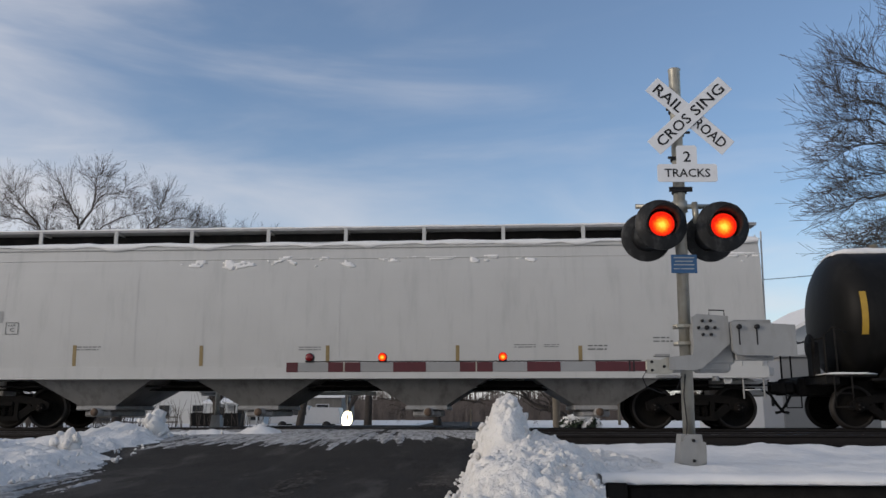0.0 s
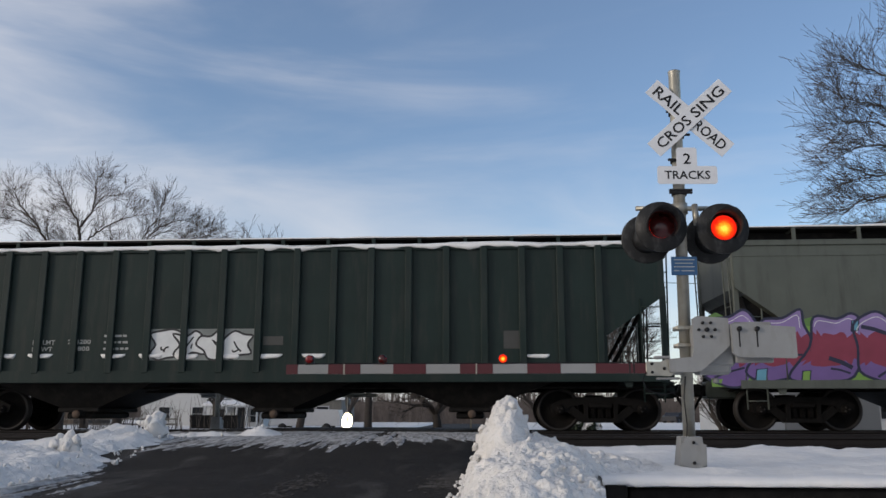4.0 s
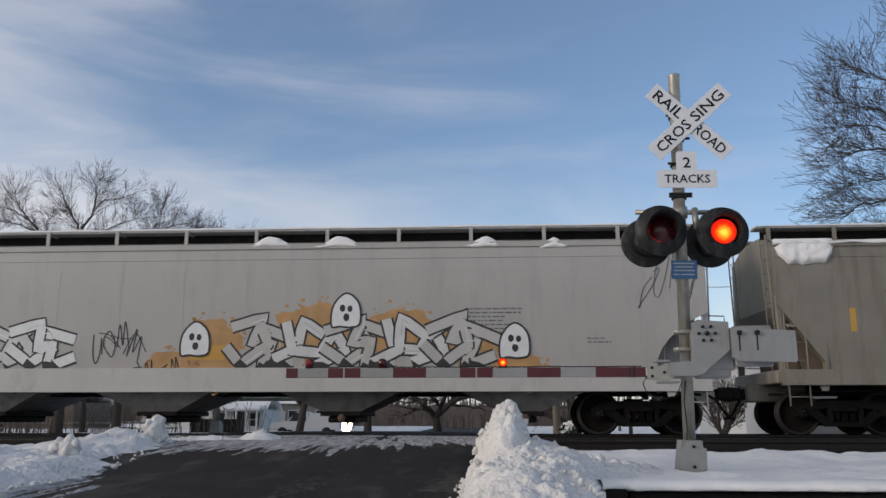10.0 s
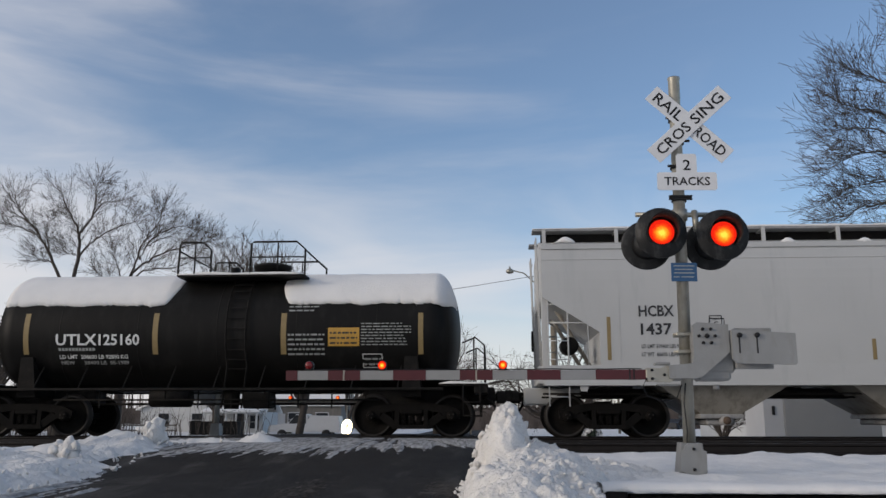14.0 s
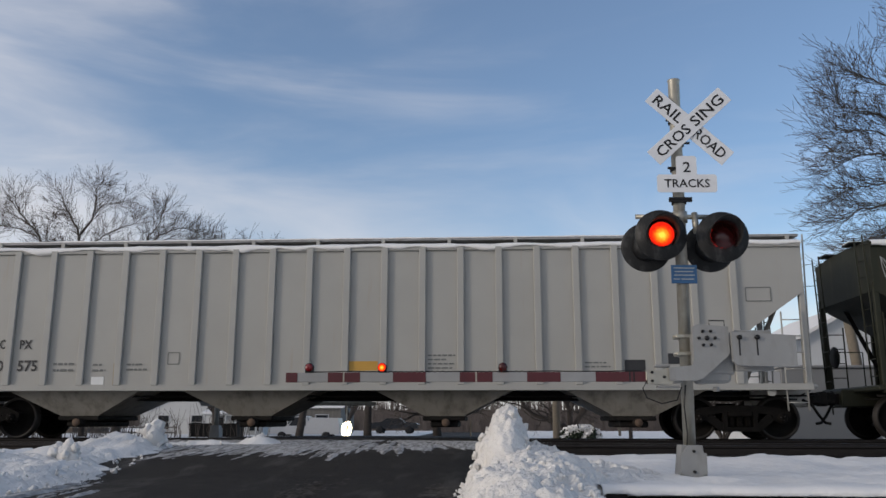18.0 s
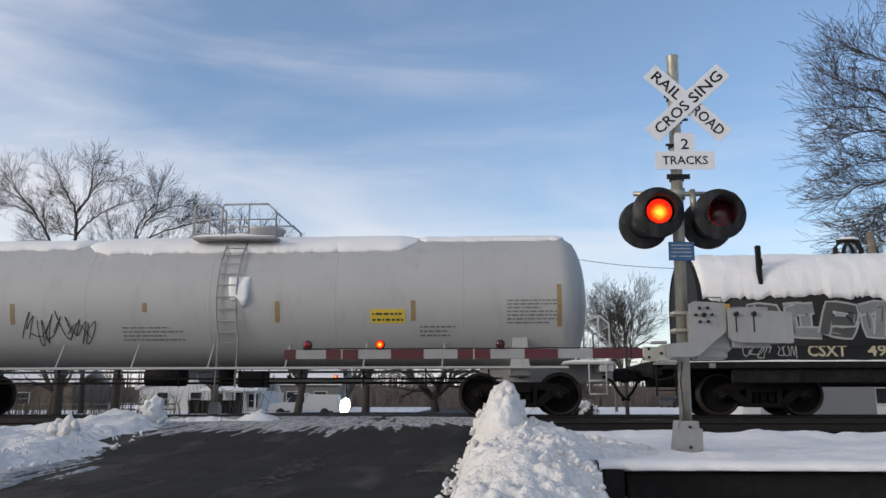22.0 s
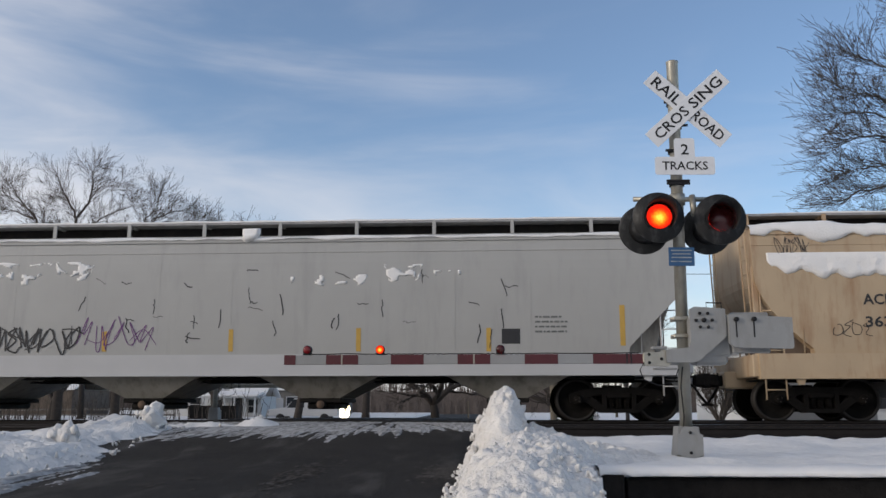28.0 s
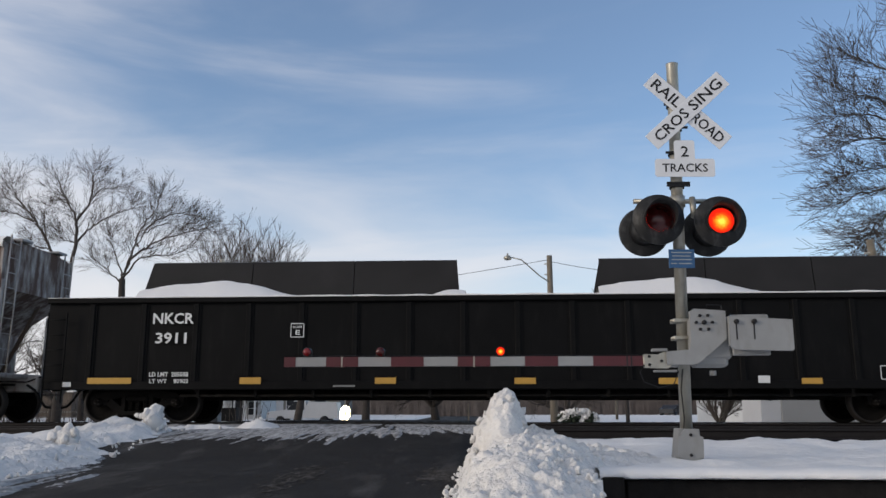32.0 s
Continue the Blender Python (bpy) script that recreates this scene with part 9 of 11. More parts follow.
CARS.append(('hopper_car', dict(x0=330.55, L=13.15, label='short cream covered hopper car with black lettering', body='hopbeige2', sill='hopbeige2', low='hoplow2', zb=1.12, ze=3.92, zr=4.14, zw=4.34, sillz=(1.0, 1.14), cut=(2.85, 1.2, 2.25, 'curve'), bays=[-1.86, 1.74], bayw=2.9, seams=5, brackets=11, eavesnow=0.07, lightgate=1), [
    ('t', 'SOXX', 2.36, 3.48, 3.06, 0.3, 'dark'),
    ('t', '325156', 2.36, 3.83, 2.56, 0.32, 'dark'),
    ('t', 'LD LMT  233600', 2.32, 3.23, 1.68, 0.09, 'gtext'),
    ('t', 'LT WT    52400', 2.32, 3.23, 1.51, 0.09, 'gtext'),
    ('f', 4.36, 4.6, 2.83, 3.08, 'dark'),
    ('t', 'C', 4.43, 4.51, 2.87, 0.08, 'dark'),
    ('t', 'PLATE', 4.4, 4.55, 2.99, 0.04, 'dark'),
    ('s', 1.99, 1.48, 2.36, 0.08, 'beigetape'),
    ('s', 4.18, 1.47, 1.89, 0.08, 'beigetape'),
    ('s', 8.73, 1.45, 1.91, 0.08, 'beigetape'),
    ('s', 10.91, 1.45, 2.36, 0.08, 'beigetape'),
    ('b', 7.09, 7.97, 1.51, 1.83, 4, 'gtext'),
    ('t', 'WARNING', 7.29, 7.77, 1.88, 0.08, 'dark'),
    ('p', 8.98, 9.43, 1.55, 1.87, 'white'),
    ('p', 9.02, 9.4, 1.59, 1.83, 'dark', 0.008),
    ('b', 9.7, 10.34, 1.72, 2.06, 4, 'gtext'),
    ('n', 7.89, 8.17, 2.29, 2.53, 70, 0.45, 0.015),
    ('n', 8.94, 9.28, 2.15, 2.31, 71, 0.45, 0.015),
    ('n', 10.05, 10.74, 2.23, 2.54, 72, 0.45, 0.015),
    ('n', 11.24, 11.76, 2.77, 3.17, 73, 0.45, 0.015),
    ('n', 9.7, 9.88, 2.18, 2.36, 74, 0.45, 0.015),
]))
CARS.append(('hopper_car', dict(x0=343.7, L=12.6, label='short grey covered hopper car', body='hopgrey3', sill='hopgrey3', low='hoplow2', zb=1.12, ze=3.92, zr=4.14, zw=4.34, sillz=(0.98, 1.16), cut=(3.0, 1.5, 1.9, 'curve'), inner=1, bays=[-1.95, 1.95], bayw=2.8, seams=5, brackets=9), [
    ('t', 'HWCX', 2.05, 2.94, 2.36, 0.25, 'dark'),
    ('t', '13213', 2.0, 2.87, 1.92, 0.23, 'dark'),
    ('b', 1.97, 2.78, 1.54, 1.81, 2, 'gtext'),
    ('s', 1.82, 1.55, 2.48, 0.1, 'btape'),
]))
CARS.append(('hopper_car', dict(x0=356.3, L=21.0, label='grey covered hopper car with scuffs, scrawls and frost', body='hopgrey4', sill='hopgrey5', low='hoplow2', zb=1.42, ze=3.98, sillz=(0.98, 1.42), cut=(2.75, 1.2, 1.55, 'line'), inner=1, bays=[-6.03, -2.05, 1.9, 6.0], seams=12, brackets=12, eavesnow=0.04), [
    ('t', 'WLPX', 2.64, 3.47, 2.43, 0.23, 'dark'),
    ('t', '10108', 2.65, 3.55, 1.97, 0.24, 'dark'),
    ('t', 'LD LMT  219600 LBS', 2.67, 3.87, 1.73, 0.09, 'gtext'),
    ('t', 'LT WT    66400 LBS', 2.68, 3.88, 1.57, 0.09, 'gtext'),
    ('f', 4.19, 4.45, 2.19, 2.45, 'dark'),
    ('t', 'C', 4.28, 4.37, 2.24, 0.09, 'dark'),
    ('t', 'PLATE', 4.24, 4.41, 2.36, 0.05, 'dark'),
    ('w', 4.94, 7.11, 1.53, 2.06, 4, 'dark', 0.05),
    ('w', 7.1, 8.73, 1.59, 2.14, 5, 'purpleink', 0.025),
    ('w', 1.37, 2.47, 1.07, 1.34, 6, 'dark', 0.045),
    ('p', 4.36, 4.58, 1.69, 1.97, 'white'),
    ('s', 2.04, 1.53, 2.45, 0.1, 'ytape3'),
    ('s', 4.8, 1.51, 1.98, 0.1, 'ytape3'),
    ('s', 7.65, 1.5, 1.94, 0.1, 'ytape3'),
    ('s', 10.46, 1.49, 1.97, 0.1, 'ytape3'),
    ('s', 13.25, 1.48, 1.98, 0.1, 'ytape3'),
    ('s', 16.05, 1.47, 1.97, 0.1, 'ytape3'),
    ('c', 6.02, 17.57, 1.48, 3.36, 3, 34),
    ('n', 4.48, 6.38, 2.96, 3.53, 40, 0.45, 0.015),
    ('n', 6.47, 7.34, 2.97, 3.55, 41, 0.45, 0.015),
    ('n', 3.21, 4.21, 3.1, 3.52, 42, 0.45, 0.015),
    ('n', 2.76, 3.67, 2.57, 2.99, 43, 0.45, 0.015),
    ('n', 1.98, 2.35, 2.45, 2.74, 44, 0.45, 0.015),
    ('n', 3.75, 4.12, 2.32, 2.85, 45, 0.45, 0.015),
    ('n', 1.32, 1.51, 2.87, 3.13, 46, 0.45, 0.015),
    ('n', 11.78, 11.99, 2.93, 3.13, 47, 0.45, 0.015),
    ('n', 12.22, 13.47, 2.86, 3.18, 48, 0.45, 0.015),
    ('n', 13.83, 14.68, 2.91, 3.41, 49, 0.45, 0.015),
    ('n', 14.92, 15.61, 3.02, 3.25, 50, 0.45, 0.015),
    ('p', 16.38, 16.77, 1.63, 1.95, 'dark'),
    ('b', 17.09, 17.78, 1.85, 2.27, 4, 'gtext'),
    ('s', 18.88, 1.58, 2.44, 0.11, 'ytape3'),
    ('p', 14.47, 14.86, 1.17, 1.32, 'btape'),
    ('p', 6.16, 6.61, 1.16, 1.32, 'maroon'),
    ('n', 3.89, 4.34, 3.91, 4.3, 424, 0.0, 0.14),
    ('n', 10.64, 11.05, 3.83, 4.22, 962, 0.0, 0.14),
]))
CARS.append(('hopper_car', dict(x0=377.3, L=20.1, label='rust-stained tan covered hopper car with graffiti and frozen snow', body='hoptan', sill='hoptan', low='hopbrownlow', zb=1.38, ze=4.03, sillz=(0.9, 1.4), cut=(3.05, 1.15, 1.5, 'curve'), inner=1, bays=[-5.05, -1.55, 2.0, 5.7], bayw=2.7, roundbay=1, seams=8, brackets=12, eavesnow=0.16), [
    ('t', 'ACFX', 2.94, 3.76, 2.41, 0.23, 'dark'),
    ('t', '36372', 2.96, 3.88, 1.94, 0.23, 'dark'),
    ('t', '195000 LBS', 3.58, 4.24, 1.65, 0.08, 'gtext'),
    ('t', '66000 LBS', 3.66, 4.24, 1.49, 0.08, 'gtext'),
    ('b', 4.0, 5.35, 1.0, 1.13, 1, 'gtext'),
    ('f', 4.75, 5.01, 2.17, 2.44, 'dark'),
    ('t', 'C', 4.84, 4.94, 2.22, 0.09, 'dark'),
    ('t', 'PLATE', 4.8, 4.97, 2.35, 0.05, 'dark'),
    ('J', 5.25, 8.54, 1.41, 2.18, 51, 5, 'rustpaint', 'rustdark'),
    ('g', 10.44, 13.56, 0.92, 2.2, 53, 'maroon rustpaint', 'rustdark', 4),
    ('w', 1.22, 1.89, 3.48, 3.9, 4, 'dark', 0.02),
    ('w', 2.29, 3.05, 1.75, 2.06, 6, 'dark', 0.02),
    ('w', 15.39, 17.1, 1.79, 2.19, 7, 'dark', 0.04),
    ('w', 16.16, 17.48, 1.4, 1.82, 8, 'dark', 0.03),
    ('w', 14.52, 15.46, 0.97, 1.37, 9, 'dark', 0.025),
    ('w', 15.34, 16.28, 0.92, 1.36, 10, 'dark', 0.025),
    ('n', 1.03, 6.37, 2.91, 3.54, 60, 0.0, 0.06),
    ('n', 6.34, 10.16, 2.83, 3.58, 61, 0.0, 0.06),
    ('n', 10.19, 12.56, 2.79, 3.57, 62, 0.0, 0.06),
    ('n', 12.96, 14.01, 2.88, 3.6, 63, 0.0, 0.06),
    ('n', 14.4, 19.43, 2.86, 3.66, 66, 0.0, 0.06),
    ('p', 14.55, 15.05, 1.49, 1.84, 'dark'),
    ('s', 4.77, 1.5, 2.01, 0.08, 'btape'),
    ('s', 18.0, 1.54, 2.3, 0.11, 'beigetape'),
    ('b', 15.73, 17.32, 2.53, 2.86, 3, 'gtext'),
    ('b', 17.15, 17.97, 1.72, 1.98, 3, 'gtext'),
    ('s', 16.15, 1.38, 1.81, 0.1, 'btape'),
]))
CARS.append(('hopper_car', dict(x0=397.4, L=18.5, label='rust-streaked white ribbed covered hopper car', body='rusty', sill='rustlow', low='rustlow', flat=1, ribs=17, ribx=(-7.01, 7.16), zb=1.15, ze=4.02, zr=4.14, zw=4.2, sillz=(0.98, 1.12), cut=(3.0, 1.3, 2.15, 'line'), bays=[-4.55, -0.3, 4.15], bayw=4.0, brackets=2, yw=1.0, eavesnow=0.12, post='rustwhite', ribmat='rustywhite'), [
    ('t', 'AEX', 2.39, 2.88, 2.24, 0.21, 'dark'),
    ('t', '25', 2.48, 2.79, 1.76, 0.19, 'dark'),
    ('t', '40', 3.19, 3.5, 1.75, 0.19, 'dark'),
    ('t', '8', 3.92, 4.01, 1.75, 0.19, 'dark'),
    ('p', 3.12, 3.6, 1.61, 2.48, 'rustgrey', 0.004),
    ('p', 3.82, 4.34, 1.61, 2.05, 'rustgrey', 0.004),
    ('f', 4.06, 4.29, 2.28, 2.55, 'dark'),
    ('s', 2.19, 1.52, 2.43, 0.1, 'ytape3'),
    ('p', 13.41, 13.85, 1.71, 2.07, 'darkpanel'),
    ('p', 14.2, 14.64, 1.7, 2.07, 'darkpanel'),
    ('s', 16.22, 1.47, 2.47, 0.11, 'ytape3'),
    ('s', 7.8, 1.54, 1.96, 0.1, 'ytape3'),
    ('s', 10.57, 1.53, 1.99, 0.1, 'ytape3'),
    ('p', 4.56, 5.27, 1.53, 1.95, 'rustgrey'),
    ('p', 5.51, 6.03, 1.55, 1.95, 'rustgrey'),
    ('p', 10.81, 11.38, 2.65, 3.32, 'creampatch'),
    ('s', 13.15, 1.52, 1.99, 0.1, 'ytape3'),
]))
CARS.append(('gondola_car', dict(x0=415.9, L=21.6, label='black ribbed gondola car with tall dark lids and snow', lids=[(2.3, 9.47), (12.72, 19.85)], bogie=2.4), [
    ('t', 'NKCR', 2.85, 3.76, 2.14, 0.24, 'white'),
    ('t', '3911', 2.93, 3.62, 1.71, 0.24, 'white'),
    ('t', 'LD LMT  205098', 2.84, 3.7, 1.0, 0.1, 'white'),
    ('t', 'LT WT    80902', 2.85, 3.71, 0.86, 0.09, 'white'),
    ('f', 5.91, 6.19, 1.84, 2.13, 'white'),
    ('t', 'E', 6.01, 6.11, 1.89, 0.1, 'white'),
    ('t', 'PLATE', 5.96, 6.15, 2.03, 0.05, 'white'),
    ('p', 1.48, 2.45, 0.85, 0.98, 'orange'),
    ('p', 4.83, 5.29, 0.84, 0.98, 'orange'),
    ('p', 7.75, 8.2, 0.84, 0.97, 'orange'),
    ('p', 10.71, 11.16, 0.83, 0.96, 'orange'),
    ('p', 13.71, 14.14, 0.82, 0.95, 'orange'),
    ('p', 16.63, 17.05, 0.82, 0.94, 'orange'),
    ('p', 0.93, 1.12, 0.79, 0.89, 'white'),
    ('p', 15.75, 15.99, 0.84, 0.99, 'white'),
    ('b', 6.86, 7.32, 0.77, 0.82, 1, 'ptext'),
    ('f', 18.24, 18.51, 0.91, 1.18, 'white'),
]))


MATS = dict(
    hopwhite=mat("pale_hopper_paint", (0.475, 0.472, 0.455), 0.5, var=0.06, scale=1.2, dirt=(0.33, 0.33, 0.32), dirt_amt=0.5, dscale=(1.6, 1.6, 0.25), dlow=0.52),
    hopgrey=mat("grey_hopper_paint", (0.375, 0.362, 0.338), 0.5, var=0.06, scale=1.0, dirt=(0.27, 0.26, 0.245), dirt_amt=0.5, dscale=(1.5, 1.5, 0.25), dlow=0.52),
    hopgrey2=mat("light_sill_paint", (0.445, 0.435, 0.41), 0.5, var=0.08, scale=1.5, dirt=(0.28, 0.27, 0.25), dirt_amt=0.5, dscale=(1.5, 1.5, 0.6), dlow=0.52),
    hopgrey3=mat("grey_hopper_paint_worn", (0.36, 0.35, 0.325), 0.55, var=0.08, scale=1.2, dirt=(0.22, 0.19, 0.15), dirt_amt=0.5, dscale=(2.2, 2.2, 0.25), dlow=0.52),
    hopgrey4=mat("cool_grey_hopper_paint", (0.365, 0.362, 0.345), 0.5, var=0.06, scale=1.0, dirt=(0.27, 0.27, 0.26), dirt_amt=0.5, dscale=(1.5, 1.5, 0.25), dlow=0.53),
    hopgrey5=mat("pale_grey_sill_paint", (0.44, 0.44, 0.44), 0.5, var=0.06, scale=1.5),
    hoppale=mat("pale_cool_hopper_paint", (0.455, 0.458, 0.45), 0.5, var=0.05, scale=1.0, dirt=(0.35, 0.36, 0.36), dirt_amt=0.5, dscale=(1.5, 1.5, 0.25), dlow=0.54),
    hopbeige=mat("beige_hopper_paint", (0.205, 0.19, 0.155), 0.6, var=0.14, scale=1.2, dirt=(0.105, 0.08, 0.055), dirt_amt=0.7, dscale=(2.0, 2.0, 0.22), dlow=0.50),
    hopbeige2=mat("cream_hopper_paint", (0.46, 0.445, 0.38), 0.55, var=0.07, scale=1.2, dirt=(0.33, 0.28, 0.20), dirt_amt=0.6, dscale=(1.6, 1.6, 0.3), dlow=0.54),
    hopcream=mat("cream_grey_hopper_paint", (0.345, 0.34, 0.315), 0.55, var=0.06, scale=1.2, dirt=(0.33, 0.25, 0.16), dirt_amt=0.6, dscale=(2.4, 2.4, 0.2), dlow=0.60),
    hoptan=mat("rust_stained_tan_paint", (0.45, 0.34, 0.22), 0.6, var=0.12, scale=1.2, dirt=(0.27, 0.13, 0.055), dirt_amt=0.7, dscale=(1.6, 1.6, 0.3), dlow=0.50),
    # bay paints: dirt streaks over a base darkened for shade under the car
    hoplow=mat("shaded_grimy_bay_paint", (0.19, 0.186, 0.178), 0.65, var=0.2, scale=2, dirt=(0.06, 0.055, 0.05), dirt_amt=0.7, dscale=(2, 2, 0.8), dlow=0.48),
    hoplow2=mat("shaded_dusty_bay_paint", (0.27, 0.25, 0.215), 0.65, var=0.2, scale=2, dirt=(0.08, 0.065, 0.05), dirt_amt=0.7, dscale=(2, 2, 0.8), dlow=0.48),
    hopbrownlow=mat("dark_brown_bay_paint", (0.12, 0.085, 0.06), 0.7, var=0.25, scale=2),
    darkgreen=mat("dark_green_car_paint", (0.014, 0.026, 0.023), 0.5, var=0.2, scale=1.5, dirt=(0.045, 0.045, 0.04), dirt_amt=0.5, dscale=(2, 2, 0.3), dlow=0.5, spec=0.2),
    olivegreen=mat("faded_olive_car_paint", (0.082, 0.092, 0.075), 0.6, var=0.18, scale=1.3, dirt=(0.045, 0.045, 0.038), dirt_amt=0.7, dscale=(2, 2, 0.25), dlow=0.5),
    bngreen=mat("dark_olive_car_paint", (0.024, 0.026, 0.017), 0.6, var=0.2, scale=1.3, dirt=(0.06, 0.05, 0.032), dirt_amt=0.5, dscale=(2, 2, 0.25), dlow=0.5, spec=0.2),
    rusty=mat("rust_eaten_white_paint", (0.42, 0.39, 0.36), 0.75, var=0.25, scale=4, bump=0.3, bscale=30, dirt=(0.075, 0.034, 0.02), dirt_amt=0.97, dscale=(2.0, 2.0, 0.45), dlow=0.34),
    rustywhite=mat("rust_eaten_white_rib", (0.46, 0.43, 0.40), 0.75, var=0.25, scale=4, dirt=(0.09, 0.04, 0.024), dirt_amt=0.92, dscale=(3, 3, 0.5), dlow=0.40),
    rustlow=mat("rust_brown_bay_paint", (0.115, 0.075, 0.05), 0.8, var=0.3, scale=2, dirt=(0.05, 0.04, 0.033), dirt_amt=0.8, dscale=(1.5, 1.5, 1.0), dlow=0.46),
    rustwhite=mat("chalky_white_steel", (0.40, 0.38, 0.36), 0.7, var=0.2, scale=5, dirt=(0.14, 0.07, 0.04), dirt_amt=0.7, dscale=(3, 3, 1), dlow=0.5),
    tankblack=mat("black_tank_paint", (0.0085, 0.0082, 0.0078), 0.5, var=0.25, scale=1.2, bump=0.05, bscale=6, dirt=(0.026, 0.025, 0.023), dirt_amt=0.5, dscale=(1.5, 1.5, 0.4), dlow=0.5, spec=0.13),
    tankslate=mat("slate_tank_paint", (0.026, 0.030, 0.029), 0.5, var=0.15, scale=1.2, dirt=(0.05, 0.05, 0.048), dirt_amt=0.5, dscale=(1.5, 1.5, 0.4), dlow=0.52, spec=0.2),
    tankwhite=mat("cream_white_tank_paint", (0.60, 0.575, 0.52), 0.45, var=0.05, scale=1.2, dirt=(0.42, 0.36, 0.28), dirt_amt=0.5, dscale=(1.8, 1.8, 0.3), dlow=0.55),
    tankgrey=mat("grey_tank_paint", (0.37, 0.37, 0.36), 0.5, var=0.06, scale=1.2, dirt=(0.27, 0.265, 0.25), dirt_amt=0.5, dscale=(1.5, 1.5, 0.35), dlow=0.53),
    coilblack=mat("sooty_black_hood_paint", (0.013, 0.0135, 0.014), 0.6, var=0.3, scale=2, bump=0.15, bscale=12, spec=0.2),
    coilbrown=mat("grimy_brown_hood_paint", (0.024, 0.022, 0.020), 0.65, var=0.35, scale=2, bump=0.2, bscale=12, dirt=(0.07, 0.05, 0.03), dirt_amt=0.5, dscale=(2, 2, 0.6), dlow=0.52, spec=0.2),
    coilyellow=mat("stained_yellow_paint", (0.36, 0.19, 0.045), 0.65, var=0.35, scale=4, dirt=(0.07, 0.04, 0.02), dirt_amt=0.8, dscale=(4, 4, 0.8), dlow=0.52),
    coilrust=mat("rusty_yellow_paint", (0.25, 0.125, 0.035), 0.7, var=0.4, scale=4, dirt=(0.05, 0.03, 0.02), dirt_amt=0.85, dscale=(4, 4, 0.8), dlow=0.48),
    gonblack=mat("black_gondola_paint", (0.006, 0.006, 0.0062), 0.6, var=0.25, scale=1.5, bump=0.06, bscale=9, dirt=(0.016, 0.0155, 0.015), dirt_amt=0.5, dscale=(2, 2, 0.5), dlow=0.52, spec=0.08),
    lid=mat("matt_grey_lid", (0.022, 0.021, 0.021), 0.7, var=0.25, scale=1.5, spec=0.2),
    maroon=mat("maroon_paint", (0.105, 0.022, 0.022), 0.45, var=0.12, scale=1.5),
    maroonrail=mat("maroon_rail_paint", (0.085, 0.02, 0.02), 0.5, var=0.2, scale=6),
    cream=mat("cream_paint", (0.52, 0.50, 0.40), 0.55, var=0.1, scale=4),
    black=BLACKSTEEL, blacksteel=BLACKSTEEL, grey=GREYSTEEL,
    white=WHITEPAINT, dark=DARKTEXT, gtext=GREYTEXT, ptext=PALETEXT, ctext=mat("tan_stencil_paint", (0.42, 0.36, 0.24), 0.55, var=0.12, scale=8),
    ptext2=mat("thin_grey_spray", (0.17, 0.18, 0.18), 0.6, var=0.2, scale=5), yellow=mat("yellow_sticker", (0.58, 0.42, 0.04), 0.5, var=0.08, scale=8),
    ytape=YELLOWTAPE, btape=BROWNTAPE, ytape2=mat("olive_yellow_reflector", (0.32, 0.28, 0.03), 0.5, var=0.12, scale=7), ytape3=mat("amber_reflector", (0.50, 0.31, 0.06), 0.5, var=0.12, scale=7),
    beigetape=mat("beige_reflector", (0.30, 0.26, 0.18), 0.5, var=0.1, scale=7), olivetape=mat("olive_reflector", (0.27, 0.215, 0.075), 0.5, var=0.1, scale=7),
    orange=mat("orange_sticker", (0.50, 0.28, 0.045), 0.5, var=0.1, scale=7), orangepaint=mat("orange_spray", (0.43, 0.245, 0.10), 0.6, var=0.25, scale=3),
    greypanel=mat("grey_patch_paint", (0.28, 0.28, 0.275), 0.55, var=0.12, scale=3), darkpanel=mat("dark_patch_paint", (0.05, 0.05, 0.045), 0.55, var=0.2, scale=3), graypaint=mat("thin_pale_spray", (0.20, 0.22, 0.21), 0.65, var=0.3, scale=3),
    crimson=mat("crimson_spray", (0.22, 0.032, 0.06), 0.55, var=0.2, scale=2), purple=mat("purple_spray", (0.15, 0.09, 0.26), 0.55, var=0.2, scale=2), lilac=mat("lilac_spray", (0.24, 0.17, 0.36), 0.55, var=0.2, scale=2),
    limeb=mat("olive_green_spray", (0.10, 0.20, 0.05), 0.55, var=0.2, scale=2), lime=mat("lime_spray", (0.17, 0.31, 0.06), 0.55, var=0.2, scale=2), cyan=mat("cyan_spray", (0.11, 0.30, 0.40), 0.55, var=0.2, scale=2), navy=mat("navy_spray", (0.015, 0.018, 0.045), 0.55, var=0.2, scale=2),
    pink=mat("dusty_pink_paint", (0.46, 0.21, 0.25), 0.55, var=0.1, scale=3), palegreen=mat("pale_green_spray", (0.27, 0.30, 0.22), 0.6, var=0.2, scale=2), greypurple=mat("grey_mauve_spray", (0.21, 0.18, 0.17), 0.6, var=0.25, scale=2),
    violet=mat("faded_violet_spray", (0.14, 0.09, 0.15), 0.6, var=0.3, scale=3), purpleink=mat("purple_marker", (0.14, 0.035, 0.17), 0.5, var=0.15, scale=5), kelly=mat("kelly_green_patch", (0.035, 0.16, 0.08), 0.6, var=0.2, scale=3),
    bnwhite=mat("worn_white_lettering", (0.38, 0.37, 0.335), 0.6, var=0.15, scale=4, dirt=(0.22, 0.19, 0.15), dirt_amt=0.5, dscale=(3, 3, 1), dlow=0.54), bnwhite2=mat("rust_stained_white_emblem", (0.40, 0.37, 0.325), 0.6, var=0.12, scale=3, dirt=(0.25, 0.12, 0.06), dirt_amt=0.75, dscale=(3, 3, 0.4), dlow=0.53),
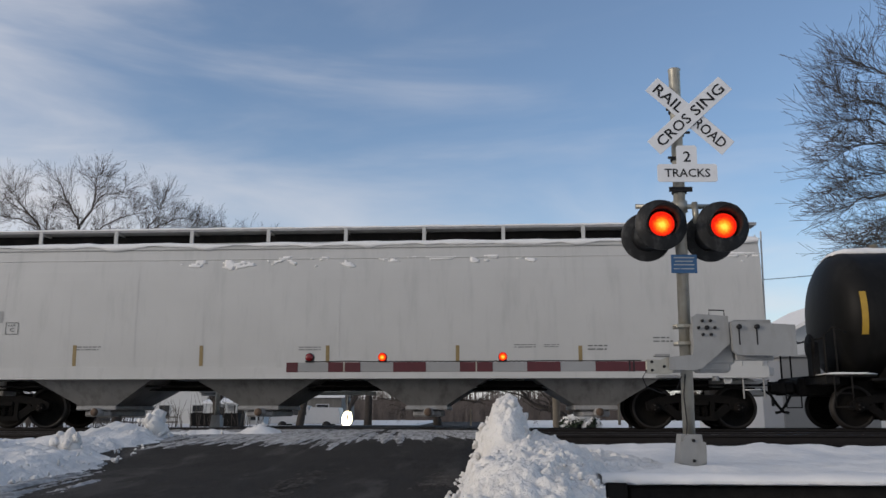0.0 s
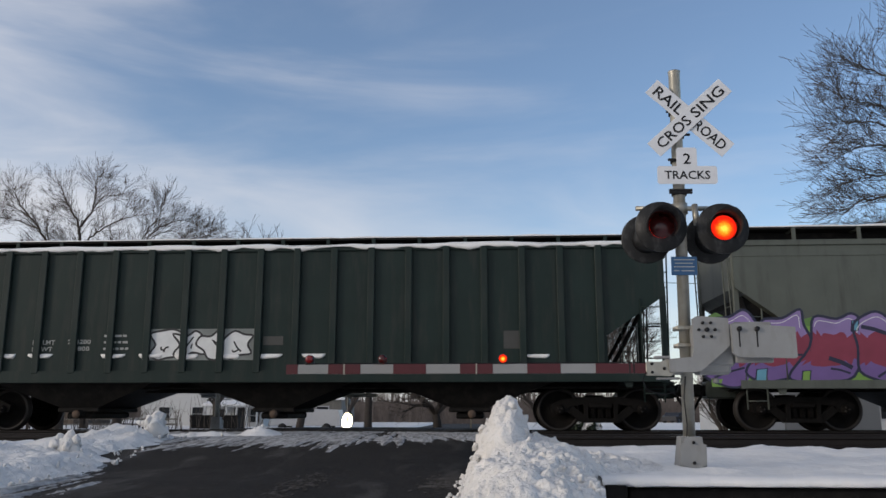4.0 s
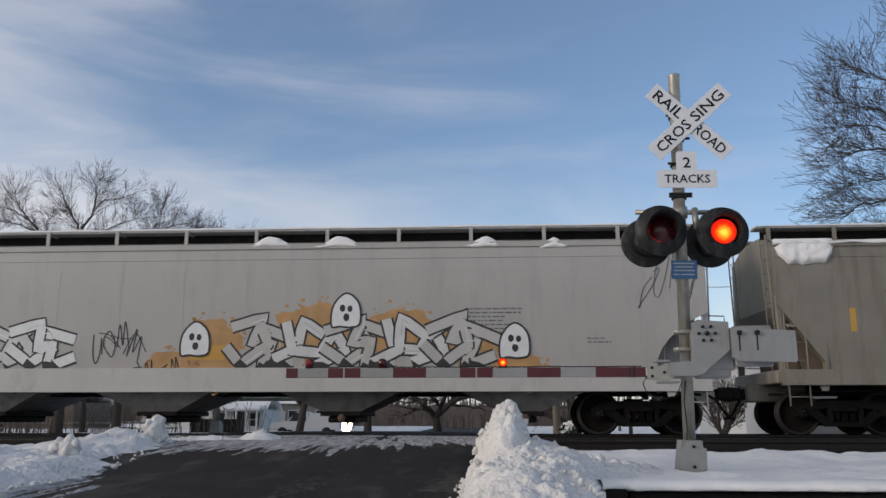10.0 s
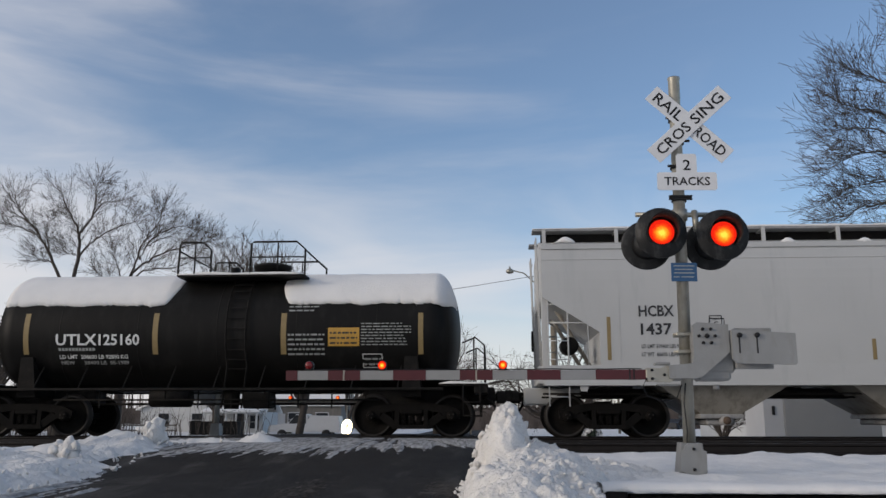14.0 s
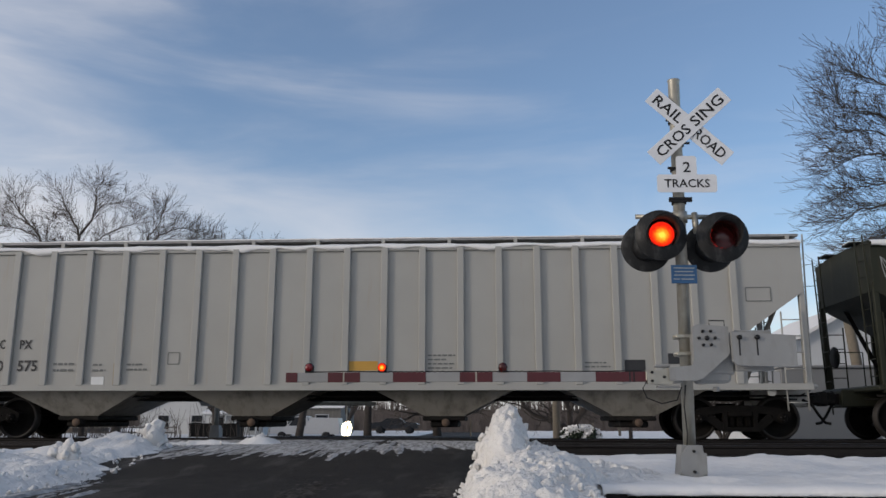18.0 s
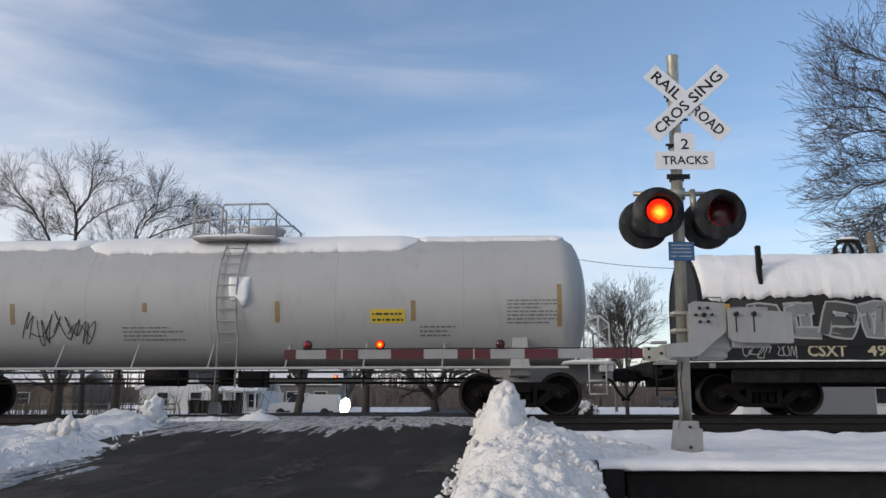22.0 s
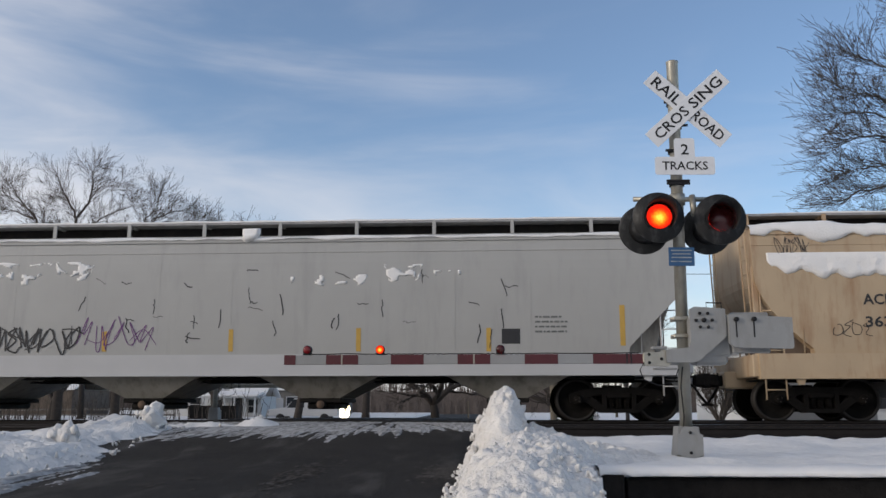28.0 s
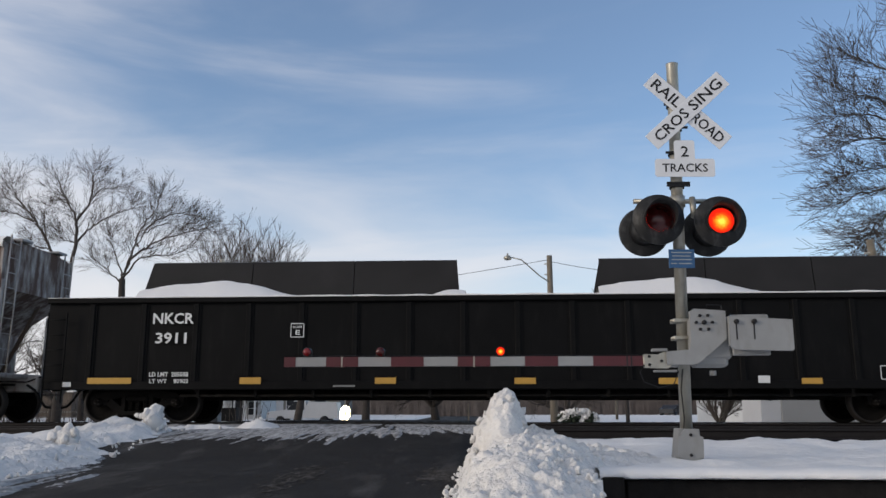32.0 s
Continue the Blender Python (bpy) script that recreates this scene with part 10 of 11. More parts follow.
    rustpaint=mat("brick_red_spray", (0.27, 0.10, 0.055), 0.6, var=0.3, scale=3), rustdark=mat("dark_brick_spray", (0.105, 0.03, 0.025), 0.6, var=0.3, scale=3), rustgrey=mat("grey_repaint_patch", (0.36, 0.365, 0.365), 0.6, var=0.12, scale=5), creampatch=mat("cream_repaint_patch", (0.50, 0.47, 0.40), 0.6, var=0.1, scale=5),
    greytrim=mat("faded_grey_spray_line", (0.12, 0.11, 0.105), 0.6, var=0.3, scale=4),
    palepaint=mat("pale_grey_spray", (0.56, 0.56, 0.55), 0.6, var=0.15, scale=4),
    darkgreentext=mat("dark_green_stencil", (0.014, 0.019, 0.014), 0.55, var=0.2, scale=8),
)
BUILDERS = dict(hopper_car=hopper_car, tank_car=tank_car, coil_car=coil_car, gondola_car=gondola_car)
TRAIN = []
for kind, spec, items in CARS:
    spec["items"] = items
    TRAIN.append((BUILDERS[kind](spec), spec["x0"] + spec["L"] / 2))


# ---- background things ----
def car_body(name, m, label, length, height, paint, cab=None, cap=False):
    v = thing(name, m, label, "car", "parked vehicles")
    bm = bmesh.new()
    w = 0.9
    h = length / 2
    side = [(-h, 0.45), (h, 0.45), (h, 0.85), (h * 0.93, 1.0), (h * 0.45, 1.05), (h * 0.2, height), (-h * 0.35, height), (-h * 0.55, 1.08), (-h, 1.02)] if not cap else [(-h, 0.5), (h, 0.5), (h, 1.05), (h * 0.95, height - 0.16), (h * 0.14, height - 0.12), (h * 0.12, 1.2), (h * 0.08, height - 0.06), (h * 0.02, height), (-h * 0.24, height - 0.03), (-h * 0.46, 1.18), (-h * 0.94, 1.05), (-h, 0.9)]
    plate(bm, side, -w, w)
    bmesh.ops.bevel(bm, geom=[e for e in bm.edges if abs(e.verts[0].co.y - e.verts[1].co.y) < 0.01], offset=0.04, segments=1, affect="EDGES")
    recalc(bm)
    part("body", bm, paint, v)
    for s in (-0.62, 0.62):
        for q in (-1, 1):
            bm = bmesh.new()
            lathe(bm, [(q * 0.70, 0.0), (q * 0.70, 0.38), (q * 0.92, 0.38), (q * 0.93, 0.2), (q * 0.93, 0.0)], "y", 20, 0, (s * h, 0, 0.34))
            recalc(bm)
            part("wheel", bm, BLACKPAINT, v)
    bm = bmesh.new()
    gx = [(-h * 0.5, 1.12), (-h * 0.30, height - 0.07), (h * 0.17, height - 0.07), (h * 0.40, 1.1)] if not cap else [(-h * 0.44, 1.18), (-h * 0.26, height - 0.1), (h * 0.04, height - 0.08), (h * 0.05, 1.18)]
    plate(bm, gx, -w - 0.006, -w + 0.02)
    recalc(bm)
    part("window", bm, GLASSDARK, v)
    bm = bmesh.new()
    plate(bm, gx, w - 0.02, w + 0.006)
    recalc(bm)
    part("window", bm, GLASSDARK, v)
    return v


GLASSDARK = mat("dark_glass", (0.02, 0.022, 0.025), 0.12, var=0.1)
WHITECAR = mat("white_car_paint", (0.44, 0.445, 0.45), 0.3, var=0.04)
DARKCAR = mat("dark_car_paint", (0.02, 0.022, 0.026), 0.25, var=0.1)
SIDING = mat("white_siding", (0.50, 0.51, 0.51), 0.6, var=0.06, scale=2)
SHEDBROWN = mat("brown_weathered_boards", (0.11, 0.085, 0.065), 0.8, var=0.3, scale=3)
BUNGALOW = mat("grey_metal_cabinet", (0.25, 0.25, 0.245), 0.5, var=0.06, scale=1.5)
BUNGEND = mat("pale_metal_cabinet_door", (0.45, 0.45, 0.45), 0.5, var=0.06, scale=1.5)
EVERGREEN = mat("evergreen_shrub", (0.022, 0.035, 0.018), 0.9, var=0.4, scale=6)
FARWOOD = mat("far_bare_woods", (0.115, 0.095, 0.085), 0.95, var=0.35, scale=1.5)
# pale yellow of the far bright spot, put into the metal's colour
GLOWMETAL = mat("yellow_tinted_mirror_metal", (0.90, 0.85, 0.64), 0.24, metal=1.0, var=0.03)
FENCE = mat("grey_weathered_fence", (0.16, 0.15, 0.135), 0.85, var=0.3, scale=4)

DARK_CAR = car_body("sedan", pose(60, 82.0, -0.72), "dark sedan driving along the far road", 4.6, 1.45, DARKCAR)
car_body("pickup_truck", pose(-15.0, 67.5, -1.1), "white pickup truck with a cap, parked in snow", 5.8, 1.95, WHITECAR, cap=True)
car_body("sedan", pose(22.5, 104.0, -0.95, 0, 0, 60), "dark car parked far off in the snow", 4.6, 1.45, DARKCAR)


def house(name, m, label, w, d, eave, ridge, wallmat, gable_front=True, windows=(), doors=(), boards=True):
    """A small house: boarded walls, pitched snowy roof, windows and doors on the near wall."""
    hs = thing(name, m, label, "house", "houses")
    bm = bmesh.new()
    if gable_front:
        plate(bm, [(-w / 2, 0), (w / 2, 0), (w / 2, eave), (0, ridge), (-w / 2, eave)], 0, d)
    else:
        box(bm, -w / 2, w / 2, 0, d, 0, eave)
    recalc(bm)
    part("wall", bm, wallmat, hs)
    if boards:
        bmb = bmesh.new()
        hexa(bmb, [(-w / 2, -0.03, 0.0), (w / 2, -0.03, 0.0), (w / 2, 0.0, 0.0), (-w / 2, 0.0, 0.0), (-w / 2, -0.008, 0.19), (w / 2, -0.008, 0.19), (w / 2, 0.0, 0.19), (-w / 2, 0.0, 0.19)])
        me = shared("siding_board", bmb, [wallmat])
        for k in range(int(eave / 0.2)):
            meshpart("siding_board", me, hs, pose(0, 0, 0.2 * k))
    over = 0.35
    for s in (-1, 1):
        bm = bmesh.new()
        if gable_front:
            sl = (ridge - eave) / (w / 2)
            x1, z1 = s * (w / 2 + over), eave - sl * over
            hexa(bm, [(0, -over, ridge + 0.04), (x1, -over, z1 + 0.04), (x1, d + over, z1 + 0.04), (0, d + over, ridge + 0.04), (0, -over, ridge + 0.22), (x1, -over, z1 + 0.20), (x1, d + over, z1 + 0.20), (0, d + over, ridge + 0.22)])
        else:
            sl = (ridge - eave) / (d / 2)
            y1 = d / 2 + s * (d / 2 + over)
            z1 = eave - sl * over
            hexa(bm, [(-w / 2 - over, d / 2, ridge + 0.03), (w / 2 + over, d / 2, ridge + 0.03), (w / 2 + over, y1, z1 + 0.03), (-w / 2 - over, y1, z1 + 0.03), (-w / 2 - over, d / 2, ridge + 0.2), (w / 2 + over, d / 2, ridge + 0.2), (w / 2 + over, y1, z1 + 0.18), (-w / 2 - over, y1, z1 + 0.18)])
        recalc(bm)
        part("roof", bm, SNOW, hs, "snow-covered roof slope")
    for x, z, ww, hh in windows:
        bm = bmesh.new()
        bbox(bm, x - ww / 2 - 0.08, x + ww / 2 + 0.08, -0.07, 0.0, z - 0.08, z + hh + 0.08, 0.01)
        wn = part("window", bm, WHITECAR, hs)
        bm = bmesh.new()
        box(bm, x - ww / 2, x + ww / 2, -0.078, -0.03, z, z + hh / 2 - 0.02)
        box(bm, x - ww / 2, x + ww / 2, -0.078, -0.03, z + hh / 2 + 0.02, z + hh)
        part("pane", bm, GLASSDARK, wn)
    for x, ww, hh, mm in doors:
        bm = bmesh.new()
        bbox(bm, x - ww / 2, x + ww / 2, -0.06, 0.0, 0.05, hh, 0.01)
        part("door", bm, mm, hs)
    return hs


house("house", pose(16.4, 36.5, -0.75), "white clapboard house with a snowy gable roof", 10.5, 9, 3.5, 6.2, SIDING, True, ((-2.6, 0.9, 0.9, 1.3), (0.6, 0.9, 1.0, 1.3)), ((3.2, 0.95, 2.05, GLASSDARK),))
house("house", pose(15.7, 40.5, -0.75), "low white house wing with siding", 7.0, 6, 2.7, 4.2, SIDING, False, ((-2.9, 0.8, 0.6, 1.3), (-2.05, 0.8, 0.6, 1.3)))
house("house", pose(-21.9, 71, -1.05), "small white house with a snowy porch roof", 4.6, 5, 2.1, 3.4, SIDING, False, ((-1.5, 0.7, 0.8, 1.1), (1.6, 0.7, 0.8, 1.1)), ((0.2, 0.9, 1.95, GLASSDARK),))


def build_porch():
    p = thing("porch", pose(-21.9, 70.9, -1.05), "white porch with slim posts and a snowy roof before the house", "porch")
    for k in range(6):
        bm = bmesh.new()
        bbox(bm, -2.2 + 0.88 * k - 0.07, -2.2 + 0.88 * k + 0.07, -1.6, -1.46, -0.1, 1.95, 0.01)
        part("post", bm, SIDING, p)
    bm = bmesh.new()
    bbox(bm, -2.35, 2.35, -1.65, 0, 1.95, 2.08, 0.01)
    part("beam", bm, SIDING, p)
    bm = bmesh.new()
    hexa(bm, [(-2.5, -1.8, 2.08), (2.5, -1.8, 2.08), (2.5, 0, 2.3), (-2.5, 0, 2.3), (-2.5, -1.75, 2.22), (2.5, -1.75, 2.22), (2.5, 0, 2.5), (-2.5, 0, 2.5)])
    part("roof", bm, SNOW, p, "snow-covered porch roof")


build_porch()
house("house", pose(-21.5, 83, -1.05), "grey weathered house with a low snowy roof", 13, 8, 2.9, 4.6, FENCE, False, ((2.0, 0.8, 1.6, 1.3), (4.6, 0.8, 1.2, 1.3)), ((0.4, 0.9, 2.05, WHITECAR),))
house("house", pose(-28.7, 77, -1.05), "white gabled house behind the railway", 8.5, 8, 2.4, 4.2, SIDING, True, ((-2.0, 0.8, 1.0, 1.2), (1.2, 0.8, 1.0, 1.2)))
house("house", pose(-49.0, 80, -1.05), "brown low house far behind the railway", 16, 8, 2.9, 4.4, SHEDBROWN, False, ((-3.0, 0.9, 1.2, 1.1), (3.0, 0.9, 1.2, 1.1)))


def build_cabinet():
    c = thing("signal_cabinet", pose(10.05, 26.4, -0.42), "large grey metal railway signal cabinet", "cabinet")
    bm = bmesh.new()
    bbox(bm, -1.0, 1.9, 0, 2.0, 0.12, 2.45, 0.02)
    part("body", bm, BUNGALOW, c)
    bm = bmesh.new()
    bbox(bm, -1.08, 1.98, -0.08, 2.08, 2.45, 2.53, 0.015)
    part("roof", bm, BUNGALOW, c)
    bm = bmesh.new()
    bbox(bm, -1.62, -1.0, 0.02, 1.9, 0.14, 2.35, 0.015)
    part("end_bay", bm, BUNGEND, c)
    bm = bmesh.new()
    bbox(bm, -1.36, -1.28, -0.03, 0.02, 0.95, 1.22, 0.01)
    part("door_handle", bm, BLACKPAINT, c)
    bm = bmesh.new()
    bbox(bm, -1.7, 2.0, -0.05, 2.05, -0.2, 0.12, 0.02)
    part("plinth", bm, CASTGREY, c)


build_cabinet()


def build_glow_disc():
    s = thing("glow_disc", pose(-8.15, 47.0, -1.0), "round metal disc on a post, standing in for a bright glow", "road sign")
    bm = bmesh.new()
    lathe(bm, [(0.0, 0.0), (0.0, 0.455), (0.006, 0.455), (0.006, 0.0)], "y", 40, 0, (0, 0, 0.95), False)
    for v in bm.verts:
        v.co.x *= 0.8
    d = part("disc", bm, GLOWMETAL, s, "metal disc tinted pale yellow and tilted to mirror the sun")
    # turned to mirror the sun at the camera, standing in for a round glow
    d.matrix_basis = pose(0, 0, 0.02, 0, 0, -25.4) @ pose(0, 0, 0.95, -9.4, 0, 0) @ pose(0, 0, -0.95)
    bm = bmesh.new()
    box(bm, -0.03, 0.03, -0.06, -0.02, -0.2, 2.6)
    part("post", bm, GALV, s)


build_glow_disc()


def build_pole(m, h, label, lean=0, r=0.15, lamp=False):
    p = thing("utility_pole", m @ pose(0, 0, 0, 0, lean, 0), label, "utility pole", "utility poles")
    bm = bmesh.new()
    tube(bm, [(0, 0, -0.3), (0, 0, h * 0.5), (0, 0, h)], [r * 1.2, r, r * 0.85], 14)
    part("pole", bm, WOODPOLE, p)
    bm = bmesh.new()
    for z in (h - 0.4, h - 0.9):
        tube(bm, [(-0.25, -0.05, z), (0.12, -0.05, z)], 0.03, 6)
    part("bracket", bm, GALV, p)
    if lamp:
        bm = bmesh.new()
        tube(bm, [(0, -0.1, h - 1.3), (-0.5, -0.1, h - 0.95), (-1.3, -0.1, h - 0.2), (-1.75, -0.1, h - 0.08)], 0.03, 8)
        arm = part("lamp_arm", bm, GALV, p)
        bm = bmesh.new()
        lathe(bm, [(h - 0.20, 0.0), (h - 0.16, 0.16), (h - 0.06, 0.2), (h + 0.02, 0.12), (h + 0.04, 0.04), (h + 0.14, 0.04), (h + 0.14, 0.0)], "z", 16, 0, (-1.95, -0.1, -0.02))
        part("lamp_head", bm, GALV, p, "grey street lamp head")
    return p


build_pole(pose(2.95, 38, -0.6), 7.9, "weathered wooden pole with a street lamp", -0.3, 0.15, True)
build_pole(pose(12.35, 28.0, -0.5), 5.75, "leaning weathered wooden utility pole", -5.5, 0.17)
build_pole(pose(11.6, 24.4, -0.4), 5.6, "dark wooden utility pole beside the cabinet", -3.0, 0.13)
build_pole(pose(10.6, 70.0, -0.7), 5.5, "thin distant utility pole", 0, 0.1)
build_pole(pose(5.4, 70.0, -0.7), 6.5, "thin distant utility pole", 0, 0.1)


def build_wires():
    for a, b, s in (((2.95, 37.9, 7.0), (12.0, 28, 5.0), 0.5), ((2.95, 37.9, 7.1), (-40, 60, 7.5), 1.0), ((11.75, 28, 5.1), (40, 24, 6.0), 0.6), ((11.2, 24.4, 3.8), (30, 24.4, 4.4), 0.3), ((11.2, 24.4, 3.2), (30, 24.4, 3.6), 0.3), ((10.6, 70, 4.6), (5.4, 70, 5.4), 0.2), ((10.6, 70, 4.6), (60, 74, 5), 0.6)):
        bm = bmesh.new()
        pts = []
        for k in range(25):
            t = k / 24
            p = Vector(a).lerp(Vector(b), t)
            p.z -= s * 4 * t * (1 - t)
            pts.append(p)
        tube(bm, pts, 0.012, 4)
        tagged(part("overhead_wire", bm, BLACKPAINT), "thin black overhead wire between poles", "wire")


build_wires()


# ---- trees ----
def grow(bm, p, d, length, r, depth, rnd, spread, droop, thin, keep=1.0, mi=0):
    """One limb with its side limbs."""
    n = 5 if depth > 2 else (4 if depth > 0 else 3)
    pts, rad = [p.copy()], [r]
    q = p.copy()
    dd = d.copy()
    for k in range(n):
        dd = (dd + Vector((rnd.uniform(-1, 1), rnd.uniform(-1, 1), rnd.uniform(-1, 1))) * 0.20 + Vector((0, 0, droop))).normalized()
        q = q + dd * length / n
        pts.append(q.copy())
        rad.append(max(0.006, r * (1 - (1 - thin) * (k + 1) / n)))
    tube(bm, pts, rad, 7 if depth > 3 else (4 if depth > 1 else 3), mi, caps=False)
    if depth <= 0:
        return
    m = rnd.choice((3, 3, 4)) if depth > 1 else rnd.choice((3, 4, 5))
    for k in range(m):
        if k and rnd.random() > keep:
            continue
        i = n if k == 0 else rnd.randint(1, n)
        ax = Vector((rnd.uniform(-1, 1), rnd.uniform(-1, 1), rnd.uniform(-0.6, 0.8)))
        ax = (ax - ax.dot(dd) * dd).normalized()
        a = spread * rnd.uniform(0.6, 1.3) * (0.45 if k == 0 else 1)
        nd = (dd * math.cos(a) + ax * math.sin(a)).normalized()
        grow(bm, pts[i], nd, length * rnd.uniform(0.62, 0.84), rad[i] * (rnd.uniform(0.75, 0.9) if k == 0 else rnd.uniform(0.45, 0.7)), depth - 1, rnd, spread, droop, thin, keep, mi)


def bare_tree(m, label, seed, trunk_h, r, limbs, depth, limb_len, spread=0.6, droop=0.05, up=0.9, fork=None, keep=1.0):
    rnd = random.Random(seed)
    t = thing("bare_tree", m, label, "tree", "bare trees")
    bm = bmesh.new()
    top = Vector((rnd.uniform(-0.2, 0.2), 0, trunk_h))
    tube(bm, [(0, 0, -0.3), (top.x * 0.4, 0, trunk_h * 0.5), top], [r * 1.25, r * 1.0, r * 0.85], 12)
    part("trunk", bm, BARK, t)
    bm = bmesh.new()
    for k in range(limbs):
        a = 2 * math.pi * (k + rnd.uniform(-0.3, 0.3)) / limbs
        d = Vector((math.cos(a) * (1 - up), math.sin(a) * (1 - up), up)).normalized()
        if fork:
            d = Vector(fork[k % len(fork)]).normalized()
        grow(bm, top - Vector((0, 0, rnd.uniform(0, trunk_h * 0.08))), d, limb_len * rnd.uniform(0.85, 1.15), r * 0.72, depth, rnd, spread, droop, 0.68, keep)
    part("crown", bm, TWIG, t, "crown of bare branches and twigs")
    return t


def limbed_tree(m, label, seed, trunk, r, limbs, reach, depth, dense=1.0, open_angle=(0.5, 1.2)):
    """A tree with bold bending limbs and fine twigs fanned out along their outer parts."""
    rnd = random.Random(seed)
    t = thing("bare_tree", m, label, "tree", "bare trees")
    bm = bmesh.new()
    tube(bm, [Vector((x, 0, z)) for x, z in trunk], [r * (1.3 - 0.4 * k / (len(trunk) - 1)) for k in range(len(trunk))], 12)
    part("trunk", bm, BARK, t)
    bm = bmesh.new()
    for r0, pts in limbs:
        pts = spline(pts, 6)
        side = rnd.uniform(-0.6, 0.6)
        n = len(pts)
        way = [Vector((p[0] + 0.06 * rnd.uniform(-1, 1), side * k / n, p[1] + 0.06 * rnd.uniform(-1, 1))) for k, p in enumerate(pts)]
        rad = [0.7 * r0 * (1 - 0.85 * k / (n - 1)) for k in range(n)]
        tube(bm, way, rad, 7, caps=False)
        for k in range(int(n * 0.30), n):
            d = (way[min(k + 1, n - 1)] - way[k - 1]).normalized()
            for _ in range(int((2 if k < n * 0.7 else 3) * dense)):
                ax = Vector((rnd.uniform(-1, 1), rnd.uniform(-1, 1), rnd.uniform(-0.5, 1.0)))
                ax = (ax - ax.dot(d) * d).normalized()
                a = rnd.uniform(*open_angle)
                grow(bm, way[k], (d * math.cos(a) + ax * math.sin(a)).normalized(), reach * rnd.uniform(0.5, 1.3), max(0.010, min(0.018, rad[k] * 0.3)), depth, rnd, 0.5, 0.03, 0.5, 0.9)
    part("crown", bm, TWIG, t, "crown of bare branches and twigs")
    return t


limbed_tree(pose(-26.6, 50, -1.5), "tall bare tree with bold forked limbs", 12, [(0, -0.3), (0.1, 4.5), (0, 9.4)], 0.24, (
    (0.17, [(-0.1, 9.3), (-1.3, 11.8), (-2.4, 13.6), (-3.8, 15.2), (-4.3, 16.2)]), (0.08, [(-1.3, 11.8), (-2.1, 11.9), (-2.9, 12.3)]), (0.07, [(-1.6, 12.5), (-1.9, 13.7), (-1.6, 14.7)]),
    (0.08, [(-2.4, 13.6), (-4.1, 14.2), (-4.9, 14.4)]), (0.07, [(-3.2, 14.5), (-4.6, 15.2)]), (0.20, [(0, 9.4), (0.4, 12.2), (0.3, 13.7), (-0.3, 14.9), (-1.1, 16.4)]),
    (0.12, [(0.3, 13.7), (1.1, 14.8), (1.2, 16.3), (1.3, 16.9)]), (0.11, [(0.4, 12.2), (1.2, 13.1), (2.5, 13.9), (3.9, 14.4)]), (0.07, [(1.0, 14.7), (1.8, 15.6), (3.0, 15.6)]), (0.06, [(0.4, 12.1), (-0.2, 12.3), (-0.7, 12.5)])), 0.85, 2, 1.6, (0.35, 1.1))
limbed_tree(pose(-23.4, 51, -1.55), "bare spreading tree beside the taller one", 5, [(0, -0.3), (0.1, 5.0), (-0.1, 10.0)], 0.22, (
    (0.13, [(-0.1, 10.0), (0.3, 11.3), (0.9, 13.3), (1.8, 14.7), (2.0, 15.6)]), (0.13, [(-0.2, 10.0), (0.6, 11.5), (2.2, 12.5), (4.3, 13.1), (5.3, 13.3)]), (0.10, [(0.7, 12.1), (1.5, 13.5), (3.1, 14.3), (4.3, 14.1)]),
    (0.10, [(0.0, 10.1), (1.0, 11.4), (2.8, 11.6), (4.2, 12.1)]), (0.08, [(-0.1, 10.2), (-0.6, 11.7), (-0.9, 12.7)]), (0.08, [(-0.3, 9.8), (-1.3, 10.8), (-2.2, 11.4)]), (0.07, [(1.2, 13.0), (2.4, 13.6), (3.6, 13.4)])), 0.95, 2, 1.6, (0.35, 1.1))
bare_tree(pose(-35.5, 57, -1.0), "bare thicket tree behind the railway", 51, 2.0, 0.22, 6, 5, 2.1, 0.6, 0.02, 0.6, None, 0.9)
bare_tree(pose(-30.2, 56, -1.0), "bare low tree beside the taller ones", 52, 1.6, 0.20, 6, 5, 1.9, 0.6, 0.02, 0.55, None, 0.9)
bare_tree(pose(-40, 66, -1.0), "bare tree far behind the houses", 7, 4.0, 0.3, 4, 5, 2.4, 0.6, 0.02, 0.8, None, 0.8)
bare_tree(pose(-31, 62, -1.0), "bare tree far behind the railway", 8, 3.0, 0.22, 4, 5, 2.0, 0.6, 0.02, 0.8, None, 0.8)
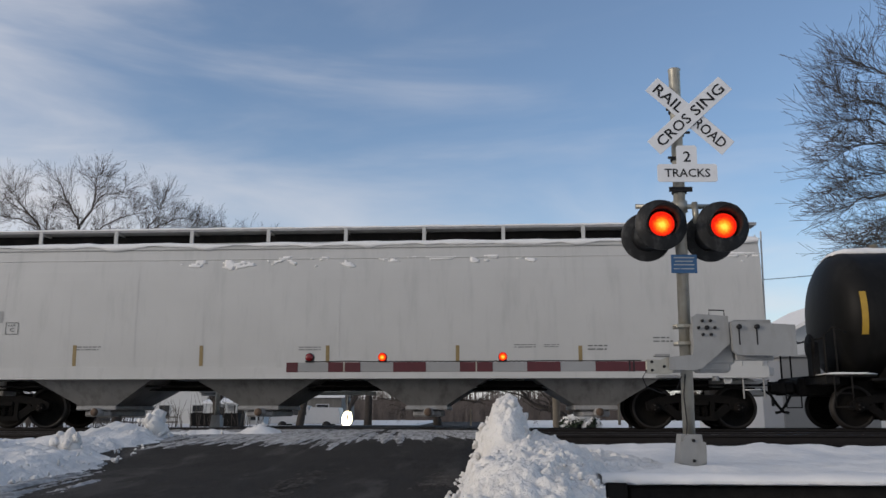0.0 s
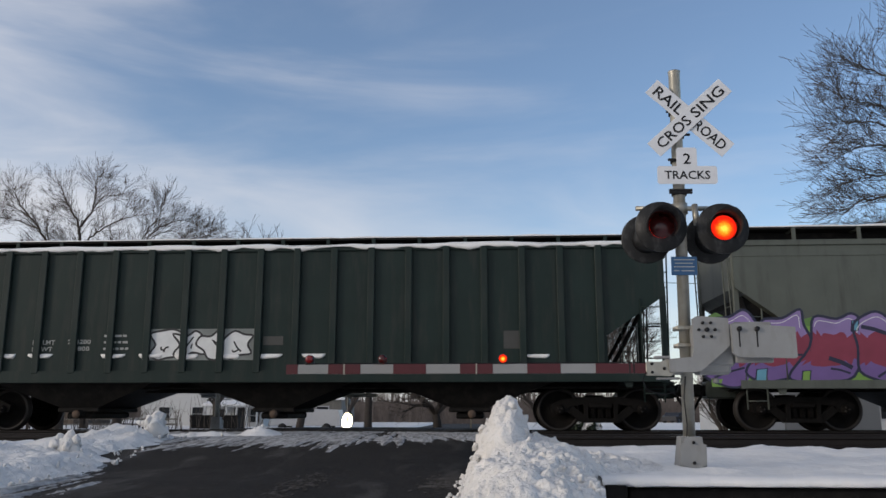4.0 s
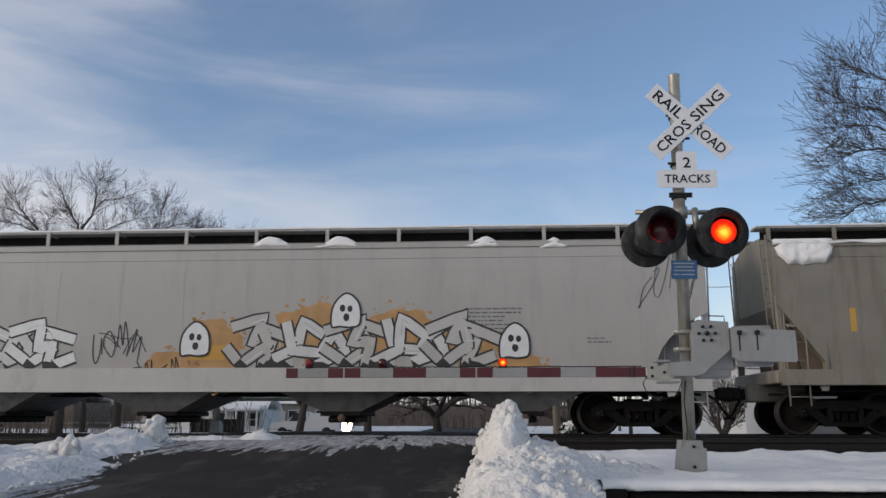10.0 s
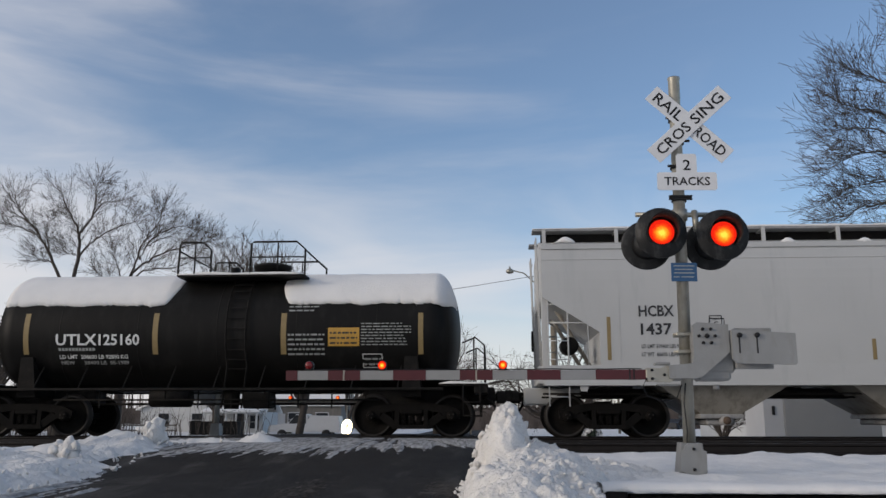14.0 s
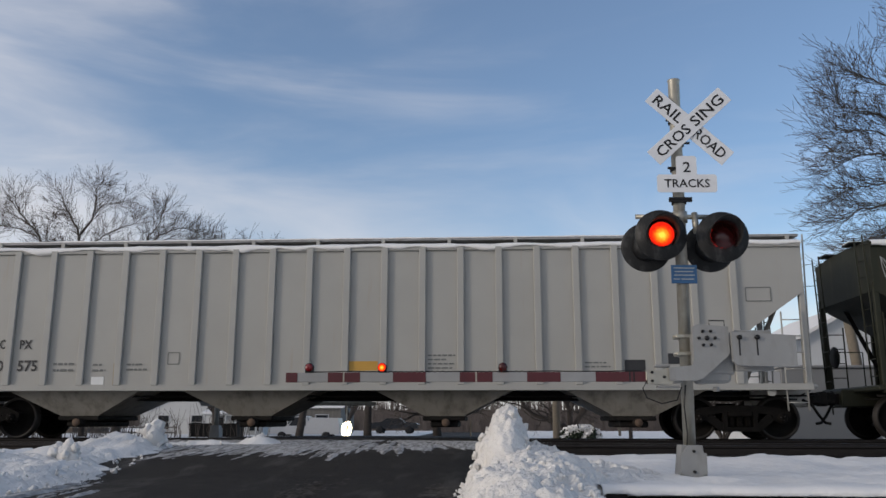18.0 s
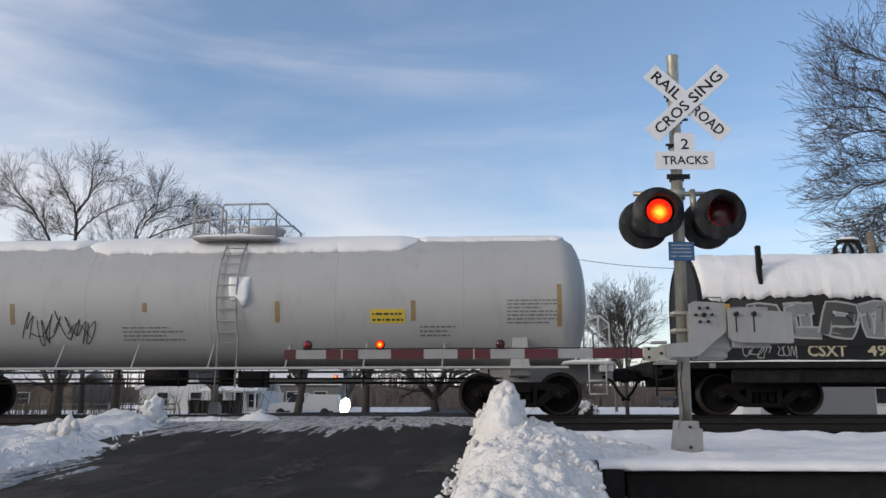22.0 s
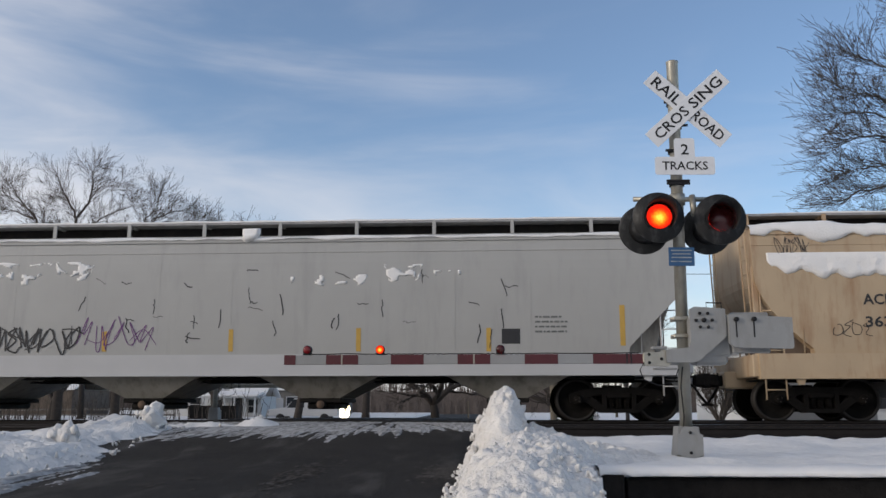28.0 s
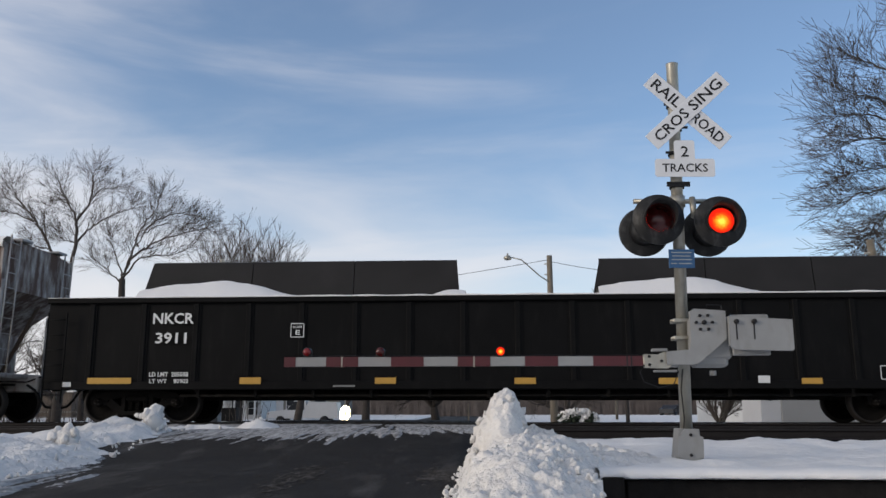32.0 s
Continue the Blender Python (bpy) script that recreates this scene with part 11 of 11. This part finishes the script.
# dense many-stemmed tree behind the far signal
def fan_tree(m, label, seed, half, top, stems):
    """A broad dome of many slender stems that fan out from one stool."""
    rnd = random.Random(seed)
    t = thing("bare_tree", m, label, "tree", "bare trees")
    bm = bmesh.new()
    feet = [Vector((-1.4, 0, 0)), Vector((2.7, -0.2, 0))]
    for f in feet:
        tube(bm, [f + Vector((0, 0, -0.3)), f + Vector((f.x * 0.1, 0, 1.5)), f + Vector((f.x * 0.2, 0, 3.0))], [0.24, 0.18, 0.13], 10)
    part("trunk", bm, BARK, t)
    bm = bmesh.new()
    for k in range(stems):
        u = rnd.uniform(-1, 1)
        q = rnd.uniform(0.72, 1.0)
        tip = Vector((u * half * q, rnd.uniform(-0.4, 0.4) * half, top * math.sqrt(max(0.1, 1 - (u * 0.9) ** 2)) * q))
        f = min(feet, key=lambda p: abs(p.x - u * 1.6))
        a, mid = f * 1.15 + Vector((0, 0, rnd.uniform(1.6, 3.0))), Vector((tip.x * 0.75, tip.y * 0.6, tip.z * 0.6))
        way = [a * (1 - s) ** 2 + mid * 2 * s * (1 - s) + tip * s * s + Vector((rnd.uniform(-0.07, 0.07), 0, 0)) for s in [i / 12 for i in range(13)]]
        r0 = rnd.uniform(0.035, 0.075)
        tube(bm, way, [r0 * (1 - 0.85 * i / 12) for i in range(13)], 5, caps=False)
        for i in range(4, 13):
            d = (way[min(12, i + 1)] - way[i - 1]).normalized()
            for _ in range(2):
                ax = Vector((rnd.uniform(-1, 1), rnd.uniform(-0.6, 0.6), rnd.uniform(-0.2, 0.4)))
                ax = (ax - ax.dot(d) * d).normalized()
                w = rnd.uniform(0.25, 0.7)
                grow(bm, way[i], (d * math.cos(w) + ax * math.sin(w)).normalized(), rnd.uniform(0.5, 1.1), 0.017, 1, rnd, 0.4, 0.05, 0.6, 0.9)
    part("crown", bm, TWIG, t, "dome of slender bare stems and twigs")
    return t


fan_tree(pose(-12.5, 42, -1.0), "dense many-stemmed bare tree behind the far signal", 21, 4.0, 10.4, 150)
# big tree whose limbs arch in from the side
limbed_tree(pose(17.5, 27.5, -0.6), "large bare tree with arching limbs and a dense fine crown", 33, [(0, -0.3), (0.1, 3.0), (-0.1, 6.0)], 0.36, (
    (0.10, [(0, 4.6), (-1.4, 6.2), (-2.8, 6.9), (-3.9, 6.6), (-4.6, 6.0)]), (0.12, [(0, 5.1), (-0.8, 7.4), (-2.0, 8.2), (-3.4, 7.9), (-4.6, 6.9), (-5.1, 6.3)]),
    (0.12, [(0, 5.6), (-1.6, 7.8), (-3.2, 8.3), (-4.6, 8.1), (-5.5, 7.7)]), (0.10, [(-0.2, 6.0), (-1.8, 8.4), (-2.8, 9.0), (-4.2, 8.9), (-5.3, 8.8)]),
    (0.13, [(-0.2, 6.1), (-1.6, 8.8), (-3.0, 9.6), (-4.4, 9.9), (-5.5, 9.7)]), (0.10, [(-0.3, 6.4), (-1.8, 9.2), (-3.0, 10.2), (-4.5, 10.7), (-5.6, 10.8)]),
    (0.13, [(-0.2, 6.6), (-1.6, 9.8), (-3.0, 10.8), (-4.3, 11.3), (-5.5, 11.6)]), (0.11, [(-0.1, 7.1), (-1.4, 10.8), (-2.6, 12.0), (-3.8, 12.6), (-4.7, 13.1)]),
    (0.11, [(-0.1, 7.6), (-1.0, 11.4), (-1.9, 13.0), (-2.8, 14.2)]), (0.11, [(0, 7.6), (-0.6, 11.6), (-1.2, 14.1), (-1.6, 15.1)]), (0.11, [(0, 7.6), (0.6, 11.6), (1.2, 14.1)]), (0.11, [(0, 6.6), (1.6, 9.6), (3.2, 11.1)])), 0.85, 2, 1.6, (0.3, 1.0))
# smaller trees beyond the tracks
bare_tree(pose(-12.6, 74, -1.0), "bare dark tree behind the parked truck", 41, 1.6, 0.2, 5, 4, 2.2, 0.5, 0.02, 0.6)
bare_tree(pose(-8.6, 58, -1.0), "bare dark tree beside the road", 42, 2.8, 0.26, 4, 4, 2.2, 0.5, 0.02, 0.6)
bare_tree(pose(-3.8, 60, -1.0), "spreading bare tree in the snowy field", 43, 1.4, 0.30, 5, 5, 2.4, 0.6, 0.0, 0.5)
bare_tree(pose(9.2, 56, -1.0), "bare tree beyond the railway", 44, 2.6, 0.12, 4, 6, 2.3, 0.55, 0.03, 0.75)
bare_tree(pose(4.0, 42, -1.0), "spreading dark tree by the street lamp", 45, 1.0, 0.2, 4, 5, 2.2, 0.65, -0.02, 0.5)
bare_tree(pose(8.25, 31.0, -0.7), "leafless bush before the white house", 46, 0.3, 0.07, 12, 4, 0.95, 0.45, 0.02, 0.65)
bare_tree(pose(22, 44, -0.8), "bare tree behind the white house", 47, 3.5, 0.25, 4, 5, 2.8, 0.55, 0.03, 0.75)


def leafy(m, label, seed, n, rx, rz, material, name="shrub", snow=False, size=0.09):
    s = thing(name, m, label, "shrub")
    rnd = random.Random(seed)
    bm = bmesh.new()
    for _ in range(n):
        while True:
            v = Vector((rnd.uniform(-1, 1), rnd.uniform(-1, 1), rnd.uniform(-1, 1)))
            if 0.25 < v.length < 1 + 0.1 * rnd.random():
                break
        c = Vector((v.x * rx, v.y * rx, (v.z + 1) * rz))
        a = Vector((rnd.uniform(-1, 1), rnd.uniform(-1, 1), rnd.uniform(-1, 1))).normalized() * size
        b = a.cross(Vector((rnd.uniform(-1, 1), rnd.uniform(-1, 1), rnd.uniform(-1, 1)))).normalized() * size * 0.6
        q = [bm.verts.new(c + a), bm.verts.new(c + b), bm.verts.new(c - a), bm.verts.new(c - b)]
        bm.faces.new(q).material_index = 1 if snow and noise.noise(c * 3.0) + 0.5 * v.z > 0.22 else 0
    part("foliage", bm, [material, SNOW], s)
    bm = bmesh.new()
    tube(bm, [(0, 0, -0.2), (0, 0, rz * 0.8)], 0.06, 6)
    part("stem", bm, BARK, s)
    return s


leafy(pose(3.8, 36, -0.75), "dark evergreen shrub loaded with snow", 3, 2600, 0.88, 0.50, EVERGREEN, snow=True)


def far_woods():
    rnd = random.Random(9)
    bm = bmesh.new()
    for i in range(3600):
        x = rnd.uniform(-260, 260)
        y = 210 + rnd.uniform(0, 14)
        h = rnd.uniform(3.2, 6.2) * (1 + 0.15 * math.sin(x * 0.11)) + 1.4
        w = rnd.uniform(0.10, 0.34)
        k = rnd.uniform(-0.25, 0.25)
        v = [bm.verts.new(p) for p in ((x - w, y, -2), (x + w, y, -2), (x + k + w * 0.25, y, h), (x + k - w * 0.25, y, h))]
        bm.faces.new(v)
    box(bm, -400, 400, 226, 230, -2, 3.6)
    tagged(part("far_woods", bm, FARWOOD), "distant line of bare brown woods beyond the field", "woods", kind="stuff")


far_woods()


def hedge():
    rnd = random.Random(19)
    bm = bmesh.new()
    for i in range(3800):
        x, y = rnd.uniform(-45, 75), 106 + rnd.uniform(0, 8)
        hh = rnd.uniform(1.0, 2.5) + 0.4 * noise.noise(Vector((x * 0.15, 0, 0))) + (0.9 if rnd.random() < 0.06 else 0)
        w, k = rnd.uniform(0.03, 0.13), rnd.uniform(-0.35, 0.35)
        v = [bm.verts.new(p) for p in ((x - w, y, -1.3), (x + w, y, -1.3), (x + k + w * 0.2, y, hh), (x + k - w * 0.2, y, hh))]
        bm.faces.new(v)
    box(bm, -45, 75, 114, 116, -1.3, 0.9)
    tagged(part("hedge", bm, FARWOOD), "leafless brown hedge across the far field", "hedge", kind="stuff")


hedge()


def clutter():
    # low fence and posts along the far field, dumpster, scrubby twigs
    f = thing("fence", pose(0, 0, 0), "low grey wooden fence beyond the railway", "fence")
    bm = bmesh.new()
    bbox(bm, -0.05, 0.05, -0.05, 0.05, -0.2, 1.1, 0.01)
    me = shared("post", bm, [FENCE])
    bm = bmesh.new()
    bbox(bm, -1.2, 1.2, -0.02, 0.02, 0.9, 1.02, 0.005)
    bbox(bm, -1.2, 1.2, -0.02, 0.02, 0.5, 0.62, 0.005)
    rl = shared("rail", bm, [FENCE])
    for k in range(14):
        meshpart("post", me, f, pose(-58 + 2.4 * k, 64, -1.0))
        meshpart("rail", rl, f, pose(-56.8 + 2.4 * k, 64, -1.0))
    for x, y, h in ((-1.6, 66, 1.6), (0.2, 66, 1.3), (5.6, 60, 1.3), (7.2, 60, 1.3), (-12.2, 30, 1.0)):
        bm = bmesh.new()
        bbox(bm, -0.06, 0.06, -0.06, 0.06, -0.3, h, 0.01)
        o = part("marker_post", bm, WOODPOLE)
        o.matrix_basis = pose(x, y, -1.0)
        tagged(o, "short wooden marker post in the snow", "post", "marker posts")
    d = thing("dumpster", pose(-20.5, 61.0, -1.05), "long dark metal dumpster in the snow", "dumpster")
    bm = bmesh.new()
    hexa(bm, [(-1.7, 0, 0.1), (1.7, 0, 0.1), (1.7, 1.6, 0.1), (-1.7, 1.6, 0.1), (-1.8, -0.1, 1.3), (1.8, -0.1, 1.3), (1.8, 1.7, 1.3), (-1.8, 1.7, 1.3)])
    part("body", bm, BLACKSTEEL, d)
    bm = bmesh.new()
    bbox(bm, -1.85, 1.85, -0.15, -0.08, 1.2, 1.32, 0.01)
    part("rim", bm, BLACKSTEEL, d)
    bm = bmesh.new()
    rnd = random.Random(77)
    for k in range(900):
        x, y = rnd.uniform(-70, -24) if k % 3 else rnd.uniform(-62, -16), rnd.uniform(56, 62)
        p = Vector((x, y, -1.1))
        tube(bm, [p, p + Vector((rnd.uniform(-0.3, 0.3), 0, rnd.uniform(0.6, 1.8))), p + Vector((rnd.uniform(-0.9, 0.9), 0, rnd.uniform(1.4, 4.6 if k % 4 == 0 else 2.6)))], [0.03, 0.02, 0.008], 3, caps=False)
    tagged(part("brush", bm, TWIG), "leafless brush and saplings behind the railway", "brush", kind="stuff")


clutter()


# ---- what moves ----
def motions():
    times = [0, 1 / 30] + [float(k) for k in range(1, 32)] + [32 - 1 / 30, 32]
    for car, xc in TRAIN:
        walk(car, [(t, pose(xc - run(t), FAR_Y, 0)) for t in times])
    # wheels roll to the left while their car passes the crossing
    rate = -math.degrees((SPEED + 16 * GAIN) / 0.457)
    step = 0.05
    for w, at, t0, t1 in WHEEL_TURNS:
        t0, t1 = max(0.0, round(t0 * 20) / 20), min(32.0, round(t1 * 20) / 20)
        if t1 <= 0 or t0 >= 32:
            continue
        rows = [(0, pose(*at))] if t0 > 0.05 else []
        n = int(round((t1 - t0) / step))
        ang = 0.0
        for k in range(n + 1):
            rows.append((t0 + k * step, pose(*at, 0, (rate * step * k) % 360 - 360, 0)))
        if t1 < 31.95:
            rows.append((32, rows[-1][1]))
        walk(w, rows)
    # lamps blink by turns: each lens turns over at the change, and rests at the full seconds;
    # a filament fades late, so the one lens goes out after the other has come on
    half = 0.5183
    for lens, at, facing, phase in FLIPS:
        ang = 0.0
        rows = []
        for k in range(phase ^ 1, 62):
            t = k * half
            lit = (k - phase) % 2 == 1
            s = round(t * 30) / 30 - (0 if lit else 2 / 30)
            n = math.ceil(t if lit else s)
            if lit and t < n < t + 0.1:
                s = n if t > n - 0.01 else n - 0.1
            elif s < n < s + 0.1:
                s = n - 0.1 if t < n else n
            if not rows and s > 0:
                rows.append((0, ang))
            rows += [(s + j / 30, ang + 60 * j) for j in range(4)]
            ang += 180
        rows.append((32, ang))
        walk(lens, [(t, pose(*at, 0, 0, facing + a)) for t, a in rows])
    walk(DARK_CAR, [(t, pose(68.9 - 4.35 * t, 82.0, -0.72)) for t in times])


motions()
